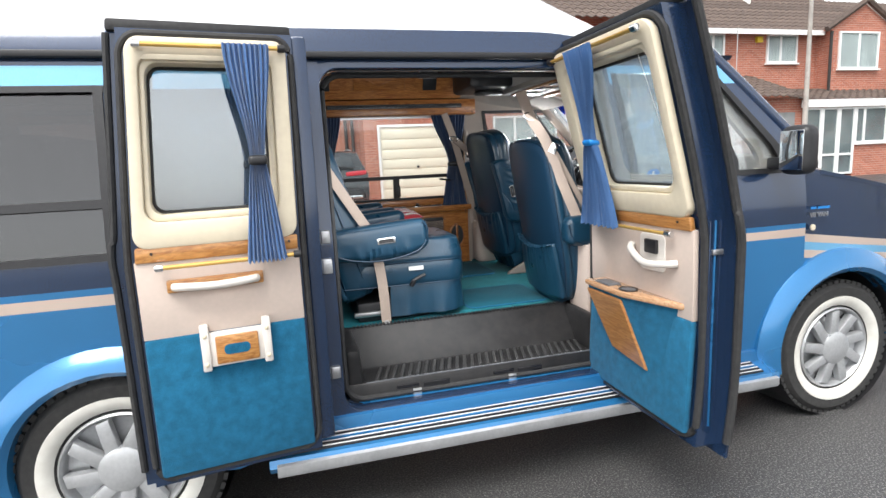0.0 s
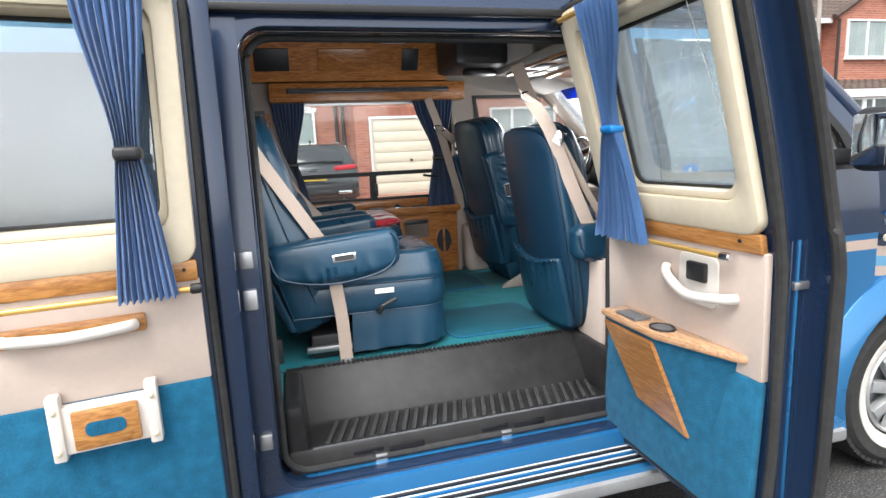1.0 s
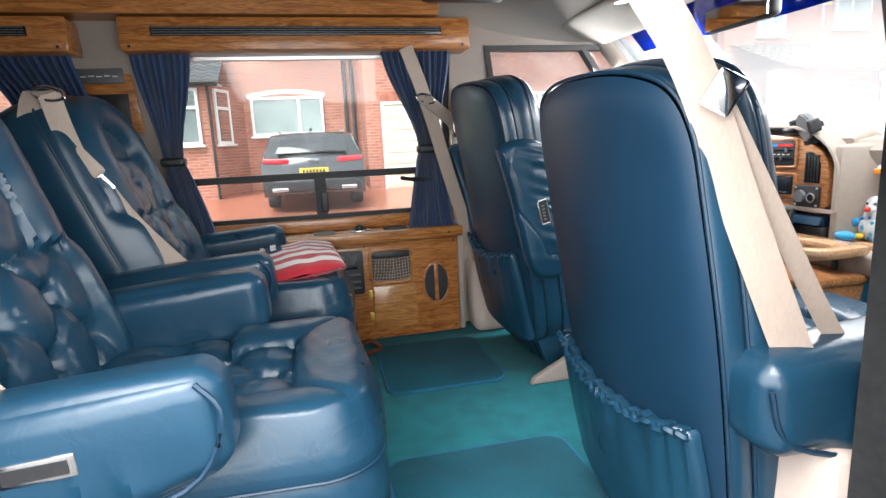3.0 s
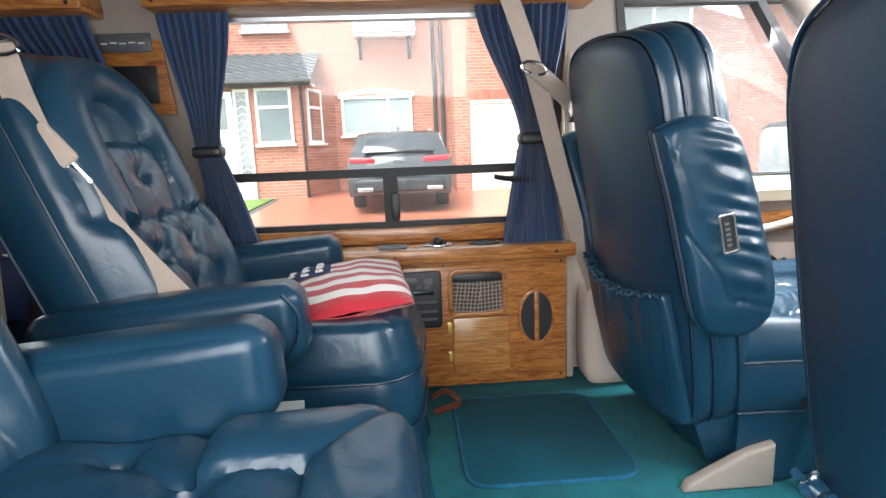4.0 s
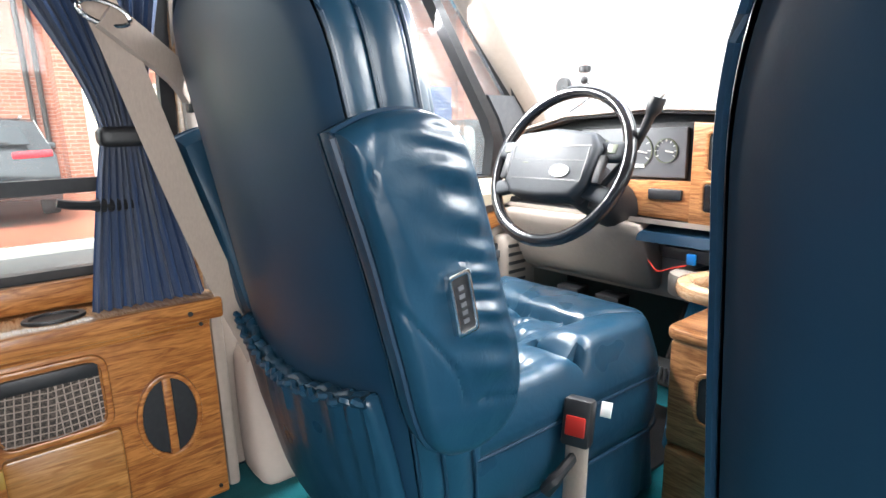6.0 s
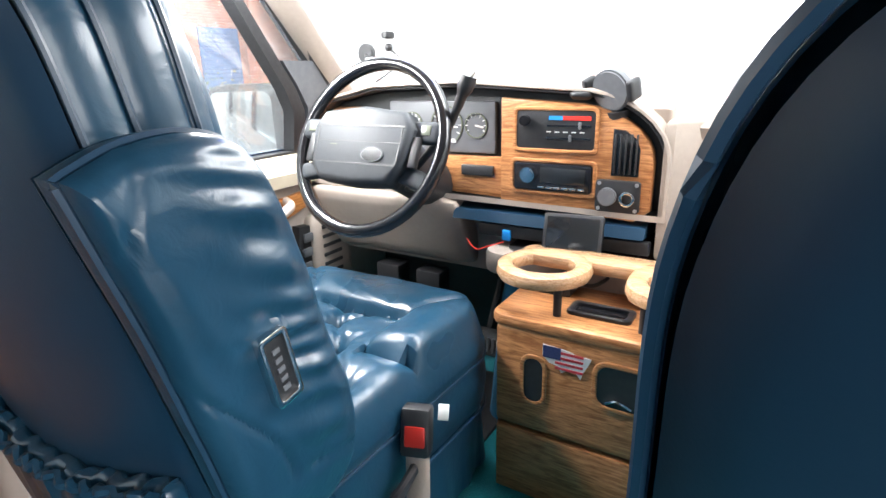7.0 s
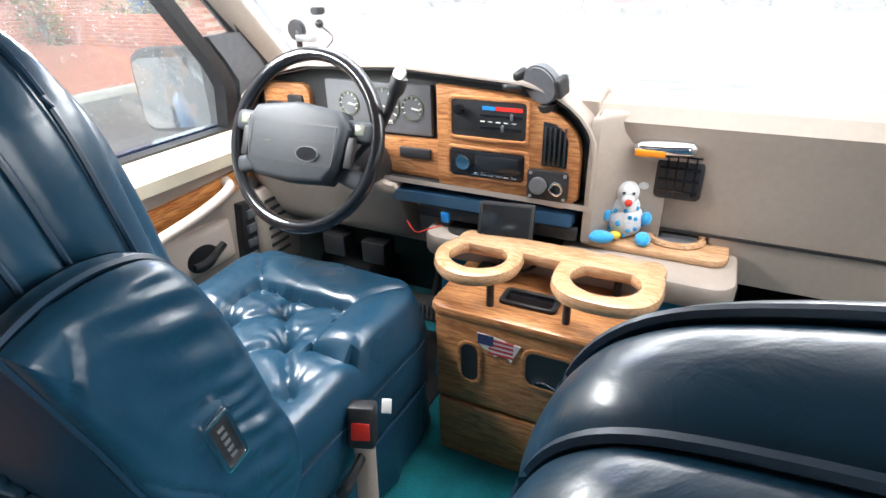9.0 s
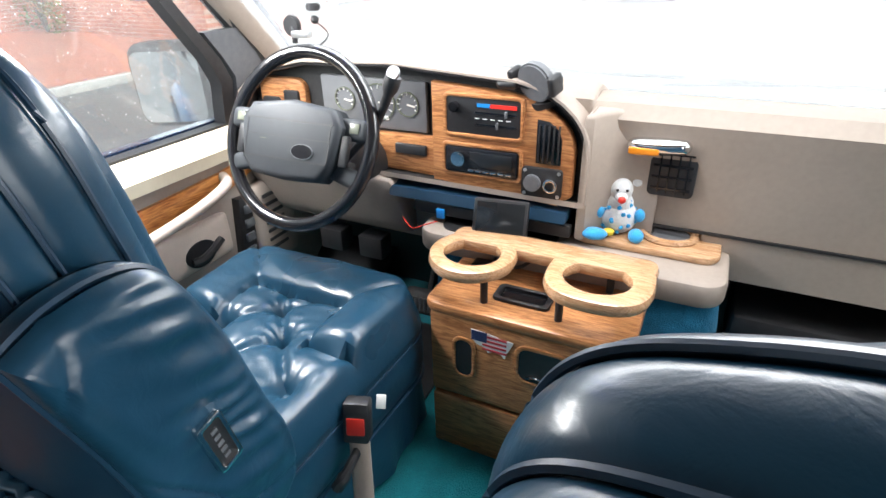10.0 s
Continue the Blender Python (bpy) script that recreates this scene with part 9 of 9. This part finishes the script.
# clutter behind the near chair: printed black box and bags
bx = group_of("storage_box", "black printed cardboard box on the carpet", "box", pose(0.68, 0.64, FLOOR, 0, 0, 18))
part("carton", box(-0.14, 0.14, -0.12, 0.12, 0, 0.10, 0.004), BOX_PRINT, bx)
text_bars(bx, "print_bars", [(-0.11, -0.04, 0.03, 0.075), (-0.02, 0.03, 0.03, 0.06), (0.05, 0.11, 0.03, 0.06)], YELLOW, pose(0, -0.1215, 0))
tagged(part("plastic_bag", soft(0.22, 0.16, 0.12, 0.04, 14, 0.0, lambda x, y, z: (x + 0.012 * noise.noise(Vector((x * 30, y * 30, z * 30))), y, z + 0.02 * noise.noise(Vector((x * 25, y * 25, 3)))), (0.70, 0.60, FLOOR + 0.165)), material("blue_white_film", (0.35, 0.5, 0.62), 0.2, second=(0.02, 0.12, 0.3), scale=18, mix=(0.42, 0.55)), None), "crumpled blue and white plastic bag on the box", "bag")

# front ceiling: round speaker, oak and black overhead console
oc = group_of("overhead_console", "oak and black overhead console on the front headliner", "overhead console")
part("base", box(2.12, 2.62, 0.62, 1.45, 1.870, 1.905, 0.012), HEADLINER, oc)
part("oak_panel", box(2.16, 2.36, 0.70, 1.38, 1.858, 1.872, 0.006), OAK_Y, oc, "oak panel")
part("oak_panel", box(2.42, 2.56, 0.66, 1.42, 1.850, 1.872, 0.006), OAK_Y, oc, "oak panel")
for y in (0.78, 1.02, 1.24):
    part("lamp_lens", box(2.18, 2.26, y - 0.08, y + 0.08, 1.852, 1.860, 0.003), BLACK, oc, "black lamp slot")
    part("lamp_slot", box(2.285, 2.34, y - 0.09, y + 0.09, 1.852, 1.860, 0.003), ALU, oc, "pale lamp slot")
tagged(part("ceiling_speaker", prism(oval(2.02, 1.42, 0.10, 0.065), "z", 1.872, 1.895, 0.006), BLACK, None), "oval black speaker on the headliner", "speaker")
for y in (0.45, 1.62):
    tagged(part("sun_visor", soft(0.20, 0.48, 0.025, 0.012, 8, 0.002, lambda x, y, z: (x, y, z - 0.3 * x), (2.52, y, 1.84)), HEADLINER, None), "grey-beige cloth sun visor", "sun visor")
mirr = group_of("rear_mirror", "black interior mirror at the windscreen", "mirror", pose(2.58, 1.05, 1.74))
part("shell", soft(0.04, 0.24, 0.065, 0.018, 8, 0, None), BLACK, mirr)
part("glass", box(-0.023, -0.019, -0.11, 0.11, -0.026, 0.026), MIRROR, mirr)
